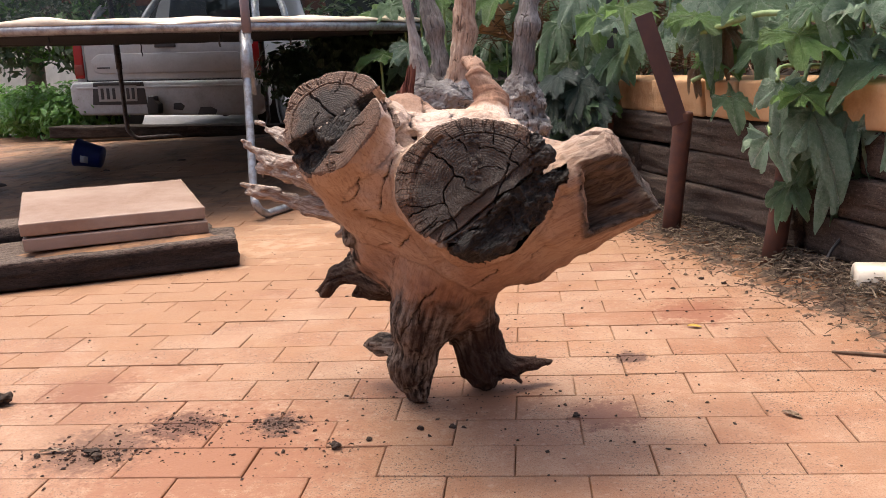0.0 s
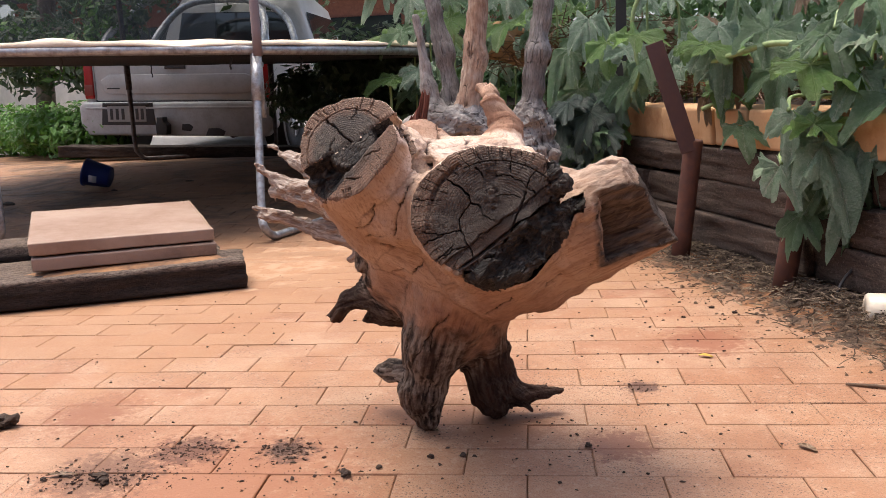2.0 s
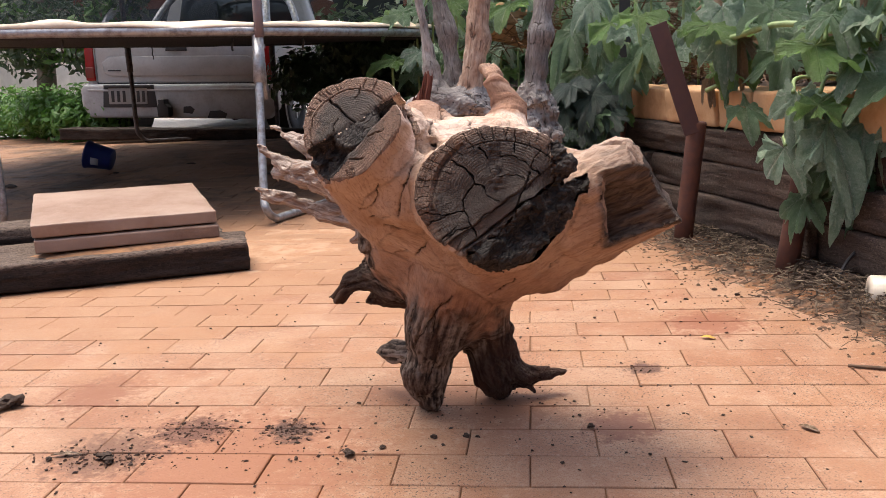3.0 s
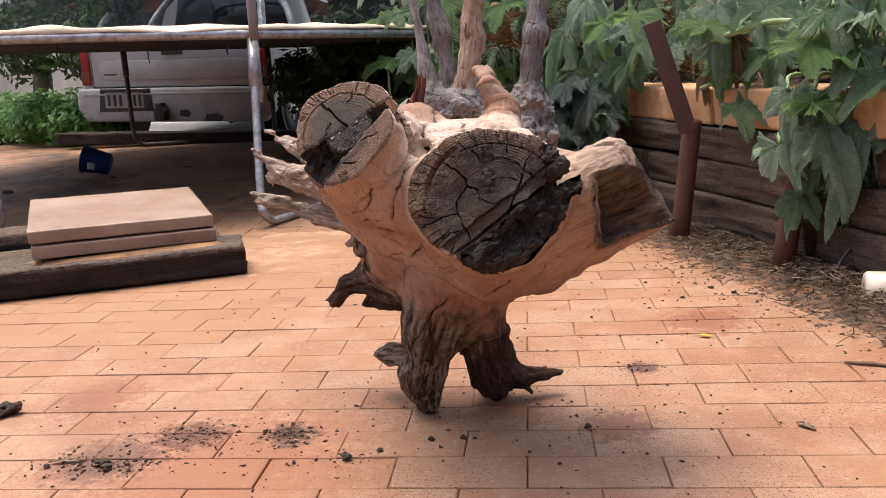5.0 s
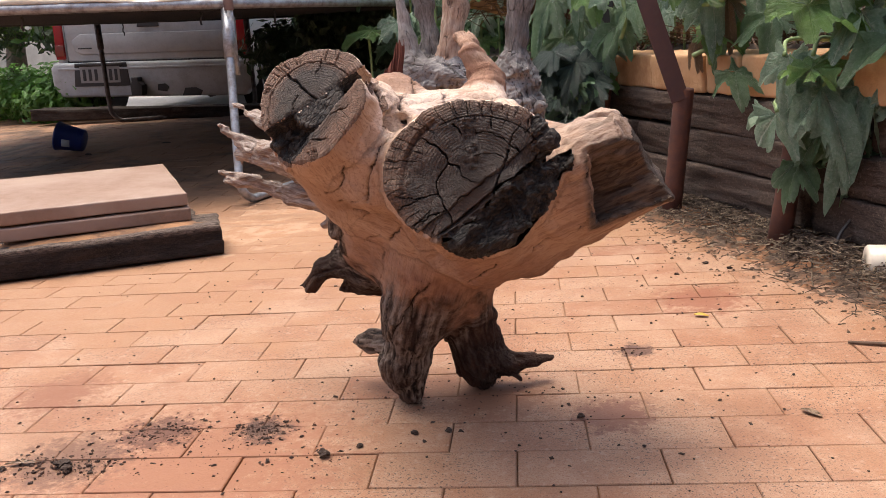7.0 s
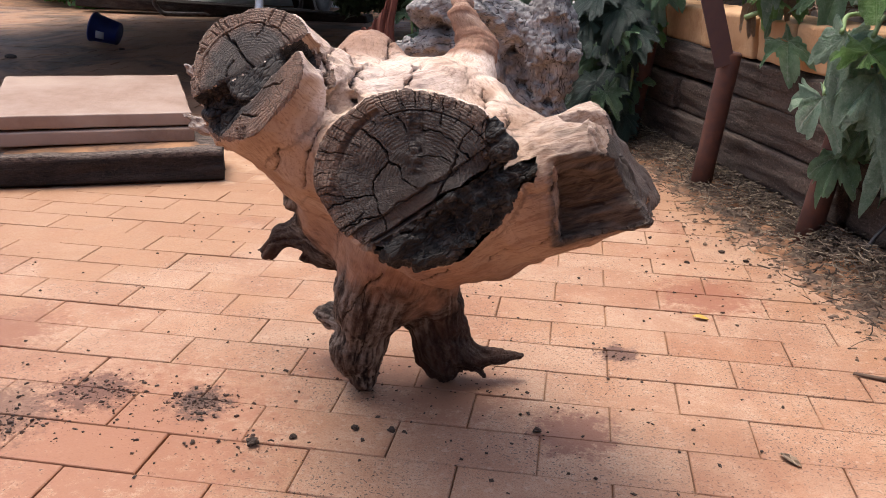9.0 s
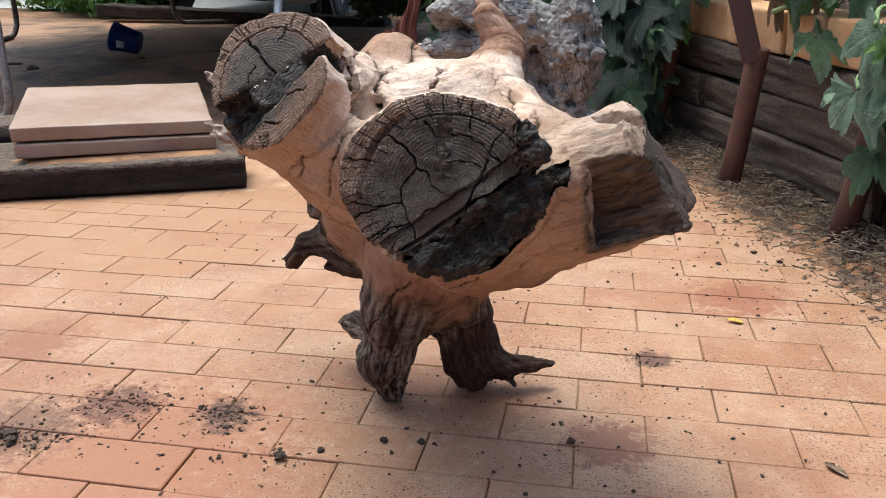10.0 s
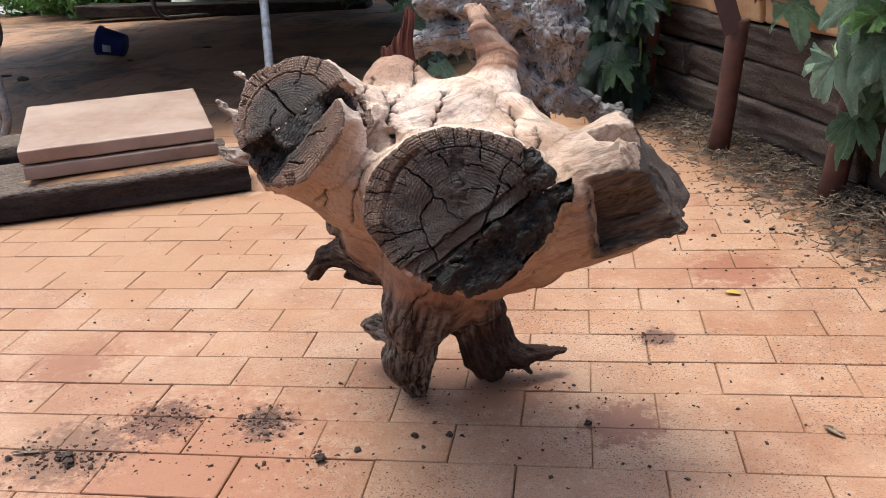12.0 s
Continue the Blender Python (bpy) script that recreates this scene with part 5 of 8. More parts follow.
    key[(c[:, 0] > 0.335) & (zc > -0.06) & (sm @ np.array(nc) > 0.42) & np.isin(lab, ["limb_c", "lobe"])] = "face_c"
    key[(lab == "lobe") & (sm @ np.array(Vector(lobe_c[1]).normalized()) > 0.8) & (c[:, 0] > 0.33)] = "face_c"
    key[(np.abs(wedge_c(c)) < 0.006) & (key == "body") & (c[:, 0] > 0.26)] = "split_face"

    rngf = random.Random(5)
    rim_b = [(rngf.uniform(0.4, 4.4), rngf.uniform(0.70, 0.92), rngf.uniform(0.0004, 0.0008)) for _ in range(40)]
    rim_a = [rngf.uniform(0.2, 4.4) for _ in range(26)]

    def warp(x, y, amount):
        flat = np.stack([x, y, 0 * x + 0.37], 1).astype(np.float32)
        return x + amount * fbm(flat, 110.0, 3), y + amount * fbm(flat + 5.3, 110.0, 3)

    def displace(v, nrm, field, rotten=False):
        """How far each vertex moves along its normal, and how deep it lies in a crack."""
        v = v.astype(np.float32)
        root, pale, fibre, coarse, furrow, wave, lumpy, bands = (field[k] for k in ("bark", "silver", "fibre", "coarse", "furrow", "wave", "lumpy", "bands"))
        old = np.clip(root + pale, 0, 1)
        cut = np.clip(0.13 - furrow, 0, 1) / 0.13
        torn = np.tanh(2.5 * field["tear"]) * field["ripped"]
        move = 0.0024 * torn + old * (0.0022 * coarse + 0.0050 * (fibre - 0.5) - 0.0030 * cut + 0.0012 * lumpy) + (1 - old) * (0.0008 * coarse + 0.0013 * (fibre - 0.5) + 0.0016 * wave + 0.0008 * lumpy) + 0.0022 * bands
        crack = root * np.clip(0.05 - furrow, 0, 1) / 0.05 * 0.55
        crack = np.maximum(crack, 0.55 * field["ripped"] * np.clip(-0.35 - field["tear"], 0, 0.3) / 0.3)
        xw, yw = warp(v[:, 0], v[:, 2], 0.003)
        on = (nrm[:, 1] < -0.15) & (v[:, 1] < 1.56)
        for pts in FRONT_SPLITS:
            gz = groove(line_field(xw, yw, pts), 0.0020) * on
            move = move - 0.006 * gz
            crack = np.maximum(crack, gz)
        xw, yw = warp(v[:, 0], v[:, 1], 0.006)
        on = (nrm[:, 2] > 0.2) & (v[:, 2] > 0.47)
        for pts in CROWN_SPLITS:
            gz = groove(line_field(xw, yw, pts), 0.0030) * on
            move = move - 0.009 * gz
            crack = np.maximum(crack, gz)
        # the large sawn face: saw ledges, checks, broken bark ring
        x, y, n = local(v, face_b[0], ub, vb, nb)
        r, th = oval(x, y), np.arctan2(y - 0.002, x)
        s, t = 0.8 * x + 0.6 * y, 0.8 * y - 0.6 * x
        onb = (np.abs(n) < 0.045) & (r < 1.14) & (nrm @ np.array(nb) > 0.2)
        if onb.any():
            fm, fc = np.zeros(len(v), np.float32), np.zeros(len(v), np.float32)
            xw, yw = warp(x, y, 0.0022)
            for pts, wd in FACE_CHECKS:
                gz = groove(line_field(xw, yw, pts), wd * 0.30)
                fm -= 0.009 * gz
                fc = np.maximum(fc, gz)
            for a, r0, wd in rim_b:
                pts = ((0.116 * r0 * math.cos(a), 0.002 + 0.1 * r0 * math.sin(a)), (0.125 * math.cos(a + 0.05), 0.002 + 0.108 * math.sin(a + 0.05)))
                gz = groove(line_field(xw, yw, pts), wd)
                fm -= 0.005 * gz
                fc = np.maximum(fc, gz * 0.9)
            # bark ring broken loose along one side
            gz = groove(np.abs(r - 0.87 - 0.04 * vnoise(v, 30.0)), 0.045) * np.clip(((th > 2.2) | (th < -2.9)) * (0.75 + 0.6 * vnoise(v, 45.0)), 0, 1)
            fm -= 0.010 * gz
            fc = np.maximum(fc, gz * 0.9)
            gz = groove(np.abs(r - 0.80 - 0.02 * vnoise(v, 25.0)), 0.010) * (th > 0.5) * (th < 2.2)
            fm -= 0.004 * gz
            fc = np.maximum(fc, gz * 0.7)
            # crumbling band down to the pith
            band = np.clip((0.011 - np.abs(x + 0.008 + 0.004 * vnoise(v, 60.0))) / 0.004, 0, 1) * np.clip((y - 0.004) / 0.006, 0, 1) * np.clip((0.082 - y) / 0.01, 0, 1)
            fm -= band * (0.0025 - 0.0035 * vnoise(v, 190.0))
            fc = np.maximum(fc, band * np.clip(0.35 - 0.9 * vnoise(v, 150.0), 0, 0.8))
            wob = 0.004 * fbm(v, 40.0, 2)
            for tt, wd, dp in ((-0.010, 0.0010, 0.004), (-0.0325, 0.0040, 0.014), (-0.050, 0.0022, 0.008), (-0.064, 0.0018, 0.008)):
                gz = groove(np.abs(t - tt - wob), wd) * (np.abs(s + 0.01) < 0.10)
                fm -= dp * gz
                fc = np.maximum(fc, gz * 0.85)
            fm += np.where(t < -0.010, -0.004, 0) + 0.00015 * np.sin(r * 160)
            crumb = vnoise(v, 130.0) + 0.5 * vnoise(v, 260.0)
            blocky = vnoise(np.stack([s * 28, t * 130, n * 40], 1).astype(np.float32), 1.0)
            fm += np.where((t < -0.036) | (x > 0.072) & (t < 0.02), 0.0045 * crumb + 0.0055 * blocky, 0.0009 * crumb)
            move, crack = np.where(onb, fm, move), np.where(onb, fc, crack)
        # the smaller sawn face: one check and a rotten slot floor
        x, y, n = local(v, face_a[0], ua, va, na)
        ona = (np.abs(n - level_a(x, y, v)) < 0.008) & (n > -0.022) & (np.hypot(x, y) < 0.10) & (nrm @ np.array(na) > 0.5)
        if ona.any():
            am, ac = np.zeros(len(v), np.float32), np.zeros(len(v), np.float32)
            xw, yw = warp(x, y, 0.0022)
            for pts, wd in ((((-0.010, 0.064), (-0.004, 0.048), (0.0, 0.034), (0.013, -0.002)), 0.0018), (((-0.025, 0.006), (-0.019, 0.017), (-0.007, 0.021)), 0.0009), (((0.02, -0.041), (0.05, -0.050)), 0.0010), (((-0.02, -0.052), (0.0, -0.066)), 0.0010), (((0.045, 0.058), (0.03, 0.04)), 0.0009)):
                gz = groove(line_field(xw, yw, pts), wd)
                am -= 0.009 * gz
                ac = np.maximum(ac, gz)
            for a in rim_a:
                pts = ((0.070 * math.cos(a), 0.070 * math.sin(a)), (0.095 * math.cos(a + 0.05), 0.095 * math.sin(a + 0.05)))
                gz = groove(line_field(xw, yw, pts), 0.0012)
                am -= 0.004 * gz
                ac = np.maximum(ac, gz * 0.8)
            gz = groove(np.abs(np.hypot(xw - 0.003, yw) - 0.065), 0.0010) * (y > 0.08 * x)
            am -= 0.004 * gz + 0.00012 * np.sin(np.hypot(x, y) * 1500) + 0.0006 * vnoise(v, 140.0)
            ac = np.maximum(ac, gz * 0.8)
            move, crack = np.where(ona, am, move), np.where(ona, ac, crack)
        low = (n < -0.018) & (n > -0.06) & (np.abs(x) < 0.083) & (y < 0.004 + 0.08 * x) & (y > -0.044 + 0.2 * x)
        move = np.where(low, 0.006 * vnoise(v, 120.0), move)
        trd = (np.abs(wedge_c(v)) < 0.008) & (v[:, 0] > 0.26) & (nrm @ np.array(nc, np.float32) < 0.75)
        fib = vnoise(np.stack([v[:, 0] * 18, v[:, 1] * 60, v[:, 2] * 90 - v[:, 0] * 30], 1).astype(np.float32), 1.0)
        fib2 = vnoise(np.stack([v[:, 0] * 40, v[:, 1] * 160, v[:, 2] * 260 - v[:, 0] * 80], 1).astype(np.float32), 1.0)
        move = np.where(trd, 0.0035 * np.tanh(2 * fib) + 0.0024 * fib2, move)
        crack = np.where(trd, np.clip(-0.45 - fib, 0, 0.3) / 0.3, crack)
        # saw lines on the strip, and the split between it and the round end behind
        end = ((v - np.array(face_c[0], np.float32)) @ np.array(nc, np.float32) > -0.012) & (nrm @ np.array(nc, np.float32) > 0.4) & (v[:, 0] > 0.29)
        split = 1.300 + 0.010 * vnoise(v, 30.0)
        gz = groove(np.abs(v[:, 1] - split), 0.0045) * end
        lines = np.sin((v[:, 1] - 0.25 * v[:, 2]) * 900 + 3 * vnoise(v, 50.0))
        move = np.where(end, np.where(v[:, 1] < split, 0.0013 * lines + 0.003 * vnoise(v, 70.0), 0.0006 * lumpy) - 0.010 * gz, move)
        crack = np.where(end, np.maximum(0.45 * (lines < -0.5) * (v[:, 1] < split), gz), crack)
        if rotten:
            x, y, n = local(v, face_b[0], ub, vb, nb)
            s, t = 0.8 * x + 0.6 * y, 0.8 * y - 0.6 * x
            slats = vnoise(np.stack([s * 16, t * 110, n * 30], 1).astype(np.float32), 1.0)
            lumps = vnoise(v, 70.0) + 0.6 * vnoise(v, 150.0) + 0.4 * vnoise(v, 300.0)
            inside = np.clip((0.150 - np.hypot(x, y)) / 0.012, 0, 1)
            blocks = np.sign(slats) * np.abs(slats) ** 0.5
            move = move * (1 - inside) + inside * (0.0055 * lumps + 0.0060 * blocks)
        return move, crack

    stump = thing("tree_stump", Matrix.Translation(base), "upturned weathered tree stump with sawn limbs, standing on two root legs", "tree stump")

    def frame_of(f, u, w, n):
        m = Matrix((u, w, n)).transposed().to_4x4()
        m.translation = Vector(f[0]) - base
        return m

    uc = Vector((0, 1, 0)).cross(nc).normalized()
    spec = {
        "body": ("trunk_body", M_STUMP, "bare orange-tan root crown with long splits", None),
        "front_leg": ("root_leg", M_STUMP, "grey-brown root leg standing on the paving", None),
        "back_leg": ("root_leg", M_STUMP, "dark root leg with a pointed toe", None),
        "broken_branch": ("broken_branch", M_STUMP, "orange broken branch stub with a torn tip", None),
        "knob": ("knob", M_STUMP, "rounded orange-stained knob", None),
        "branch_a": ("root_branch", M_STUMP, "", None),
        "branch_b": ("root_branch", M_STUMP, "", None),
        "branch_c": ("root_branch", M_STUMP, "", None),
        "branch_d": ("root_branch", M_STUMP, "", None),
        "root_low": ("root_stub", M_STUMP, "", None),
        "root_low2": ("root_stub", M_STUMP, "", None),
        "bark": ("bark_patch", M_STUMP, "", None),
        "face_b": ("cut_face", M_FACE, "large sawn end, dark grey, ringed and cracked", frame_of(face_b, ub, vb, nb)),
        "face_a": ("cut_face", M_FACE_SMALL, "smaller sawn end with a slot across it", frame_of(face_a, ua, va, na)),
        "face_c": ("cut_face", M_FACE2, "brown sawn end of the side limb", frame_of(face_c, uc, nc.cross(uc), nc)),
        "rotten": ("rotten_wood", M_ROT, "black rotten wood beside the large sawn end", frame_of(face_b, ub, vb, nb)),
        "split_face": ("split_face", M_STUMP, "dark torn split along the side limb", None),
        "slot": ("sawn_slot", M_SLOT, "crumbling slot sawn across the smaller end, its shade painted in", frame_of(face_a, ua, va, na)),
    }
    torn_f = np.clip((0.011 - np.abs(wedge_c(v))) / 0.007, 0, 1) * np.clip((v[:, 0] - 0.262) / 0.02, 0, 1) * np.clip((0.9 - nrm @ np.array(nc, np.float32)) / 0.2, 0, 1)
    x, y, n = local(v, face_b[0], ub, vb, nb)
    low = np.clip((-(0.8 * y - 0.6 * x) - 0.02 + 0.02 * jag) / 0.03, 0, 1) * np.clip((n + 0.075) / 0.03, 0, 1)
    char = low * np.clip((1.42 + 0.16 * jag - oval(x, y)) / 0.30, 0, 1)
    torn_f = np.maximum(torn_f, 0.92 * char)
    fields = {"torn": torn_f.astype(np.float32), "bark": rooty, "silver": pale, "pale_top": pale_top, "stain_tone": stain_tone, "fibre": fibre, "coarse": coarse, "furrow": furrow, "wave": wave, "lumpy": lumpy, "bands": bands, "tear": tear, "ripped": ripped}
    for k_, (nm, mt, lb, fr) in spec.items():
        sel = key == k_
        if sel.sum() < 4:
            continue
        used, inv = np.unique(q[sel], return_inverse=True)
        pv, pq, extra = v[used], inv.reshape(-1, 4), [nrm[used], grain[used]] + [f[used] for f in fields.values()]
        if k_ in ("face_a", "face_b", "rotten", "slot"):
            pv, pq, extra = refine(pv, pq, extra)
        if k_ == "face_b":
            pv, pq, extra = refine(pv, pq, extra)
        pn, pg = extra[:2]
        mine = dict(zip(fields, extra[2:]))
        move, crack = displace(pv, pn, mine, k_ == "rotten")
        pv = pv + pn * move[:, None]
        pv[:, 2] = np.maximum(pv[:, 2], 0.0015)
        marks = {"crack": crack}
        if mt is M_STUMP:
            marks.update({key2: mine[key2] for key2 in ("bark", "silver", "pale_top", "stain_tone", "fibre", "torn")})
        region_part(nm, pv - np.array(base, np.float32), pq, pg, mt, stump, lb, fr, marks)
    # jagged red splinter standing behind the knob: a ridged plate of torn heartwood
    cols, rows = 30, 26
    rngs = random.Random(3)
    verts, faces = [], []
    step_ = 0.0
    for side in (0, 1):
        for i in range(cols + 1):
            u = i / cols
            if side == 0 and i % 3 == 0:
                step_ = rngs.uniform(-0.008, 0.010)
            rise = 0.575 + 0.022 * (u > 0.0) + (0.078 * min(1, max(0, (u - 0.36) / 0.5)) if u < 0.9 else 0.066)
            top = rise + (step_ if side == 0 else tops[i])
            if side == 0:
                tops = [0.0] * (cols + 1) if i == 0 else tops
                tops[i] = step_
            for j in range(rows + 1):
                z = 0.50 + (top - 0.50) * j / rows
                lean = 0.25 * (z - 0.5)
                x = -0.112 + 0.066 * u + lean * 0.10 + 0.003 * math.sin(z * 60)
                ridge = 0.007 * noise.noise((u * 9, z * 7, side * 3.0)) + 0.004 * noise.noise((u * 24, z * 16, 5 + side))
                edge = min(1.0, 6 * u, 6 * (1 - u)) * (1 - 0.6 * (j / rows) ** 3)
                y = 1.795 + 0.35 * lean + (0.010 * edge + ridge) * (-1 if side == 0 else 1)
                verts.append((x - base.x, y - base.y, z - base.z))
    n1 = (cols + 1) * (rows + 1)
    for i in range(cols):
        for j in range(rows):
            o = i * (rows + 1) + j
            faces.append((o, o + rows + 1, o + rows + 2, o + 1))
            faces.append((n1 + o, n1 + o + 1, n1 + o + rows + 2, n1 + o + rows + 1))
        o = i * (rows + 1) + rows
        faces.append((o, o + rows + 1, n1 + o + rows + 1, n1 + o))
    for j in range(rows):
        for o in (j, cols * (rows + 1) + j):
            faces.append((o, o + 1, n1 + o + 1, n1 + o))
    under(mesh_object("splinter", verts, faces, M_RED), stump, "jagged dark red splintered wood")


# ---- the grey dead tree behind ----
def build_dead_tree():
    base = Vector((0.0, 3.35, 0.0))
    limbs = [
        ("mass", (0.00, 3.46, 0.06), (-0.03, 3.42, 0.42), 0.13, 0.115, None),
        ("mass", (-0.18, 3.42, 0.44), (0.05, 3.40, 0.46), 0.085, 0.10, None),
        ("burl", (0.175, 3.31, 0.51), (0.185, 3.31, 0.43), 0.082, 0.095, None),
        ("burl", (0.185, 3.31, 0.43), (0.185, 3.34, 0.31), 0.090, 0.082, None),
        ("arm", (-0.365, 3.30, 0.385), (-0.230, 3.29, 0.410), 0.030, 0.045, None, 0.02),
        ("arm", (-0.230, 3.29, 0.410), (-0.100, 3.31, 0.430), 0.046, 0.060, None, 0.03),
        ("root", (0.06, 3.40, 0.26), (0.20, 3.34, 0.165), 0.075, 0.056, None, 0.03),
        ("root", (0.20, 3.34, 0.165), (0.33, 3.40, 0.095), 0.054, 0.042, None, 0.02),
        ("root", (0.33, 3.40, 0.095), (0.43, 3.52, 0.025), 0.040, 0.026, None, 0.02),
        ("root", (-0.08, 3.46, 0.10), (-0.25, 3.62, 0.03), 0.08, 0.04, None),
        ("root", (0.00, 3.38, 0.12), (-0.06, 3.22, 0.03), 0.08, 0.045, None),
        ("knob", (-0.275, 3.31, 0.525), (-0.205, 3.30, 0.555), 0.055, 0.066, None, 0.02),
        ("knob", (-0.13, 3.30, 0.53), (0.00, 3.30, 0.515), 0.062, 0.060, None, 0.02),
        ("knob", (0.04, 3.32, 0.50), (0.10, 3.33, 0.47), 0.05, 0.05, None, 0.02),
        ("trunk", (-0.19, 3.30, 0.57), (-0.215, 3.31, 0.68), 0.040, 0.026, None),
        ("trunk", (-0.215, 3.31, 0.68), (-0.252, 3.30, 0.95), 0.026, 0.013, None),
        ("trunk", (-0.13, 3.36, 0.60), (-0.150, 3.38, 0.80), 0.036, 0.033, None),
        ("trunk", (-0.150, 3.38, 0.80), (-0.235, 3.42, 1.20), 0.033, 0.030, None),
        ("trunk", (-0.065, 3.31, 0.57), (-0.030, 3.31, 0.78), 0.048, 0.040, None),
        ("trunk", (-0.030, 3.31, 0.78), (0.005, 3.33, 1.20), 0.040, 0.038, None),
        ("trunk", (0.180, 3.31, 0.55), (0.215, 3.31, 0.80), 0.046, 0.039, None),
        ("trunk", (0.215, 3.31, 0.80), (0.275, 3.34, 1.20), 0.039, 0.034, None),
    ]

    def shape(q, d):
        lumpy = np.clip(0.62 - q[:, 2], 0, 0.1) / 0.1
        burr = np.exp(-((q[:, 0] - 0.18) / 0.12) ** 2) * np.clip((q[:, 2] - 0.2) / 0.1, 0, 1)
        for a, b_, r in (((-0.17, 3.24, 0.335), (-0.10, 3.34, 0.33), 0.035), ((0.055, 3.24, 0.40), (0.05, 3.34, 0.40), 0.028), ((-0.09, 3.22, 0.475), (-0.10, 3.32, 0.47), 0.018), ((0.10, 3.22, 0.29), (0.09, 3.34, 0.28), 0.022)):
            d = np.maximum(d, -(cone_field(q, a, b_, r, r * 0.8) + 0.012 * fbm(q, 35.0, 2)))
        return d + lumpy * (0.022 * fbm(q, 22.0, 3) + (0.003 + 0.018 * burr) * np.abs(vnoise(q, 60.0)) - 0.006)

    v, q, grain, dist = sculpt(limbs, (-0.48, 3.02, -0.02), (0.52, 3.75, 1.24), 0.0080, 0.04, shape, lump=0.008)
    v, q, (grain, dist) = refine(v, q, (grain, dist))
    v = relax(v.astype(np.float32), q, 0.5).astype(np.float32)
    v[:, 2] = np.maximum(v[:, 2], 0.001)
    nrm = vertex_normals(v, q)
    burrs = np.clip((0.64 - v[:, 2]) / 0.1, 0, 1)
    knobbly = np.isin(np.array([l[0] for l in limbs])[dist.argmin(1)], ["burl", "knob"]) * 0.85 + 0.15
    wart = np.abs(vnoise(v, 42.0)) + 0.55 * np.abs(vnoise(v + 3, 90.0)) + 0.3 * vnoise(v, 190.0)
    furrow = np.abs(fibres(v, dist, limbs, 55.0, 7.0, 2.0))
    plates = fibres(v, dist, limbs, 120.0, 22.0, 5.0)
    v = v + nrm * (burrs * (knobbly * (0.008 * wart + 0.003 * vnoise(v, 150.0)) + 0.004 * fbm(v, 30.0, 3) - 0.004 + (1 - knobbly) * (0.004 * plates + 0.012 * np.abs(vnoise(v * np.array((1, 1, 0.5), np.float32), 24.0)) - 0.014 * np.clip(0.2 - furrow, 0, 0.2))) + (1 - burrs) * (0.0045 * np.clip(furrow, 0, 0.35) + 0.0022 * plates))[:, None]
    v[:, 2] = np.maximum(v[:, 2], 0.001)
    # the crack mask also paints shade into hollows between warts and along furrows
    crack = np.clip(np.where(burrs > 0.5, 0.16 - wart, 0.10 - furrow) / 0.3, 0, 1)
    c = v[q].mean(1)
    names = np.array([l[0] for l in limbs])
    lab = names[dist[q].mean(1).argmin(1)]
    which = dist[q].mean(1).argmin(1)
    tree = thing("dead_tree", Matrix.Translation(base), "grey gnarled dead tree base with burls and four bare upright stems", "dead tree")
    v = v - np.array(base, np.float32)
    up = (lab == "trunk") & (c[:, 2] > 0.60 + 0.02 * vnoise(c.astype(np.float32), 30.0))
    stem = np.where(which >= 20, 3, np.where(which >= 18, 2, np.where(which >= 16, 1, 0)))
    for i, mt in enumerate((M_GREY, M_TRUNK, M_PEEL, M_TRUNK)):
        region_part("stem", v, q[up & (stem == i)], grain, mt, tree, "", None, {"crack": crack})
    region_part("root_base", v, q[~up], grain, M_GREY, tree, "lumpy silver-grey root base", None, {"crack": crack})


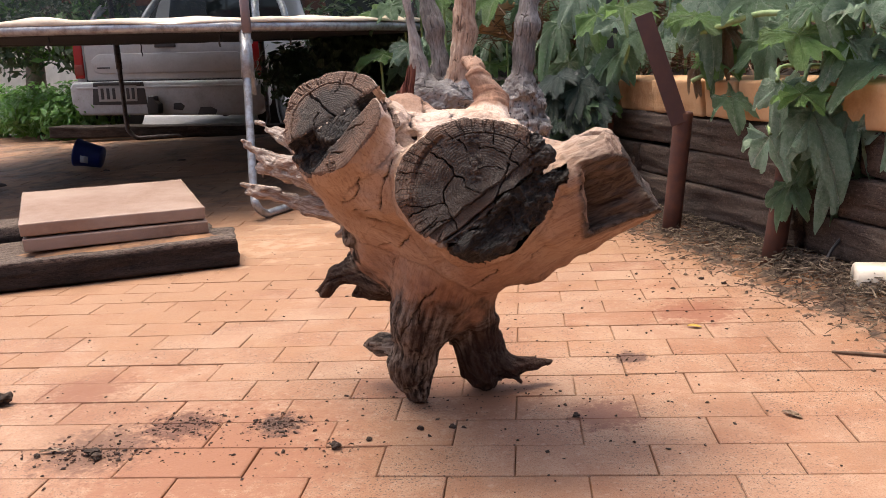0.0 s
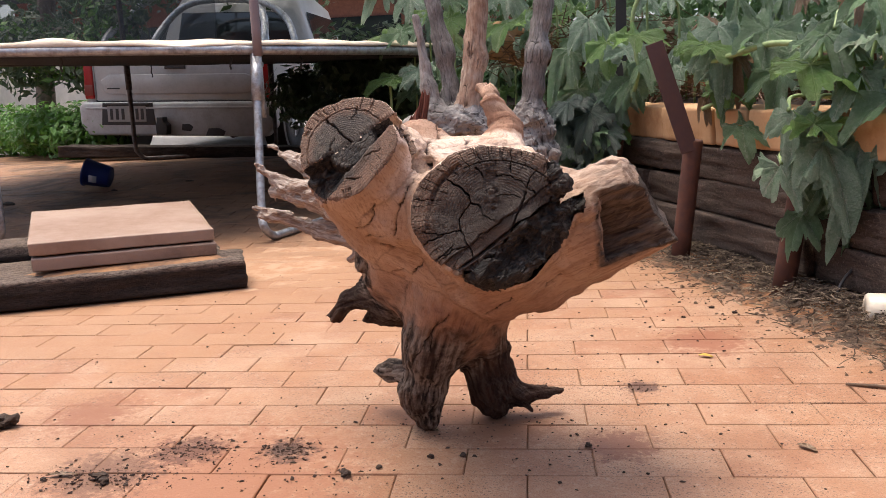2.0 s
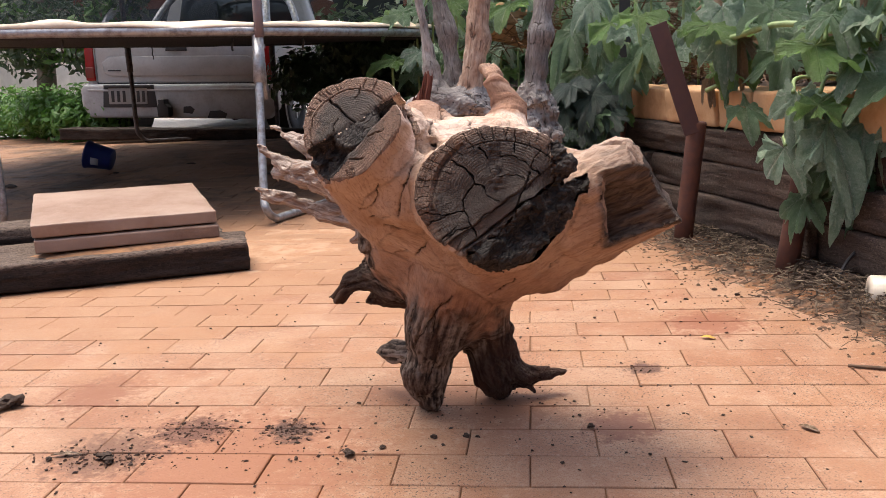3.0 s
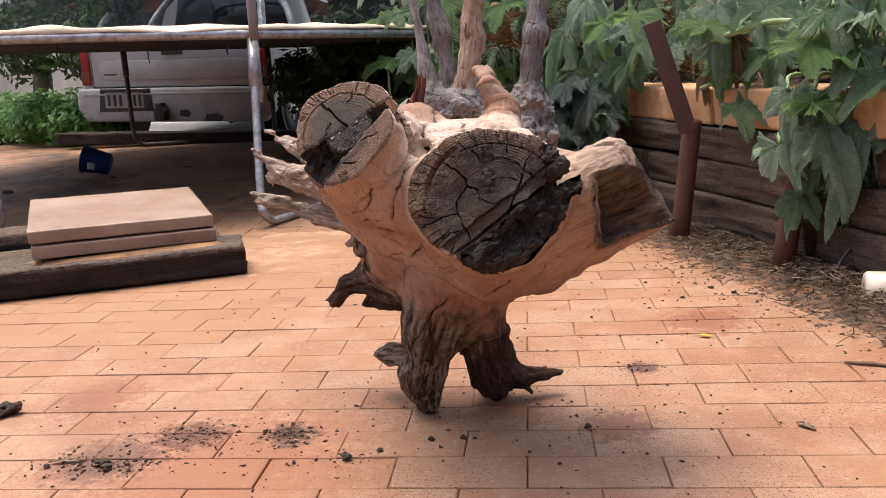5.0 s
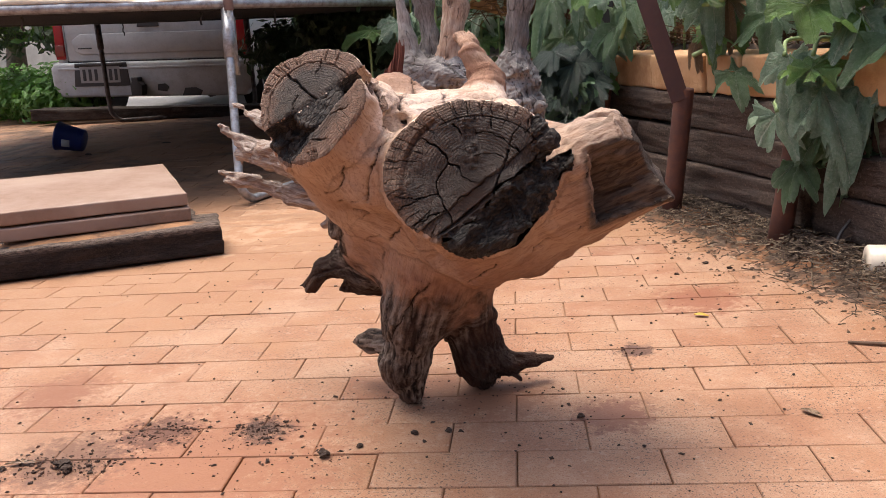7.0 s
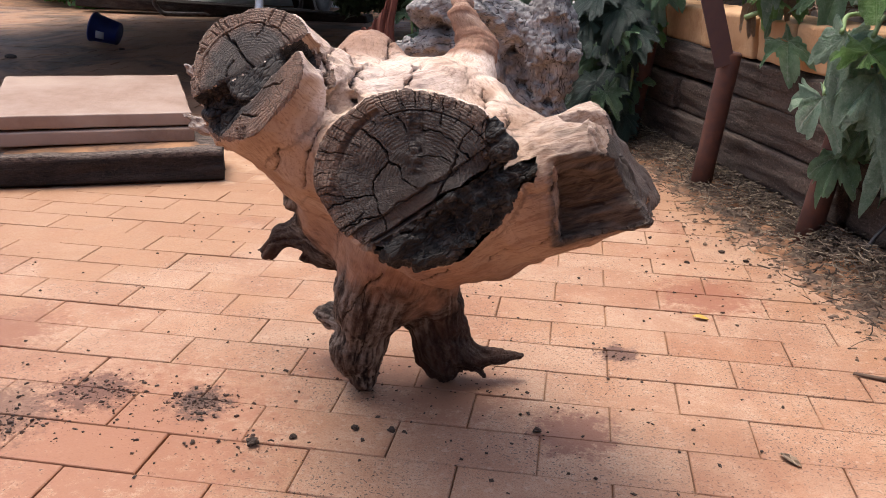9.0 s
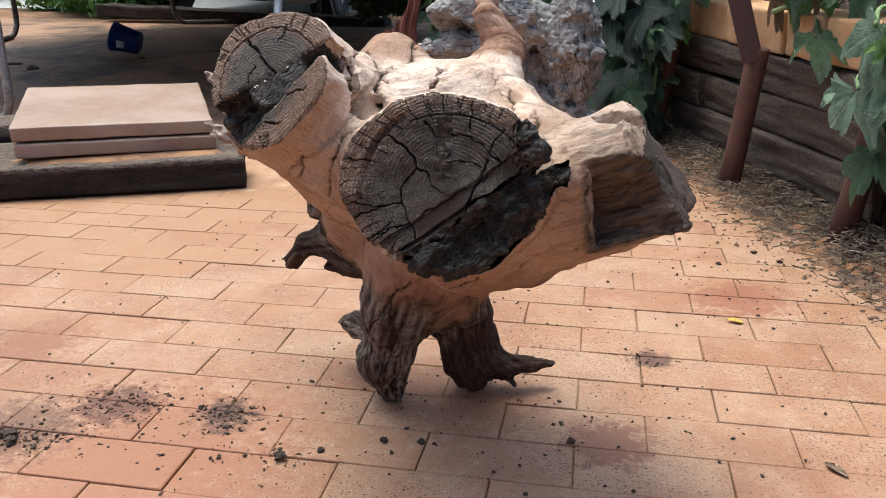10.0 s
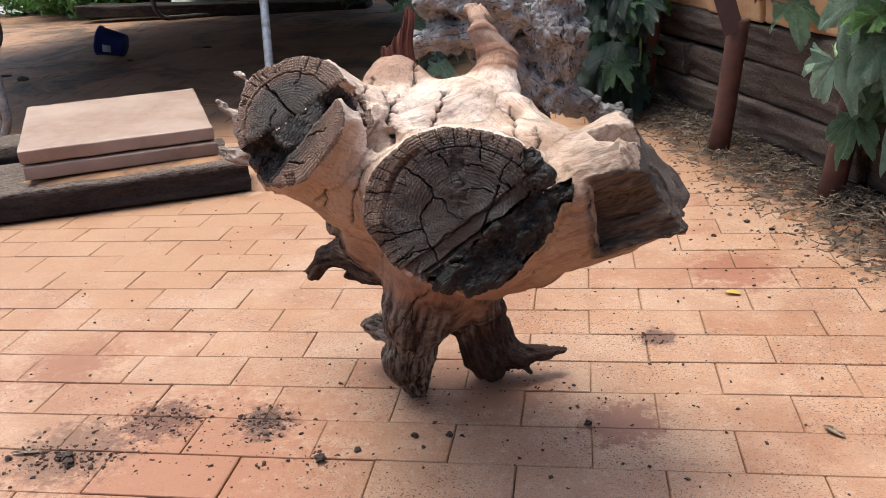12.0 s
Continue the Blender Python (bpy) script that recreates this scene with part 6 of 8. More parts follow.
# ---- trampoline ----
def build_trampoline():
    c = Vector((-2.24, 5.49, 0.0))
    rad = 1.86
    tilt = pose(0, 0, 0, 1.0, 1.7, 0)
    top = 0.952
    tramp = thing("trampoline", Matrix.Translation(c), "round garden trampoline with steel frame, black mat and torn cream cover", "trampoline")

    def rim(a, r=rad, dz=0.0):
        return tilt @ Vector((math.cos(a) * r, math.sin(a) * r, top + dz))

    ring = [rim(2 * math.pi * i / 96) for i in range(97)]
    part("frame_rail", tube(ring, 0.0235, 12, caps=False), M_GALV, tramp, "galvanised tubular steel rail", True)
    bm = bmesh.new()
    prev = None
    rows = []
    for r in (0.02, 0.6, 1.1, 1.5, 1.72):
        rows.append([bm.verts.new(rim(2 * math.pi * i / 64, r, -0.012 - 0.03 * (1 - r / 1.72))) for i in range(64)])
    for a, b in zip(rows, rows[1:]):
        for i in range(64):
            bm.faces.new((a[i], a[(i + 1) % 64], b[(i + 1) % 64], b[i]))
    bm.faces.new(rows[0][::-1])
    mat = part("jumping_mat", bm, M_MAT, tramp, "black woven jumping mat", True)
    sol = mat.modifiers.new("thickness", "SOLIDIFY")
    sol.thickness = 0.006
    # dark skirt hanging just inside the rail
    bm = bmesh.new()
    rows = []
    for k, (r, dz) in enumerate(((1.845, -0.010), (1.838, -0.024), (1.80, -0.030), (1.74, -0.015))):
        rows.append([bm.verts.new(rim(2 * math.pi * i / 160, r, dz + 0.006 * noise.noise(Vector((i * 0.4, k, 0))))) for i in range(160)])
    for a, b in zip(rows, rows[1:]):
        for i in range(160):
            bm.faces.new((a[i], a[(i + 1) % 160], b[(i + 1) % 160], b[i]))
    sk = part("skirt", bm, M_MAT, tramp, "black edge webbing under the rail", True)
    sk.modifiers.new("thickness", "SOLIDIFY").thickness = 0.004
    # cream cover rumpled over the rail
    bm = bmesh.new()
    rows = []
    for k, (r, dz) in enumerate(((1.878, 0.020), (1.86, 0.036), (1.82, 0.043), (1.74, 0.040), (1.62, 0.030), (1.58, 0.018))):
        rows.append([bm.verts.new(rim(2 * math.pi * i / 240, r + 0.012 * noise.noise(Vector((i * 0.21, k * 0.4, 2))), dz + (0.012 + 0.016 * (k > 1)) * noise.noise(Vector((i * 0.17, k * 0.5, 7))) + 0.012 * max(0, math.sin(2 * math.pi * i / 240 + 1.2)))) for i in range(240)])
    for a, b in zip(rows, rows[1:]):
        for i in range(240):
            bm.faces.new((a[i], a[(i + 1) % 240], b[(i + 1) % 240], b[i]))
    cv = part("cover", bm, M_COVER, tramp, "cream weathered canvas edge cover", True)
    cv.modifiers.new("thickness", "SOLIDIFY").thickness = 0.005
    # U-shaped legs
    for a0, a1, mt in ((-54.0, -12, M_GALV), (86, 124, M_DARKTUBE), (163, 203, M_DARKTUBE), (-92.7, -136, M_GALV)):
        pts = []
        t0, t1 = rim(radians(a0)), rim(radians(a1))
        f0, f1 = Vector((t0.x, t0.y, 0)), Vector((t1.x, t1.y, 0))
        if a0 == -54.0:  # this foot is splayed towards the paving
            f0 = Vector((1.185, -1.84, 0))
        for f in (f0, f1):
            f.z = ground_z(f.x + c.x, f.y + c.y) + 0.021
        mid = (f1 - f0).normalized()
        pts += [t0, t0.lerp(f0, 0.4), t0.lerp(f0, 0.84), f0 + Vector((0, 0, 0.06)) + mid * 0.015, f0 + mid * 0.07 + Vector((0, 0, 0.006)), f0 + mid * 0.16, f0.lerp(f1, 0.5), f1 - mid * 0.16, f1 - mid * 0.07 + Vector((0, 0, 0.006)), f1 + Vector((0, 0, 0.06)) - mid * 0.015, t1.lerp(f1, 0.84), t1.lerp(f1, 0.4), t1]
        leg = part("leg", tube(curve_points(pts, 5), 0.019, 12), mt, tramp, "bent steel tube leg", True)
        for t, f in ((t0, f0), (t1, f1)):
            part("leg_sleeve", tube([t.lerp(f, 0.03), t.lerp(f, 0.28)], 0.0255, 14), mt, leg, smooth=True)
    # poles of the safety net, clamped beside the legs
    for a in (-54.0, -136, -12, 124, 34, 163):
        t = rim(radians(a), rad + 0.035)
        pole = part("net_pole", tube([t + Vector((0, 0, -0.03)), t + Vector((0, 0, 0.1)), t + Vector((0.0, 0, 0.9)), t + Vector((0, 0, 1.7))], [0.022, 0.022, 0.024, 0.024], 12), M_POLE if a == -54.0 else M_DARKTUBE, tramp, "upright pole of the safety net", True)
        part("pole_sleeve", tube([t + Vector((0, 0, -0.32)), t + Vector((0, 0, -0.02))], 0.017, 12), M_GALV, pole, "", True)
        for dz in (-0.07, -0.27):
            b = box((0.045, 0.045, 0.022), t + Vector((-0.012 * math.cos(radians(a)), -0.012 * math.sin(radians(a)), dz)), 0.006)
            part("clamp", b, M_GALV, pole)
    # springs and straps hanging under the rail
    rng = random.Random(5)
    for a in (-82, -57, -45, 118, 138):
        t = rim(radians(a), rad - 0.10, -0.03)
        pts = [t + Vector((0.005 * math.sin(k * 2.1 + a), 0.005 * math.cos(k * 1.7), -0.02 * k)) for k in range(4 if a < 0 else 6)]
        part("strap", tube(curve_points(pts, 3), 0.005, 6), M_PLASTIC, tramp)
    # black net bundled along the far left of the rail
    bm = bmesh.new()
    rows = []
    for k in range(9):
        rows.append([bm.verts.new(rim(radians(100 + i * 1.2), rad - 0.02 + 0.04 * noise.noise(Vector((i * 0.3, k * 0.6, 1))), 0.06 + k * 0.09 + 0.05 * noise.noise(Vector((i * 0.12, k * 0.3, 4))))) for i in range(90)])
    for a, b in zip(rows, rows[1:]):
        for i in range(89):
            bm.faces.new((a[i], a[i + 1], b[i + 1], b[i]))
    net = part("safety_net", bm, M_NET, tramp, "sagging black mesh safety net", True)


k_ = Nodes("black_net")
_n = k_.node("ShaderNodeBsdfTransparent")
_m = k_.node("ShaderNodeMixShader")
_m.inputs[0].default_value = 0.6
k_.link(_n.outputs[0], _m.inputs[1])
k_.link(k_.b.outputs[0], _m.inputs[2])
k_.link(_m.outputs[0], k_.t.nodes["Material Output"].inputs[0])
M_NET = k_.done((0.045, 0.048, 0.052), 0.8)


# ---- the pale utility car ----
def build_car():
    org = Vector((-3.06, 7.52, ground_z(0, 8.0) - 0.005))
    car = thing("car", Matrix.Translation(org) @ pose(0, 0, 0, 0, 2.0, 0), "pale silver dusty utility car parked with its tailgate towards the yard", "car")
    W = 0.90

    def panel(name, pts, depth, y0, mt, label="", parent=car, bev=0.012):
        bm = bmesh.new()
        f = bm.faces.new([bm.verts.new((x, y0, z)) for x, z in pts])
        r = bmesh.ops.extrude_face_region(bm, geom=[f])
        bmesh.ops.translate(bm, vec=(0, -depth, 0), verts=[g for g in r["geom"] if isinstance(g, bmesh.types.BMVert)])
        bmesh.ops.recalc_face_normals(bm, faces=bm.faces)
        bmesh.ops.bevel(bm, geom=bm.edges[:], offset=bev, segments=3, affect="EDGES", profile=0.6)
        return part(name, bm, mt, parent, label, True)

    def loft(secs):
        """secs: rows of y, half width, underside, waist and top."""
        bm = bmesh.new()
        rings = []
        for y, hw, z0, zb, z1, top in secs:
            prof = [(0.0, z0), (0.70, z0), (0.93, z0 + 0.03), (0.985, z0 + 0.12), (1.0, z0 + 0.28), (1.0, zb - 0.10), (0.985, zb - 0.02), (0.96, zb), (top + 0.12, zb + (z1 - zb) * 0.5), (top + 0.02, z1 - 0.05), (top - 0.10, z1), (0.0, z1 + 0.012)]
            full = [(x * hw, z) for x, z in prof] + [(-x * hw, z) for x, z in prof[-2:0:-1]]
            rings.append([bm.verts.new((x, y, z)) for x, z in full])
        n = len(rings[0])
        for a, b in zip(rings, rings[1:]):
            for j in range(n):
                bm.faces.new((a[j], a[(j + 1) % n], b[(j + 1) % n], b[j]))
        bm.faces.new(rings[0][::-1])
        bm.faces.new(rings[-1])
        return bm

    # tray: two sides, floor and front board
    for sx in (-1, 1):
        bm = bmesh.new()
        prof = [(0.80, 0.26), (0.875, 0.28), (0.895, 0.40), (0.90, 0.62), (0.885, 0.88), (0.875, 0.93), (0.83, 0.95), (0.79, 0.93), (0.79, 0.50)]
        rings = []
        for y, k in ((0.0, 0.97), (0.06, 0.99), (0.5, 1.0), (1.1, 1.0), (1.60, 1.0)):
            rings.append([bm.verts.new((sx * x * (k if x > 0.8 else 1), y, z)) for x, z in prof])
        for p, q in zip(rings, rings[1:]):
            for i in range(len(prof)):
                bm.faces.new((p[i], p[(i + 1) % len(prof)], q[(i + 1) % len(prof)], q[i]))
        bm.faces.new(rings[0])
        bm.faces.new(rings[-1][::-1])
        part("tray_side", bm, M_WHITE, car, "", True)
        # plastic lip along the tray
        part("tray_rail", box((0.07, 1.56, 0.025), (sx * 0.835, 0.80, 0.957), 0.008), M_PLASTIC, car)
    part("tray_floor", box((1.60, 1.58, 0.05), (0, 0.80, 0.50), 0.005), M_PLASTIC, car)
    part("tray_front", box((1.60, 0.04, 0.45), (0, 1.58, 0.72), 0.01), M_WHITE, car)
    cab = part("cab", loft(((1.64, 0.885, 0.27, 0.97, 1.50, 0.74), (1.9, 0.90, 0.26, 0.98, 1.66, 0.72), (2.6, 0.90, 0.26, 0.98, 1.70, 0.72), (3.3, 0.90, 0.26, 0.97, 1.62, 0.72), (3.95, 0.89, 0.26, 0.97, 1.06, 0.80), (4.7, 0.84, 0.28, 0.86, 0.93, 0.80), (4.95, 0.76, 0.32, 0.70, 0.76, 0.80))), M_WHITE, car, "pale painted cab", True)
    panel("rear_window", [(-0.66, 1.06), (0.66, 1.06), (0.58, 1.44), (-0.58, 1.44)], 0.02, 1.655, M_GLASS, "dark tinted rear cab window", cab)
    gate = panel("tailgate", [(-0.775, 0.515), (0.775, 0.515), (0.785, 0.86), (0.77, 0.95), (-0.77, 0.95), (-0.785, 0.86)], 0.05, 0.045, M_WHITE, "pale tailgate with a pressed recess", car, 0.014)
    panel("tailgate_recess", [(-0.70, 0.60), (-0.64, 0.575), (0.66, 0.575), (0.72, 0.60), (0.72, 0.73), (0.66, 0.755), (-0.64, 0.755), (-0.72, 0.70)], 0.012, -0.002, M_WHITE, "", gate, 0.009)
    panel("badge", [(-0.665, 0.622), (-0.54, 0.622), (-0.54, 0.634), (-0.665, 0.634)], 0.004, -0.013, M_PLASTIC, "", gate, 0.001)
    panel("handle", [(-0.10, 0.80), (0.10, 0.80), (0.09, 0.86), (-0.09, 0.86)], 0.02, -0.003, M_PLASTIC, "black tailgate handle", gate, 0.006)
    bump = panel("rear_bumper", [(-0.93, 0.30), (-0.86, 0.20), (0.84, 0.185), (0.93, 0.28), (0.935, 0.46), (0.90, 0.505), (-0.90, 0.505), (-0.935, 0.46)], 0.16, 0.11, M_BUMPER, "dusty pale rear bumper", car, 0.028)
    panel("step_pad", [(-0.86, 0.44), (0.86, 0.44), (0.86, 0.46), (-0.86, 0.46)], 0.012, -0.046, M_BUMPER, "", bump, 0.004)
    rec = panel("plate_recess", [(-0.72, 0.295), (-0.20, 0.295), (-0.22, 0.50), (-0.70, 0.50)], 0.010, -0.047, M_PLASTIC, "", bump, 0.003)
    plate = panel("number_plate", [(-0.655, 0.325), (-0.285, 0.325), (-0.285, 0.470), (-0.655, 0.470)], 0.006, -0.056, M_PLATE, "pale number plate with dark bars", bump, 0.002)
    for x in (-0.615, -0.56, -0.505, -0.425, -0.37, -0.32):
        panel("plate_bar", [(x - 0.014, 0.345), (x + 0.014, 0.345), (x + 0.014, 0.445), (x - 0.014, 0.445)], 0.002, -0.063, M_PLASTIC, "", plate, 0.0005)
    panel("plate_frame", [(-0.69, 0.475), (-0.25, 0.475), (-0.25, 0.495), (-0.69, 0.495)], 0.02, -0.055, M_PLASTIC, "", bump, 0.003)
    panel("tow_bar", [(-0.16, 0.21), (-0.06, 0.21), (-0.055, 0.30), (-0.09, 0.33), (-0.09, 0.37), (-0.15, 0.37), (-0.15, 0.33), (-0.165, 0.30)], 0.10, -0.045, M_PLASTIC, "black tow bar tongue", bump, 0.008)
    panel("bumper_hole", [(0.045, 0.245), (0.13, 0.235), (0.155, 0.275), (0.12, 0.305), (0.05, 0.30)], 0.004, -0.049, M_PLASTIC, "dark scuffed hole in the bumper", bump, 0.001)
    panel("bumper_hole", [(0.27, 0.195), (0.44, 0.192), (0.46, 0.235), (0.40, 0.265), (0.30, 0.262)], 0.004, -0.049, M_PLASTIC, "dark scuffed hole in the bumper", bump, 0.001)
    for sx in (-1, 1):
        lamp = panel("tail_light", [(sx * 0.795, 0.535), (sx * 0.885, 0.535), (sx * 0.88, 0.92), (sx * 0.80, 0.935)][::sx], 0.045, 0.03, M_LAMP, "tall red tail light")
        panel("indicator_lens", [(sx * 0.80, 0.565), (sx * 0.882, 0.565), (sx * 0.881, 0.66), (sx * 0.80, 0.66)][::sx], 0.006, -0.016, M_AMBER, "", lamp, 0.003)
        part("side_window", box((0.012, 1.25, 0.36), (sx * 0.775, 2.6, 1.28), 0.005, rot=pose(0, 0, 0, 0, -sx * 14, 0)), M_GLASS, cab)
        # sports bar hoops over the tray
        for y0, y1 in ((0.18, 0.62), (1.25, 1.45)):
            pts = [(sx * 0.80, y0, 0.96), (sx * 0.76, y0 + 0.3 * (y1 - y0), 1.14), (sx * 0.66, y1 - 0.1 * (y1 - y0), 1.33), (sx * 0.50, y1, 1.47), (sx * 0.30, y1, 1.54), (0, y1, 1.555)]
            part("sports_bar", tube(curve_points(pts, 6), 0.036, 14), M_ALLOY, car, "dull silver sports bar tube", True)
        for wy in (0.66, 3.85):
            arch = disc(0.385, 0.20, 40, m=Matrix.Translation((sx * (W - 0.092), wy, 0.36)) @ pose(0, 0, 0, 0, 90, 0))
            part("wheel_arch", arch, M_PLASTIC, car)
            wheel = new("wheel")
            wheel.parent = car
            wheel.matrix_basis = Matrix.Translation((sx * (W - 0.085), wy, 0.335)) @ pose(0, 0, 0, 0, 90, 0)
            bm = bmesh.new()
            prof = [(0.20, -0.10), (0.305, -0.105), (0.328, -0.085), (0.335, 0.0), (0.328, 0.085), (0.305, 0.105), (0.20, 0.10)]
            rr = [[bm.verts.new((r * math.cos(2 * math.pi * i / 40), r * math.sin(2 * math.pi * i / 40), z)) for r, z in prof] for i in range(40)]
            for i in range(40):
                p, q = rr[i], rr[(i + 1) % 40]
                for j in range(len(prof)):
                    bm.faces.new((p[j], p[(j + 1) % len(prof)], q[(j + 1) % len(prof)], q[j]))
            part("tyre", bm, M_RUBBER, wheel, "", True)
            bm = disc(0.208, 0.05, 32)
            for i in range(6):
                t = 2 * math.pi * i / 6
                box((0.15, 0.05, 0.04), (0.105 * math.cos(t), 0.105 * math.sin(t), sx * 0.085), 0.008, 2, bm, pose(0, 0, 0, 0, 0, math.degrees(t)))
            part("rim", bm, M_ALLOY, wheel, "spoked alloy rim")
    part("mud_flap", box((0.26, 0.012, 0.22), (-0.72, 0.36, 0.21), 0.004), M_PLASTIC, car)
    part("exhaust_pipe", tube([(0.50, 0.02, 0.20), (0.50, 0.6, 0.22)], 0.03, 14), M_DARKTUBE, car, "", True)
    part("rear_axle", tube([(-0.7, 0.66, 0.31), (0.7, 0.66, 0.31)], 0.05, 12), M_PLASTIC, car, "", True)


def build_bucket():
    org = Vector((-2.77, 5.43, ground_z(0, 5.43)))
    m = Matrix.Translation(org + Vector((0, 0, 0.094))) @ pose(0, 0, 0, 0, -74, 10) @ Matrix.Scale(0.78, 4)
    b = thing("bucket", m, "dark blue plastic bucket lying on its side on the paving", "bucket")
    bm = bmesh.new()
    prof = [(0.0, -0.11), (0.085, -0.11), (0.092, -0.105), (0.116, 0.095), (0.124, 0.095), (0.125, 0.112), (0.117, 0.112), (0.112, 0.10), (0.089, -0.10), (0.0, -0.102)]
    rings = []
    for i in range(40):
        a = 2 * math.pi * i / 40
        rings.append([bm.verts.new((max(r, 0.0005) * math.cos(a), max(r, 0.0005) * math.sin(a), z)) for r, z in prof])
    for i in range(40):
        a, c = rings[i], rings[(i + 1) % 40]
        for j in range(len(prof) - 1):
            bm.faces.new((a[j], c[j], c[j + 1], a[j + 1]))
    part("shell", bm, M_BLUE, b, "", True)
    bm = bmesh.new()
    vs = []
    for i in range(7):
        a = radians(232 + 6 * i)
        vs.append([bm.verts.new((r * math.cos(a), r * math.sin(a), z)) for r, z in ((0.1040, -0.02), (0.1118, 0.045))])
    for i in range(6):
        bm.faces.new((vs[i][0], vs[i + 1][0], vs[i + 1][1], vs[i][1]))
    lb = part("paper_label", bm, M_TAG, b, "small square grey label", True)
    lb.modifiers.new("thickness", "SOLIDIFY").thickness = 0.001
    pts = [(0.124 * math.cos(radians(a)), 0.124 * math.sin(radians(a)), 0.10 + 0.075 * math.sin(radians(a))) for a in range(0, 181, 12)]
    part("bail_handle", tube(pts, 0.0028, 8), M_DARKTUBE, b, "", True)


def build_pipes():
    p = Vector((1.052, 2.20, 0.050))
    d = Vector((0.93, -0.16, 0.0)).normalized()
    pipe = thing("pvc_pipe", Matrix.Translation(p), "cream pvc drain pipe lying on the mulch by the wall", "pipe")
    bm = bmesh.new()
    q = d.to_track_quat("Z", "Y").to_matrix().to_4x4()
    prof = [(0.0006, -0.007), (0.030, -0.006), (0.041, -0.003), (0.0445, 0.002), (0.045, 0.80), (0.0006, 0.80)]
    rr = [[bm.verts.new(q @ Vector((r * math.cos(2 * math.pi * i / 32), r * math.sin(2 * math.pi * i / 32), z))) for r, z in prof] for i in range(32)]
    for i in range(32):
        a, c = rr[i], rr[(i + 1) % 32]
        for j in range(len(prof)):
            bm.faces.new((a[j], c[j], c[(j + 1) % len(prof)], a[(j + 1) % len(prof)]))
    part("pipe_wall", bm, M_PVC, pipe, "", True)
    e = Vector((1.13, 2.44, 0.14))
    elbow = thing("drain_outlet", Matrix.Translation(e), "dull grey plastic pipe end sticking out of the sleeper wall", "pipe")
    bm = bmesh.new()
    dd = Vector((-0.35, -0.45, -0.9)).normalized()
    q = dd.to_track_quat("Z", "Y").to_matrix().to_4x4()
    prof = [(0.024, 0.055), (0.031, 0.055), (0.031, 0.0), (0.027, -0.06), (0.020, -0.06)]
    rr = [[bm.verts.new(q @ Vector((r * math.cos(2 * math.pi * i / 24), r * math.sin(2 * math.pi * i / 24), z))) for r, z in prof] for i in range(24)]
    for i in range(24):
        a, c = rr[i], rr[(i + 1) % 24]
        for j in range(len(prof) - 1):
            bm.faces.new((a[j], c[j], c[j + 1], a[j + 1]))
    part("outlet", bm, M_PLASTIC2, elbow, "", True)
    cable = bm_object("cable", tube(curve_points([(1.13, 2.43, 0.13), (1.085, 2.40, 0.115), (1.045, 2.38, 0.07), (1.032, 2.36, 0.015), (1.05, 2.32, 0.012)], 6), 0.005, 8), M_CABLE, True)
    tagged(cable, "thin black cable hanging from the drain outlet", "cable")


M_PLASTIC2 = paint_mat("grey_plastic_pipe", (0.16, 0.155, 0.14), 0.6)


# ---- pumpkin leaves ----
def leaf_mesh(seed, material, depth=0.45, bend=0.8, fold=0.10, curl=0.10):
    """A broad five-lobed, toothed leaf of unit radius, stalk at the origin, lying along +y, drooping and ruffled at the rim."""
    rng = random.Random(seed)
    nr, na = 9, 150
    verts, faces = [(0, 0, 0)], []
    ph = rng.uniform(0, 6)
    span = math.pi * 0.93
    lobes = [(0.93 * k + rng.uniform(-0.07, 0.07), r * rng.uniform(0.88, 1.1)) for k, r in ((-3, 0.62), (-2, 0.80), (-1, 0.94), (0, 1.04), (1, 0.94), (2, 0.80), (3, 0.62))]
    tooth = [rng.uniform(0.4, 1.0) for _ in range(60)]
    side = rng.uniform(-0.25, 0.25)
    for k in range(1, nr + 1):
        f = k / nr
        for i in range(na):
            a = -span + 2 * span * i / (na - 1)
            edge, lob, off = 0.0, 0.0, 0.0
            for a0, r0 in lobes:
                w = min(1.0, abs(a - a0) / 0.52)
                e = r0 * (1 - depth * w ** 1.7)
                if e > edge:
                    edge, lob, off = e, 1 - w, a - a0
            u = (a + span) * 7.3
            saw = (u - math.floor(u)) if off < 0 else 1 - (u - math.floor(u))
            lobule = abs(math.sin(off * 8.5 + 0.6))
            ln = edge * (1 + (0.17 * (lobule - 0.6) + 0.085 * tooth[int(u) % 60] * (saw - 0.4)) * f ** 5)
            x, y = f * ln * math.sin(a), f * ln * math.cos(a)
            r = math.hypot(x, y)
            z = -0.42 * bend * r * r - 0.25 * bend * max(0.0, y) ** 2 + side * x * r
            z += fold * f * (1 - lob) * 0.7 - fold * 0.5 * lob * f * (1 - f) + 0.05 * f * abs(math.sin(off * 8.5))
            z += curl * f ** 2.5 * (0.55 * math.sin(a * 5 + ph) + 0.4 * math.sin(a * 11 + 2 * ph)) + 0.10 * curl * math.sin(x * 21 + ph) * math.sin(y * 19)
            verts.append((x, y, z))
    for i in range(na - 1):
        faces.append((0, 1 + i + 1, 1 + i))
        for k in range(nr - 1):
            a, b = 1 + k * na + i, 1 + (k + 1) * na + i
            faces.append((a, a + 1, b + 1, b))
    me = bpy.data.meshes.new("leaf")
    me.from_pydata(verts, [], faces)
    me.materials.append(material)
    me.polygons.foreach_set("use_smooth", [True] * len(me.polygons))
    return me


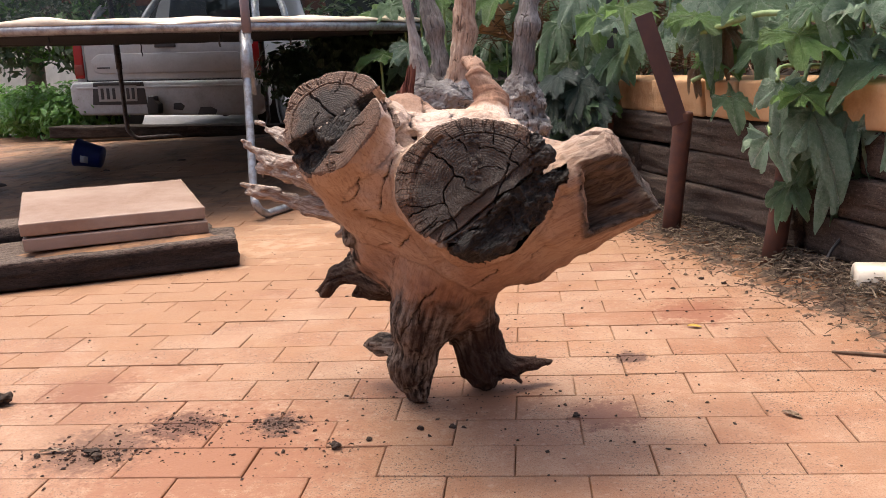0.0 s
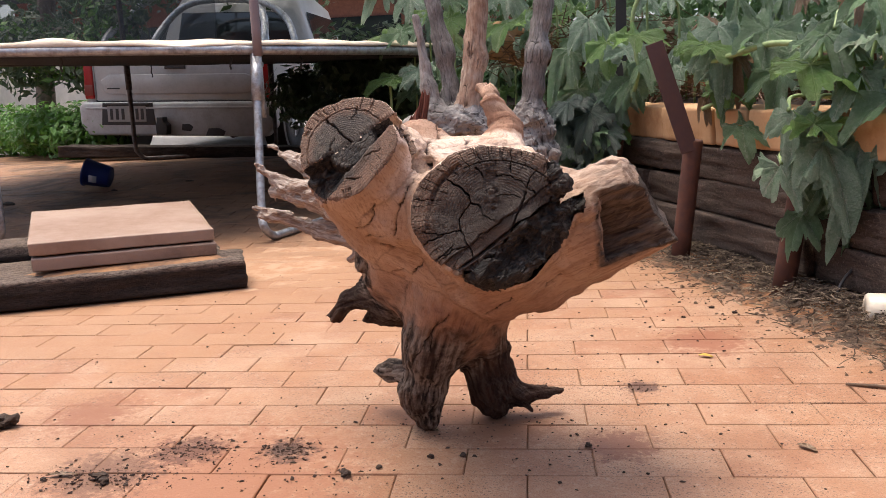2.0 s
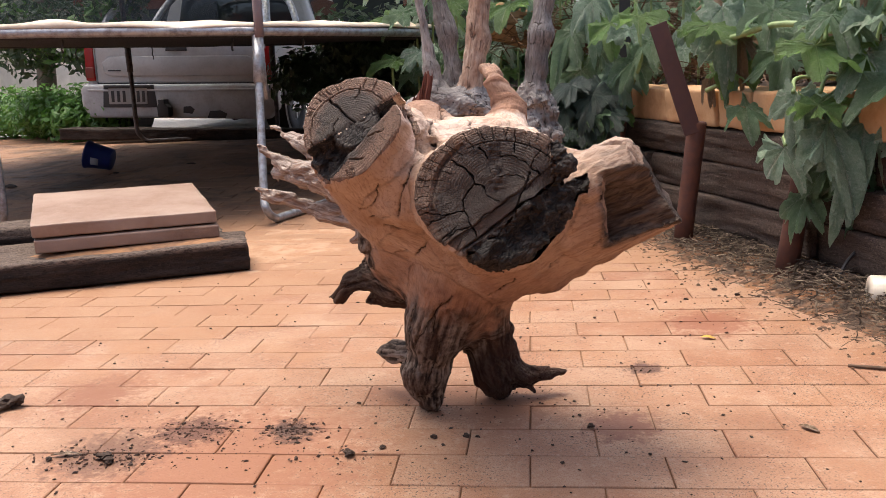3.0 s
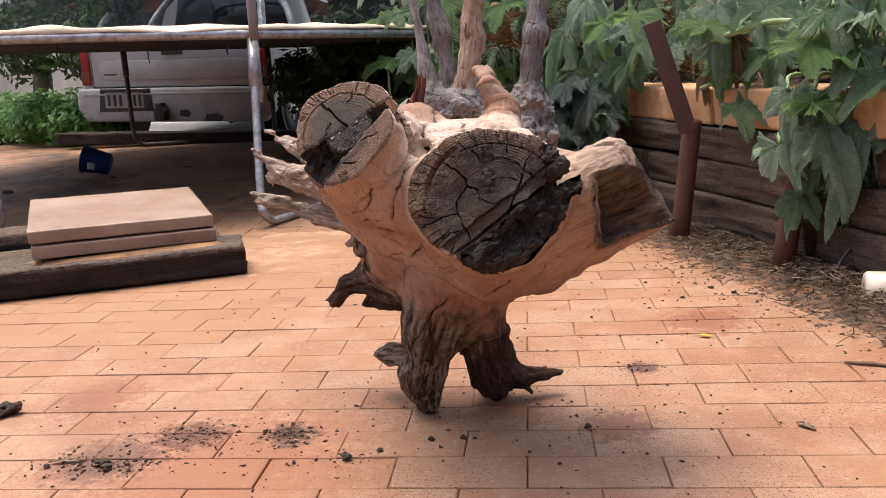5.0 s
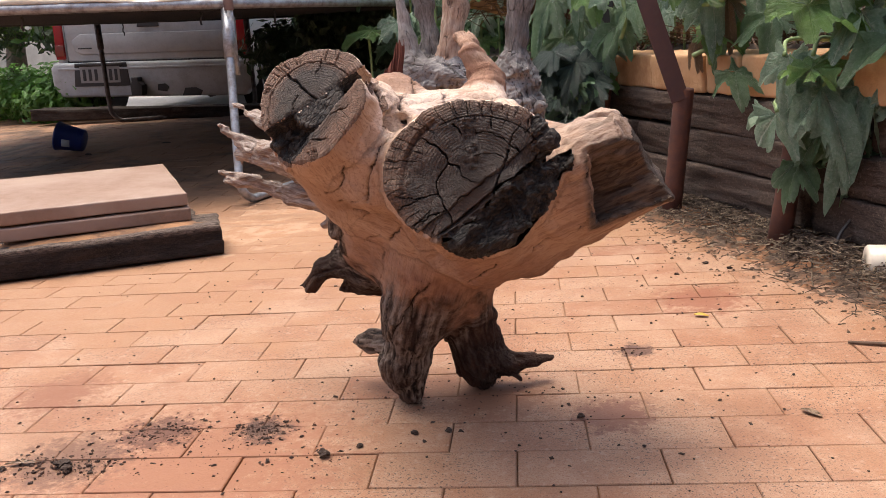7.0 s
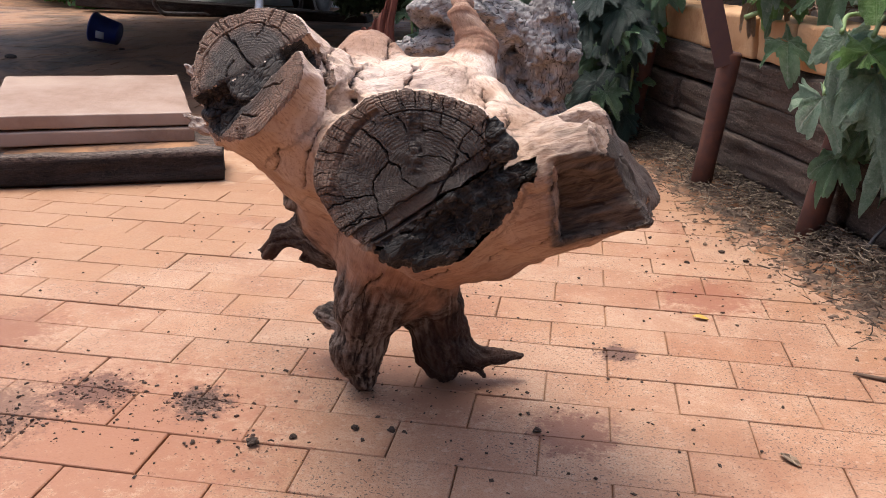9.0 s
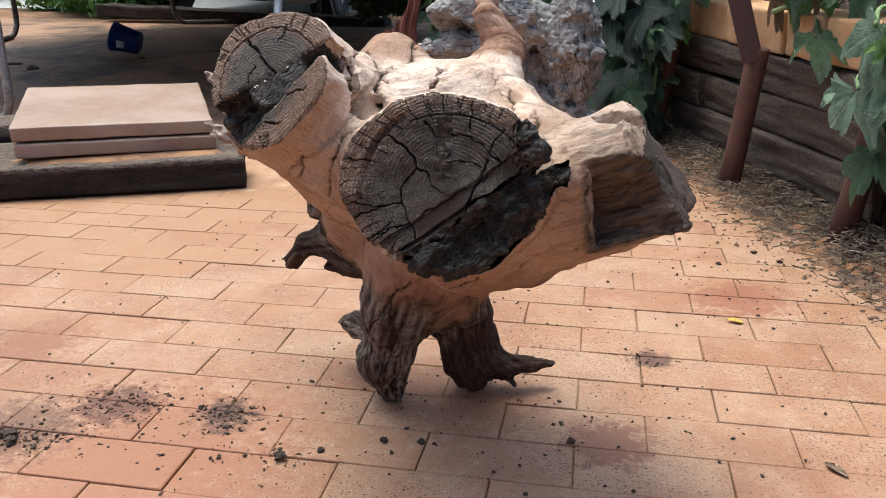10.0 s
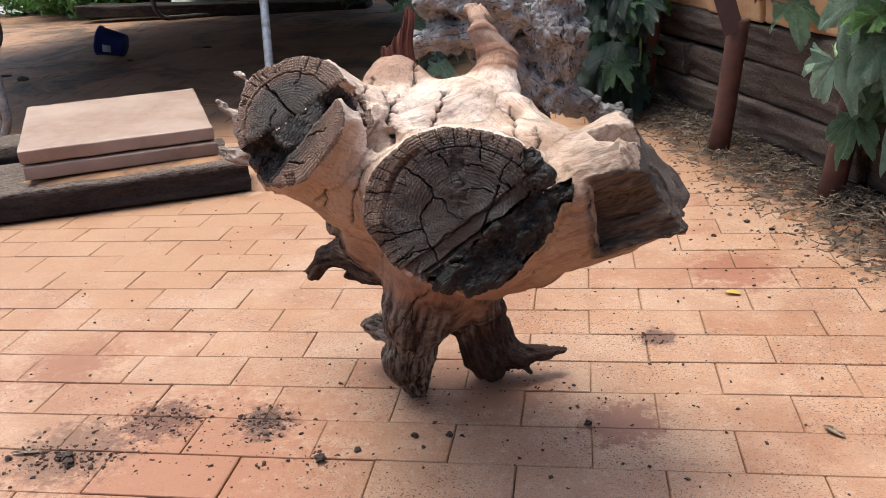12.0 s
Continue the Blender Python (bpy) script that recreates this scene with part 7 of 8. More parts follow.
def place_leaf(parent, mesh, tip_pos, size, face, roll, origin):
    """A leaf whose middle sits at tip_pos, facing along face, its tip turned by roll from hanging down."""
    n = (Vector(face) + Vector((0, 0, 1.0))).normalized()
    down = Vector((0, 0, -1))
    t = (down - n * down.dot(n))
    t = t.normalized() if t.length > 0.05 else Vector((0, -1, 0))
    s = t.cross(n)
    m = Matrix((s, t, n)).transposed().to_4x4() @ pose(0, 0, 0, 0, 0, roll)
    ob = new("leaf", mesh)
    ob.parent = parent
    size *= 1.10
    ob.matrix_basis = Matrix.Translation(Vector(tip_pos) - origin) @ m @ Matrix.Translation((0, -0.25 * size, 0)) @ Matrix.Diagonal((size * 0.9, size * 1.12, size, 1))
    return ob


def build_pumpkins():
    green = [leaf_mesh(i, M_LEAF, 0.40 + 0.07 * (i % 3), 0.6 + 0.6 * (i % 3), 0.20, 0.26) for i in range(6)]
    blue = [leaf_mesh(10 + i, M_LEAF_BLUE, 0.50, 0.9 + 0.6 * (i % 3), 0.24, 0.28) for i in range(5)]
    light = [leaf_mesh(20 + i, M_LEAF_LIGHT, 0.36 + 0.1 * (i % 2), 0.6, 0.16, 0.24) for i in range(3)]
    dry = [leaf_mesh(30 + i, M_LEAF_DRY, 0.5, 2.3, 0.25, 0.35) for i in range(3)]
    dark = [leaf_mesh(40 + i, M_LEAF_SHADE, 0.36, 0.9, 0.12, 0.16) for i in range(3)]
    rng = random.Random(11)

    def plant(origin, label):
        return thing("pumpkin_plant", Matrix.Translation(origin), label, "pumpkin plant", "pumpkin vines over the wall")

    def stalk(parent, origin, pts, r):
        part("stem", tube([p - origin for p in curve_points(pts, 6)], r, 8), M_STEM, parent, "", True)

    # the big vine hanging over the near end of the wall
    o = Vector((1.15, 2.45, 0.58))
    p = plant(o, "large pumpkin vine with broad drooping leaves hanging over the sleeper wall")
    hero = (
        ((0.985, 2.42, 0.685), 0.135, (-0.35, -0.8, 0.55), 60, light, 0), ((1.065, 2.40, 0.66), 0.125, (-0.1, -0.7, 0.75), -30, blue, 0),
        ((0.925, 2.48, 0.545), 0.105, (-0.6, -0.75, 0.25), 10, green, 1), ((0.975, 2.40, 0.545), 0.105, (-0.2, -0.95, 0.25), 150, light, 1),
        ((1.00, 2.38, 0.46), 0.150, (-0.35, -0.9, 0.3), 25, blue, 1), ((1.075, 2.36, 0.47), 0.155, (0.0, -0.95, 0.35), -20, blue, 2),
        ((1.09, 2.38, 0.37), 0.125, (-0.1, -1.0, -0.5), -8, green, 2), ((0.915, 2.50, 0.39), 0.105, (-0.5, -0.8, 0.1), 35, green, 3),
        ((0.955, 2.47, 0.255), 0.085, (-0.7, -0.6, 0.1), 0, green, 4), ((1.13, 2.33, 0.60), 0.14, (0.0, -0.8, 0.6), -60, green, 0),
        ((1.03, 2.44, 0.77), 0.12, (-0.3, -0.7, 0.7), 80, green, 2), ((1.13, 2.40, 0.76), 0.13, (0, -0.6, 0.8), 120, green, 3),
        ((1.12, 2.42, 0.42), 0.13, (0.1, -1, 0.1), 10, green, 1), ((1.03, 2.46, 0.35), 0.11, (-0.3, -0.9, 0.0), 20, green, 0),
        ((1.16, 2.44, 0.86), 0.14, (0, -0.7, 0.6), 40, green, 4), ((1.20, 2.30, 0.46), 0.13, (0.0, -0.9, 0.3), -30, green, 3),
    )
    for pos, size, face, roll, kind, i in hero:
        if kind is green and i % 2:
            kind = blue
        face = (face[0], face[1], face[2] + 0.4)
        place_leaf(p, kind[i % len(kind)], pos, size, face, roll, o)
        stalk(p, o, [Vector(pos) + Vector((0.0, 0.03, 0.02)), Vector(pos) + Vector((0.05, 0.12, 0.05 + 0.1 * size)), o + Vector((rng.uniform(-0.05, 0.1), rng.uniform(0.02, 0.2), 0.0))], 0.006)
    # the middle vine, by the bent bar
    o = Vector((0.95, 3.05, 0.58))
    p = plant(o, "pumpkin vine with wilting and dried leaves trailing over limestone blocks")
    hero = (
        ((0.815, 2.98, 0.70), 0.10, (-0.5, -0.8, 0.3), 20, blue, 0), ((0.865, 2.98, 0.64), 0.10, (-0.6, -0.6, 0.5), 60, light, 2),
        ((0.80, 2.93, 0.78), 0.11, (-0.2, -0.8, 0.6), 100, light, 0), ((0.895, 2.83, 0.505), 0.10, (-0.6, -0.6, 0.6), 75, green, 1),
        ((0.82, 2.95, 0.82), 0.13, (-0.2, -0.8, 0.5), 10, blue, 2),
        ((0.87, 2.92, 0.72), 0.07, (-0.4, -0.8, 0.2), 10, dry, 0), ((0.80, 3.02, 0.60), 0.06, (-0.5, -0.8, 0.1), 0, dry, 1),
        ((0.93, 2.98, 0.75), 0.13, (-0.2, -0.8, 0.5), -40, green, 2), ((0.60, 3.25, 0.83), 0.11, (-0.3, -0.7, 0.6), 60, light, 1),
        ((0.99, 2.85, 0.66), 0.13, (-0.2, -0.9, 0.4), -10, green, 0), ((0.96, 2.78, 0.80), 0.12, (0, -0.8, 0.6), 30, green, 3),
    )
    for pos, size, face, roll, kind, i in hero:
        place_leaf(p, kind[i % len(kind)], pos, size, face, roll, o)
    stalk(p, o, [(0.80, 2.95, 0.72), (0.85, 2.86, 0.74), (0.95, 2.70, 0.765), (1.1, 2.55, 0.72)], 0.010)
    stalk(p, o, [(0.78, 3.02, 0.56), (0.85, 3.0, 0.60), (0.90, 3.0, 0.68), (0.93, 3.0, 0.60)], 0.008)
    # the far vine near the corner
    o = Vector((0.65, 3.75, 0.58))
    p = plant(o, "pumpkin vine with drooping leaves at the wall's far end")
    hero = (
        ((0.555, 3.70, 0.60), 0.13, (-0.4, -0.9, 0.1), 15, blue, 3), ((0.60, 3.62, 0.66), 0.12, (-0.2, -0.9, 0.3), -20, green, 1),
        ((0.50, 3.85, 0.70), 0.11, (-0.4, -0.8, 0.4), 40, green, 2), ((0.52, 3.75, 0.82), 0.14, (-0.3, -0.8, 0.5), 15, light, 0),
        ((0.40, 3.95, 0.62), 0.13, (-0.3, -0.9, 0.2), 0, green, 3), ((0.62, 3.66, 0.80), 0.12, (-0.2, -0.8, 0.5), 70, blue, 0),
        ((0.66, 3.55, 0.74), 0.11, (-0.5, -0.7, 0.4), 30, green, 0), ((0.56, 3.68, 0.47), 0.07, (-0.5, -0.8, 0.2), 50, light, 2),
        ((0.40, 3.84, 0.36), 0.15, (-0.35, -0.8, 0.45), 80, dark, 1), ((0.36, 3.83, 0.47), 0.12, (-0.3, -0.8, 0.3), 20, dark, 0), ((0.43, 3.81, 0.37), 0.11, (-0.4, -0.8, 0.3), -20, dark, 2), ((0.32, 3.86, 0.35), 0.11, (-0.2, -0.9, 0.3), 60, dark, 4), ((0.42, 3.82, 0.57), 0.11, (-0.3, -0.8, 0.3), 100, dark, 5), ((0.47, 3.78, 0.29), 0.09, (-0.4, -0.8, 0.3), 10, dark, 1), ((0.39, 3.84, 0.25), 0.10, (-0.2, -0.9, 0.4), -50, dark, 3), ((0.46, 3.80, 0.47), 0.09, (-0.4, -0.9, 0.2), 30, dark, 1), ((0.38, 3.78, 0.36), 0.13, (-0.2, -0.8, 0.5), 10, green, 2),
        ((0.45, 3.85, 0.93), 0.13, (-0.2, -0.8, 0.5), 10, blue, 2), ((0.34, 3.9, 0.80), 0.13, (-0.2, -0.8, 0.4), -30, green, 2),
    )
    for pos, size, face, roll, kind, i in hero:
        place_leaf(p, kind[i % len(kind)], pos, size, face, roll, o)
    stalk(p, o, [(0.60, 3.62, 0.58), (0.63, 3.58, 0.70), (0.61, 3.60, 0.92), (0.66, 3.6, 1.05)], 0.009)
    # the tangle behind, over the bed
    for (s0, s1, o0, o1, z0, z1, cnt, lab) in ((1.2, 2.7, 0.02, 0.9, 0.62, 1.15, 48, "tangle of pumpkin leaves over the near garden bed"), (0.0, 1.3, 0.12, 0.9, 0.66, 1.05, 44, "tangle of pumpkin leaves over the middle garden bed"), (-1.6, 0.1, 0.02, 1.2, 0.55, 1.15, 72, "tangle of pumpkin leaves at the corner of the bed")):
        o = wall_point((s0 + s1) / 2, -(o0 + o1) / 2, 0.6)
        p = plant(o, lab)
        for i in range(cnt):
            pos = wall_point(rng.uniform(s0, s1), -rng.uniform(o0, o1), 0.6)
            pos.z = z0 + (z1 - z0) * rng.random() ** 1.2
            kind = rng.choice((green, green, blue, blue, light if rng.random() < 0.5 else green, dry if rng.random() < 0.4 else green))
            place_leaf(p, rng.choice(kind), pos, rng.uniform(0.05, 0.115), (rng.uniform(-0.8, 0.5), rng.uniform(-1, -0.3), rng.uniform(0.1, 1.0)), rng.uniform(-70, 70), o)
            if i % 2 == 0:
                stalk(p, o, [pos + Vector((0, 0.04, 0)), pos + Vector((0.05, 0.1, -0.05)), Vector((pos.x + 0.06, pos.y + 0.12, 0.56))], 0.006)
    # corner leaves beside the dead tree, most with the shade painted into their colour
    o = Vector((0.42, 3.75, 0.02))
    p = plant(o, "pumpkin leaves in the corner beside the wall, shade painted into their green")
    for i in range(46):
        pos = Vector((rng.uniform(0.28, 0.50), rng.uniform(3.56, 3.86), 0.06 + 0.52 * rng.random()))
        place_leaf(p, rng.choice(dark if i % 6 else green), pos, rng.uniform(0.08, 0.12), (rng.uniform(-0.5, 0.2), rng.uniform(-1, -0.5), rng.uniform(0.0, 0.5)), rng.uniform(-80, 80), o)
        if i % 4 == 0:
            stalk(p, o, [pos + Vector((0, 0.03, 0)), pos + Vector((0.02, 0.06, -0.05)), Vector((pos.x, pos.y + 0.08, 0.01))], 0.006)
    # plants filling the corner behind the dead tree
    o = Vector((-0.1, 4.9, 0.05))
    p = plant(o, "dense dark pumpkin foliage behind the dead tree")
    for i in range(110):
        pos = Vector((rng.uniform(-0.65, 0.75), rng.uniform(4.3, 5.5), 0.1 + 1.15 * rng.random()))
        kind = rng.choice((green, green, light, blue))
        place_leaf(p, rng.choice(kind), pos, rng.uniform(0.08, 0.14), (rng.uniform(-0.4, 0.4), rng.uniform(-1, -0.4), rng.uniform(0.1, 0.9)), rng.uniform(-80, 80), o)
        if i % 5 == 0:
            stalk(p, o, [pos + Vector((0, 0.03, 0)), pos + Vector((0, 0.08, -0.1)), Vector((pos.x, pos.y + 0.1, ground_z(0, pos.y) + 0.02))], 0.007)


# ---- shrubs, trees and the far side ----
def foliage(rng, blobs, count, size, leaf=None):
    """Many small leaves in clumps: a list of verts and faces."""
    verts, faces = [], []
    for _ in range(count):
        c, r = rng.choice(blobs)
        d = Vector((rng.gauss(0, 1), rng.gauss(0, 1), rng.gauss(0, 1))).normalized()
        p = Vector(c) + Vector((d.x * r[0], d.y * r[1], d.z * r[2])) * (0.55 + 0.5 * rng.random())
        n = (d + Vector((rng.uniform(-0.8, 0.8), rng.uniform(-0.8, 0.8), rng.uniform(-0.2, 1.0)))).normalized()
        t = n.orthogonal().normalized()
        t = (Matrix.Rotation(rng.uniform(0, 6.28), 4, n) @ t)
        b = n.cross(t)
        s = size * rng.uniform(0.6, 1.3)
        o = len(verts)
        verts += [p - t * s, p + b * s * 0.42 - n * s * 0.1, p + t * s - n * s * 0.25, p - b * s * 0.42 - n * s * 0.1]
        faces += [(o, o + 1, o + 2, o + 3)]
    return verts, faces


def build_far():
    rng = random.Random(21)
    # low green shrub at the edge of the drive
    blobs = [((-4.9 + 0.25 * i + rng.uniform(-0.1, 0.1), 8.0 + rng.uniform(-0.3, 0.5), 0.36 + rng.uniform(-0.06, 0.10)), (0.28, 0.3, 0.24)) for i in range(5)] + [((-5.6 + 0.3 * i, 8.6, 0.42), (0.35, 0.3, 0.30)) for i in range(5)]
    shrub = thing("shrub", pose(0, 0, 0), "low bright green leafy shrub beside the drive", "shrub")
    v, f = foliage(rng, blobs, 6500, 0.044)
    under(mesh_object("foliage", v, f, M_SHRUB), shrub)
    bm = tube([(-4.6, 8.1, 0.10), (-4.6, 8.15, 0.4)], 0.03, 8)
    part("shrub_stem", bm, M_TRUNK_PLAIN, shrub)
    # tree whose low branches hang behind the trampoline on the left
    tree = thing("tree", pose(-5.2, 8.9, ground_z(0, 8.9)), "dark leafy tree with low hanging branches by the drive", "tree", "trees round the yard")
    part("trunk", tube([(0, 0, 0), (0.05, 0.05, 0.8), (0.2, 0.0, 1.6), (0.5, -0.1, 2.6)], [0.12, 0.10, 0.09, 0.06], 14, wobble=0.2), M_TRUNK_PLAIN, tree, "", True)
    part("limb", tube([(0.1, 0, 1.0), (0.6, -0.5, 1.3), (1.1, -0.9, 1.05)], [0.05, 0.035, 0.015], 10), M_TRUNK_PLAIN, tree, "", True)
    v, f = foliage(rng, [((0.9 + rng.uniform(-0.9, 0.8), -0.9 + rng.uniform(-0.3, 0.4), 0.95 + rng.uniform(-0.15, 0.5)), (0.32, 0.3, 0.22)) for _ in range(9)], 1500, 0.055)
    under(mesh_object("low_leaves", v, f, M_TREELEAF), tree)
    # second set in the lighter shrub colour, which paints sunlight on the low branches
    v, f = foliage(rng, [((0.5 + rng.uniform(-0.9, 0.9), -1.0 + rng.uniform(-0.3, 0.2), 1.05 + rng.uniform(-0.2, 0.4)), (0.32, 0.3, 0.25)) for _ in range(8)], 800, 0.06)
    under(mesh_object("sunlit_leaves", v, f, M_SHRUB), tree)
    v, f = foliage(rng, [((rng.uniform(-1.5, 3.0), rng.uniform(0.5, 3.0), 2.0 + rng.uniform(-0.5, 1.4)), (0.8, 0.8, 0.6)) for _ in range(22)], 6000, 0.09)
    under(mesh_object("crown", v, f, M_TREELEAF), tree)
    # spreading tree behind the trampoline on the right, over the car
    tree = thing("tree", pose(-0.7, 7.3, ground_z(0, 7.3)), "spreading dark-leaved tree hanging low behind the trampoline", "tree", "trees round the yard")
    part("trunk", tube([(0, 0, 0), (0.03, 0.0, 0.7), (-0.1, 0.1, 1.5), (-0.3, 0.0, 2.6)], [0.13, 0.11, 0.10, 0.07], 14, wobble=0.2), M_TRUNK_PLAIN, tree, "", True)
    part("limb", tube([(0, 0, 1.1), (-0.6, -0.3, 1.6), (-1.4, -0.4, 1.7)], [0.06, 0.04, 0.02], 10), M_TRUNK_PLAIN, tree, "", True)
    v, f = foliage(rng, [((rng.uniform(-1.15, 1.0), rng.uniform(-0.5, 0.6), 0.72 + rng.uniform(-0.25, 0.35)), (0.35, 0.3, 0.25)) for _ in range(14)] + [((-0.62 + 0.6 * rng.random(), -1.15 + rng.uniform(-0.15, 0.15), 0.28 + 0.45 * rng.random()), (0.16, 0.12, 0.16)) for _ in range(16)], 7600, 0.055)
    under(mesh_object("low_leaves", v, f, M_TREELEAF), tree)
    # crown above the view, added to shade the trampoline and the car
    v, f = foliage(rng, [((rng.uniform(-3.2, 1.4), rng.uniform(-1.2, 2.4), 2.5 + rng.uniform(-0.4, 1.1)), (0.8, 0.8, 0.5)) for _ in range(30)], 8000, 0.085)
    under(mesh_object("crown", v, f, M_TREELEAF), tree)
    # hedge closing the yard behind the beds
    hedge = thing("hedge", pose(0, 0, 0), "tall dense green hedge behind the garden beds", "hedge")
    blobs = [((0.2 + 0.45 * i, 6.6 - 0.35 * i + rng.uniform(-0.3, 0.3), 0.6 + 0.55 * j), (0.5, 0.4, 0.45)) for i in range(12) for j in range(2)]
    v, f = foliage(rng, blobs, 16000, 0.055)
    under(mesh_object("foliage", v, f, M_HEDGE), hedge)
    part("shrub_stem", tube([(1.5, 5.9, 0.0), (1.5, 5.9, 1.4)], 0.05, 8), M_TRUNK_PLAIN, hedge)
    # sleeper stop in front of the car
    v, f = sleeper_mesh(2.6, 0.22, 0.10, 41, 0.006)
    ob = mesh_object("railway_sleeper", v, f, M_SLEEPER_DARK, True)
    ob.matrix_world = Matrix.Translation((-2.75, 7.22, ground_z(0, 7.2) + 0.056)) @ pose(0, 0, 0, 0, 2.0, -2)
    tagged(ob, "dark sleeper laid as a wheel stop behind the parked car", "sleeper", "sleepers on the paving")
    # pale drive, house and boundary wall
    verts = [(-9, 8.7, 0), (3, 8.7, 0), (3, 22, 0), (-9, 22, 0)]
    verts = [(x, y, ground_z(x, y) + 0.004) for x, y, _ in verts]
    mid = [(-9, 14, ground_z(0, 14) + 0.004), (3, 14, ground_z(0, 14) + 0.004)]
    vv = [verts[0], verts[1], mid[1], mid[0], verts[2], verts[3]]
    tagged(mesh_object("driveway", vv, [(0, 1, 2, 3), (3, 2, 4, 5)], M_CONC), "pale concrete driveway beyond the yard", "driveway", kind="structure")
    house = thing("house", pose(-4.5, 16.5, 0.15), "low red-brick house with a dark tiled roof beyond the drive", "house")
    part("wall", box((11, 0.3, 2.6), (0, 0, 1.3), 0.01), M_BRICK, house)
    bm = bmesh.new()
    for x, y, z in ((-6, -0.9, 2.45), (6, -0.9, 2.45), (5, 3.0, 4.0), (-5, 3.0, 4.0), (-6, -0.9, 2.6), (6, -0.9, 2.6), (5, 3.0, 4.15), (-5, 3.0, 4.15)):
        bm.verts.new((x, y, z))
    bm.verts.ensure_lookup_table()
    for g in ((0, 1, 2, 3), (4, 5, 6, 7), (0, 1, 5, 4), (1, 2, 6, 5), (2, 3, 7, 6), (3, 0, 4, 7)):
        bm.faces.new([bm.verts[i] for i in g])
    part("roof", bm, M_PLASTIC, house)
    for x in (-2.5, 1.5):
        w = part("window", box((1.6, 0.06, 1.1), (x, -0.17, 1.4), 0.01), M_GLASS, house)
        part("frame", box((1.72, 0.05, 0.06), (x, -0.18, 0.83), 0.005), M_RENDER, w)
    fence = tagged(bm_object("boundary_wall", box((0.2, 9, 1.5), (-7.5, 13.0, 1.0), 0.02), M_RENDER), "pale rendered boundary wall beyond the shrub", "wall", kind="structure")
    # unseen closers: wall added behind the camera against sky light, fences at the sides
    tagged(bm_object("wall_back", box((14, 0.2, 2.6), (-1.0, -4.6, 1.3), 0.01), M_BRICK), "unseen brick wall added behind the camera to hold back sky light", "wall", kind="structure")
    for nm, size, at in (("fence_left", (0.08, 12, 1.8), (-7.5, 1.0, 0.9)), ("fence_right", (0.08, 14, 1.8), (5.4, 2.0, 0.9))):
        tagged(bm_object(nm, box(size, at, 0.01), M_RENDER), "plain pale boundary fence", "fence", kind="structure")
    # steel post of the shade roof and a light hay heap on the bed
    v, f = [], []
    for k in range(5200):
        c = Vector((0.55 + rng.gauss(0, 0.22), 4.75 + rng.gauss(0, 0.15), 0.78 + abs(rng.gauss(0, 0.09))))
        if k > 1600:
            c = wall_point(rng.uniform(-1.3, 2.5), -rng.uniform(0.14, 1.3), 0.6)
            c.z = 0.605 + abs(rng.gauss(0, 0.02)) + 0.10 * max(0.0, rng.random() - 0.5)
        d = Vector((rng.gauss(0, 1), rng.gauss(0, 0.6), rng.gauss(0, 0.25))).normalized() * rng.uniform(0.06, 0.16)
        b = d.cross(Vector((0, 0.4, 1))).normalized() * 0.003
        o = len(v)
        v += [c - d + b, c - d - b, c + d - b + Vector((0, 0, -0.02)), c + d + b + Vector((0, 0, -0.02))]
        f.append((o, o + 1, o + 2, o + 3))
    tagged(mesh_object("hay", v, f, M_STRAW), "heap of dry grass cuttings on the garden bed", "hay", kind="stuff")
    bm = box((0.26, 0.14, 0.20), bevel=0.03, seg=3)
    bmesh.ops.subdivide_edges(bm, edges=bm.edges[:], cuts=3, use_grid_fill=True)
    for vt in bm.verts:
        vt.co *= 1 + 0.22 * noise.noise(vt.co * 11)
    ob = bm_object("limestone_rock", bm, M_LIME, True)
    ob.matrix_world = pose(0.09, 4.85, 0.90, 8, 14, 20)
    tagged(ob, "rough buff limestone rock among the leaves", "rock")


M_TRUNK_PLAIN = rough_stuff("tree_bark", (0.10, 0.075, 0.06), (0.18, 0.14, 0.115), 20, 0.8, 0.9)
M_HEDGE = leaf_mat("hedge_leaf", (0.065, 0.15, 0.045), (0.11, 0.22, 0.07), (0.14, 0.22, 0.10), 0.35)


# ---- loose matter on the paving ----
def chips(rng, places, zfun, sizes):
    """Irregular crumbs: small squashed boxes with uneven corners."""
    verts, faces = [], []
    for x, y in places:
        s = sizes(rng)
        a = rng.uniform(0, 6.28)
        sx, sy, sz = s * rng.uniform(0.6, 1.5), s * rng.uniform(0.5, 1.0), s * rng.uniform(0.3, 0.75)
        o = len(verts)
        z0 = zfun(x, y)
        for dx, dy, dz in ((-1, -1, 0), (1, -1, 0), (1, 1, 0), (-1, 1, 0), (-0.6, -0.6, 1), (0.6, -0.6, 1), (0.6, 0.6, 1), (-0.6, 0.6, 1)):
            px, py = dx * sx * rng.uniform(0.5, 1.1), dy * sy * rng.uniform(0.5, 1.1)
            verts.append((x + px * math.cos(a) - py * math.sin(a), y + px * math.sin(a) + py * math.cos(a), z0 + dz * sz * rng.uniform(0.6, 1.2)))
        faces += [tuple(o + i for i in g) for g in ((0, 3, 2, 1), (4, 5, 6, 7), (0, 1, 5, 4), (1, 2, 6, 5), (2, 3, 7, 6), (3, 0, 4, 7))]
    return verts, faces


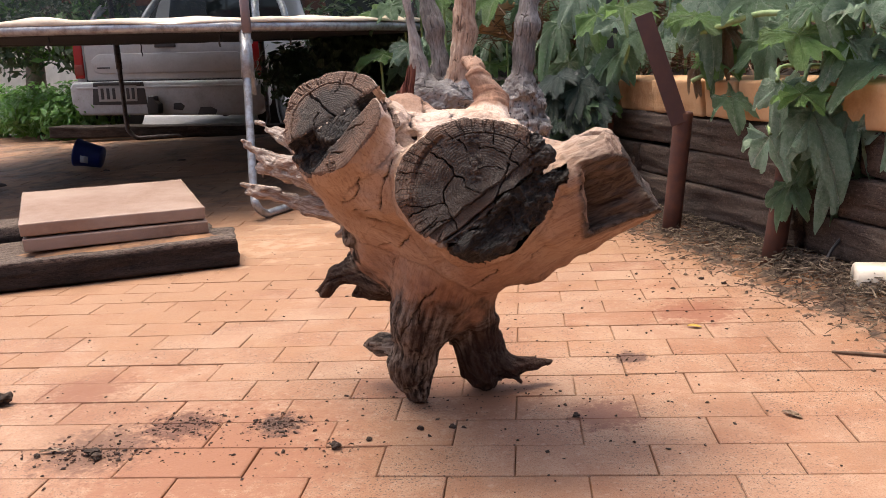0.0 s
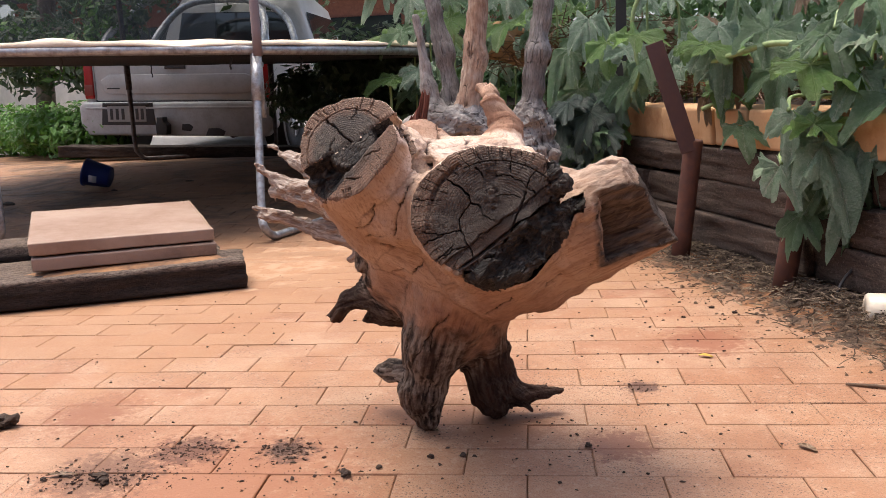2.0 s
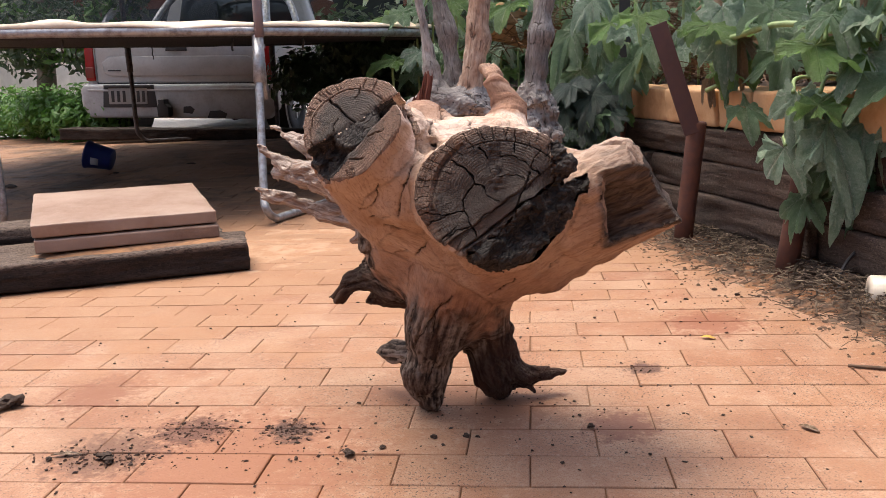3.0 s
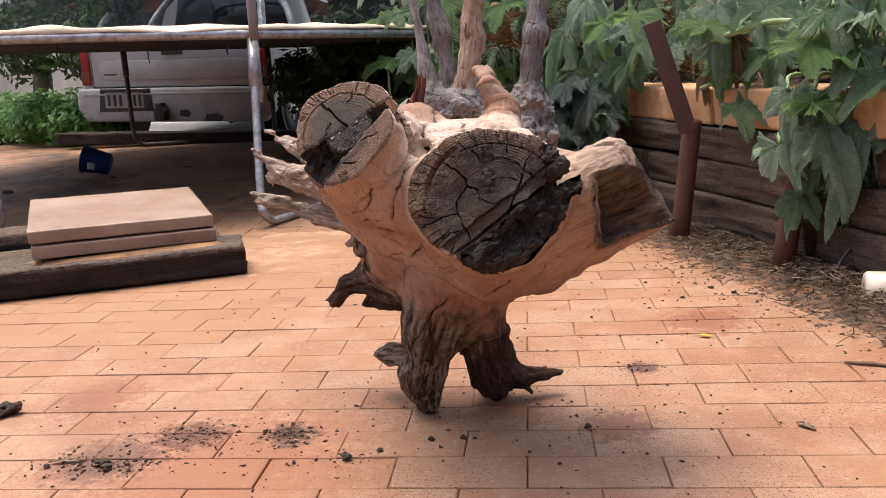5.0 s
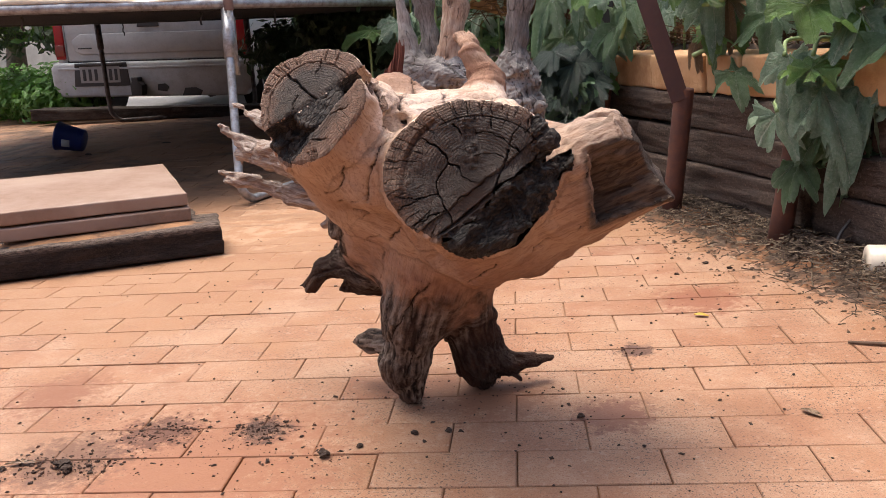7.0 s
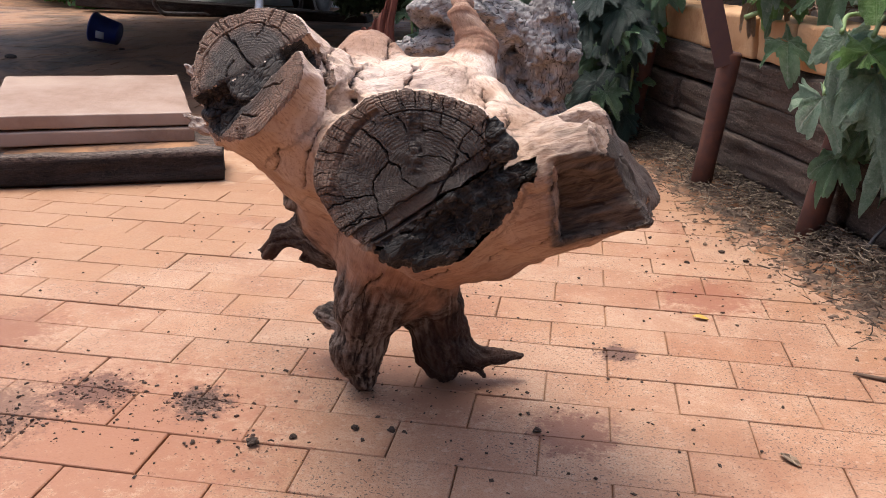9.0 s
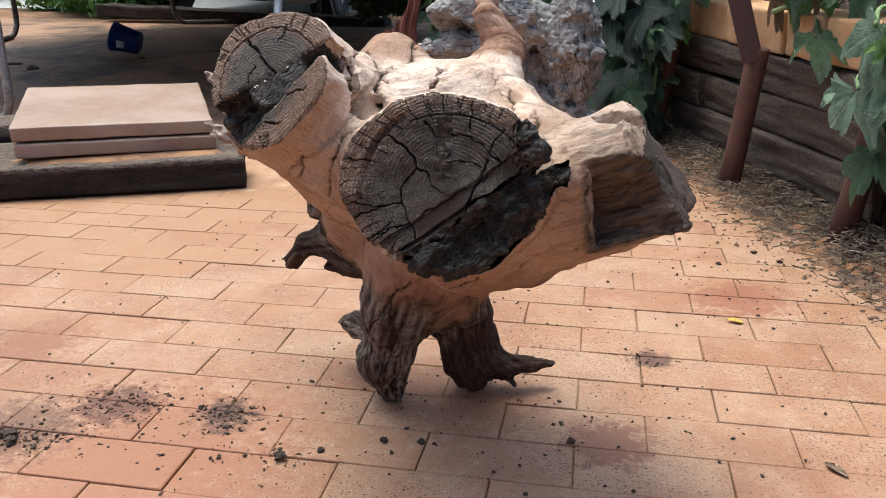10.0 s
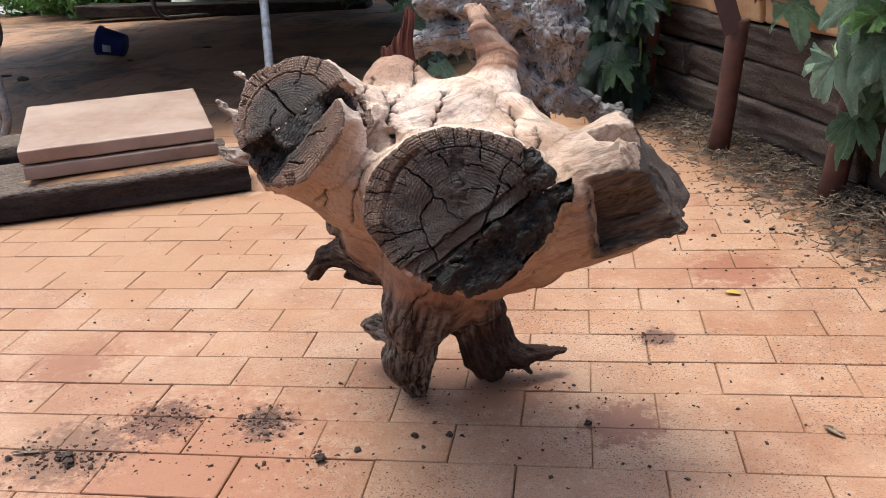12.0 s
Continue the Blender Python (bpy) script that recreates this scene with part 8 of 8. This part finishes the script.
def build_debris():
    rng = random.Random(31)
    places = []
    for cx, cy, sx, sy, n in ((-0.50, 1.43, 0.06, 0.035, 160), (-0.30, 1.43, 0.035, 0.03, 170), (-0.60, 1.31, 0.07, 0.03, 200), (-0.17, 1.33, 0.03, 0.02, 40), (-0.35, 1.38, 0.20, 0.08, 260), (0.0, 1.50, 0.28, 0.12, 330), (0.10, 1.62, 0.2, 0.1, 260), (0.35, 1.55, 0.22, 0.14, 260), (0.45, 2.0, 0.25, 0.2, 240), (0.62, 2.4, 0.16, 0.22, 260), (-0.2, 1.8, 0.3, 0.2, 160), (0.41, 1.765, 0.03, 0.02, 60), (-0.7, 1.5, 0.3, 0.2, 120), (0.2, 1.95, 0.2, 0.2, 160)):
        places += [(rng.gauss(cx, sx), rng.gauss(cy, sy)) for _ in range(n)]
    places += [(rng.uniform(-1.1, 0.9), rng.uniform(1.0, 3.0)) for _ in range(1400)]
    places = [q for q in places if outside(*q) < 0.0]
    v, f = chips(rng, places, lambda x, y: 0.0012, lambda r: 0.0005 + 0.0040 * r.random() ** 9)
    tagged(mesh_object("soil_crumbs", v, f, M_SOIL), "dark crumbs of soil and bark scattered on the pavers", "soil", kind="stuff")
    places = []
    for cx, cy, sx, sy, n in ((-0.48, 1.43, 0.05, 0.025, 380), (-0.30, 1.43, 0.028, 0.022, 420), (-0.62, 1.31, 0.06, 0.022, 480), (-0.17, 1.33, 0.03, 0.02, 50), (-0.42, 1.36, 0.16, 0.06, 170), (0.41, 1.765, 0.03, 0.02, 60), (0.10, 1.60, 0.14, 0.08, 70), (0.66, 2.25, 0.14, 0.2, 160)):
        places += [(rng.gauss(cx, sx), rng.gauss(cy, sy)) for _ in range(n)]
    places = [q for q in places if outside(*q) < 0.0]
    v, f = chips(rng, places, lambda x, y: 0.0008, lambda r: 0.0007 + 0.0042 * r.random() ** 7)
    tagged(mesh_object("soil_lumps", v, f, M_LUMP), "reddish-brown lumps of spilt soil on the pavers", "soil", kind="stuff")
    for x, y, s in ((-0.955, 1.55, 0.030), (-0.02, 1.40, 0.010), (0.272, 1.452, 0.009), (-0.615, 1.305, 0.017), (-0.60, 1.29, 0.014), (-0.165, 1.325, 0.013), (-0.72, 1.30, 0.008), (-0.11, 1.355, 0.008), (0.04, 1.405, 0.009), (0.60, 2.32, 0.009), (0.70, 2.42, 0.011), (0.75, 2.36, 0.010), (0.52, 2.50, 0.007), (0.33, 2.15, 0.006), (0.47, 1.93, 0.005)):
        bm = bmesh.new()
        bmesh.ops.create_icosphere(bm, subdivisions=3, radius=s * (0.8 if s > 0.02 else 0.62))
        for vt in bm.verts:
            vt.co *= 1 + 0.8 * noise.noise(vt.co * (1.6 / s) + Vector((x * 30, y * 30, 0))) + 0.45 * noise.noise(vt.co * (5.0 / s) + Vector((x * 30, 9, 0)))
            vt.co.z = max(vt.co.z * 0.6, -s * 0.28) + s * 0.28
        ob = bm_object("soil_clod", bm, M_SOIL)
        ob.matrix_world = pose(x, y, 0.0015, 0, 0, rng.uniform(0, 360))
        tagged(ob, "dark clod of soil on the pavers", "clod", "clods on the pavers")

    def flat_leaf(name, x, y, ln, wd, rot, mat, label):
        vs, fs = [], []
        for i in range(9):
            t = i / 8
            w = wd * math.sin(math.pi * min(1, t * 0.97 + 0.02)) ** 0.8
            for k in (-1, 0, 1):
                vs.append((ln * (t - 0.5), k * w, 0.002 + 0.0018 * abs(k) + 0.0022 * math.sin(t * 4)))
        for i in range(8):
            for k in range(2):
                fs.append((i * 3 + k, (i + 1) * 3 + k, (i + 1) * 3 + k + 1, i * 3 + k + 1))
        ob = mesh_object(name, vs, fs, mat, True)
        ob.modifiers.new("thickness", "SOLIDIFY").thickness = 0.0008
        ob.matrix_world = pose(x, y, 0.001, 0, 0, rot)
        tagged(ob, label, "leaf", "fallen leaves")

    flat_leaf("fallen_leaf", 0.592, 1.972, 0.034, 0.009, -15, M_YELLOW, "small yellow fallen leaf on the pavers")
    flat_leaf("fallen_leaf", 0.665, 1.443, 0.040, 0.008, -50, M_LEAF_DRY, "brown dry fallen leaf on the pavers")
    flat_leaf("fallen_leaf", -0.695, 1.318, 0.06, 0.006, 8, M_LEAF_DRY, "curled brown leaf lying among soil crumbs")
    st = bm_object("stick", tube([(0.845, 1.765, 0.005), (0.90, 1.748, 0.006), (1.05, 1.70, 0.005)], [0.003, 0.004, 0.003], 8), M_TWIG, True)
    tagged(st, "thin dark stick lying on the pavers", "stick")
    # mulch strip between the paving and the wall
    vs, fs = [], []
    ns, no = 220, 30
    for i in range(ns):
        s = -0.4 + 3.0 * i / (ns - 1)
        for j in range(no):
            t = j / (no - 1)
            p = wall_point(s, 0.25 * (1 - t) - 0.06 * t + (0.07 * noise.noise(Vector((s * 4, 3, 0))) + 0.03 * noise.noise(Vector((s * 17, 3, 0)))) * (1 - t), 0)
            z = -0.006 + 0.040 * t ** 1.2 + (0.016 * noise.noise(Vector((p.x * 12, p.y * 12, 0))) + 0.012 * noise.noise(Vector((p.x * 34, p.y * 34, 2))) + 0.006 * noise.noise(Vector((p.x * 80, p.y * 80, 4)))) * min(1, t * 3)
            vs.append((p.x, p.y, z))
    for i in range(ns - 1):
        for j in range(no - 1):
            fs.append((i * no + j, i * no + j + 1, (i + 1) * no + j + 1, (i + 1) * no + j))
    tagged(mesh_object("mulch_bed", vs, fs, M_MULCH, True), "strip of dark soil and mulch along the foot of the wall", "mulch", kind="structure")
    v, f = [], []
    for _ in range(8000):
        t = rng.random() ** 0.42
        s = rng.uniform(-0.3, 2.4)
        p = wall_point(s, 0.30 * (1 - t) ** 1.25 + rng.gauss(0, 0.018), 0)
        z = max(0.001, 0.045 * t ** 1.3) + rng.uniform(0, 0.022)
        ln, th = 0.004 + 0.022 * rng.random() ** 2.2, rng.uniform(0.0007, 0.0024)
        a = rng.uniform(0, 6.28)
        d = Vector((math.cos(a), math.sin(a), rng.gauss(0, 0.25))) * ln
        b = Vector((-math.sin(a), math.cos(a), 0)) * th
        up = Vector((0, 0, th * 1.2))
        c = Vector((p.x, p.y, z + 0.003))
        bend = Vector((-math.sin(a), math.cos(a), 0.3)) * ln * rng.uniform(-0.35, 0.35)
        o = len(v)
        for e, k in ((-1, 0), (0, 1), (1, 0)):
            m = c + d * e + bend * k
            v += [m + b, m - b, m + up]
        for k in (0, 3):
            for x0, x1 in ((0, 1), (1, 2), (2, 0)):
                f.append((o + k + x0, o + k + x1, o + k + 3 + x1, o + k + 3 + x0))
    tagged(mesh_object("straw", v, f, M_LITTER), "dry straw and twigs littering the foot of the wall", "straw", kind="stuff")
    places = []
    for _ in range(4200):
        t = rng.random() ** 0.6
        p = wall_point(rng.uniform(-0.3, 2.4), 0.40 * (1 - t) ** 1.5 + rng.gauss(0, 0.03), 0)
        places.append((p.x, p.y))
    v, f = chips(rng, places, lambda x, y: max(0.001, 0.02 - 0.05 * max(0, -outside(x, y))) if outside(x, y) > 0 else 0.001, lambda r: 0.0012 + 0.007 * r.random() ** 5)
    tagged(mesh_object("bark_chips", v, f, M_TWIG), "dark bark chips strewn at the edge of the paving", "bark chips", kind="stuff")
    # dirt heaps under the trampoline
    for x, y, s in ((-3.1, 4.9, 0.036), (-3.3, 5.0, 0.03), (-2.6, 5.3, 0.022), (-2.2, 5.6, 0.022)):
        bm = bmesh.new()
        bmesh.ops.create_icosphere(bm, subdivisions=2, radius=s)
        for vt in bm.verts:
            vt.co *= 1 + 0.5 * noise.noise(vt.co * 25 + Vector((x * 7, y * 7, 0)))
            vt.co.z = max(vt.co.z * 0.4, 0)
            vt.co.x *= 1.8
        ob = bm_object("soil_heap", bm, M_SOIL)
        ob.matrix_world = pose(x, y, ground_z(x, y) + 0.001, 0, 0, rng.uniform(0, 180))
        tagged(ob, "small heap of dark soil under the trampoline", "soil heap", "soil heaps")


M_LITTER = litter_mat("wall_foot_litter")
M_MULCH = rough_stuff("mulch_soil", (0.060, 0.038, 0.027), (0.14, 0.088, 0.058), 90, 1.0, 0.95, (0.26, 0.12, 0.055))

build_ground()
build_wall()
build_stump()
build_dead_tree()
build_step()
build_posts()
build_trampoline()
build_car()
build_bucket()
build_pipes()
build_pumpkins()
build_far()
build_debris()
build_paving()
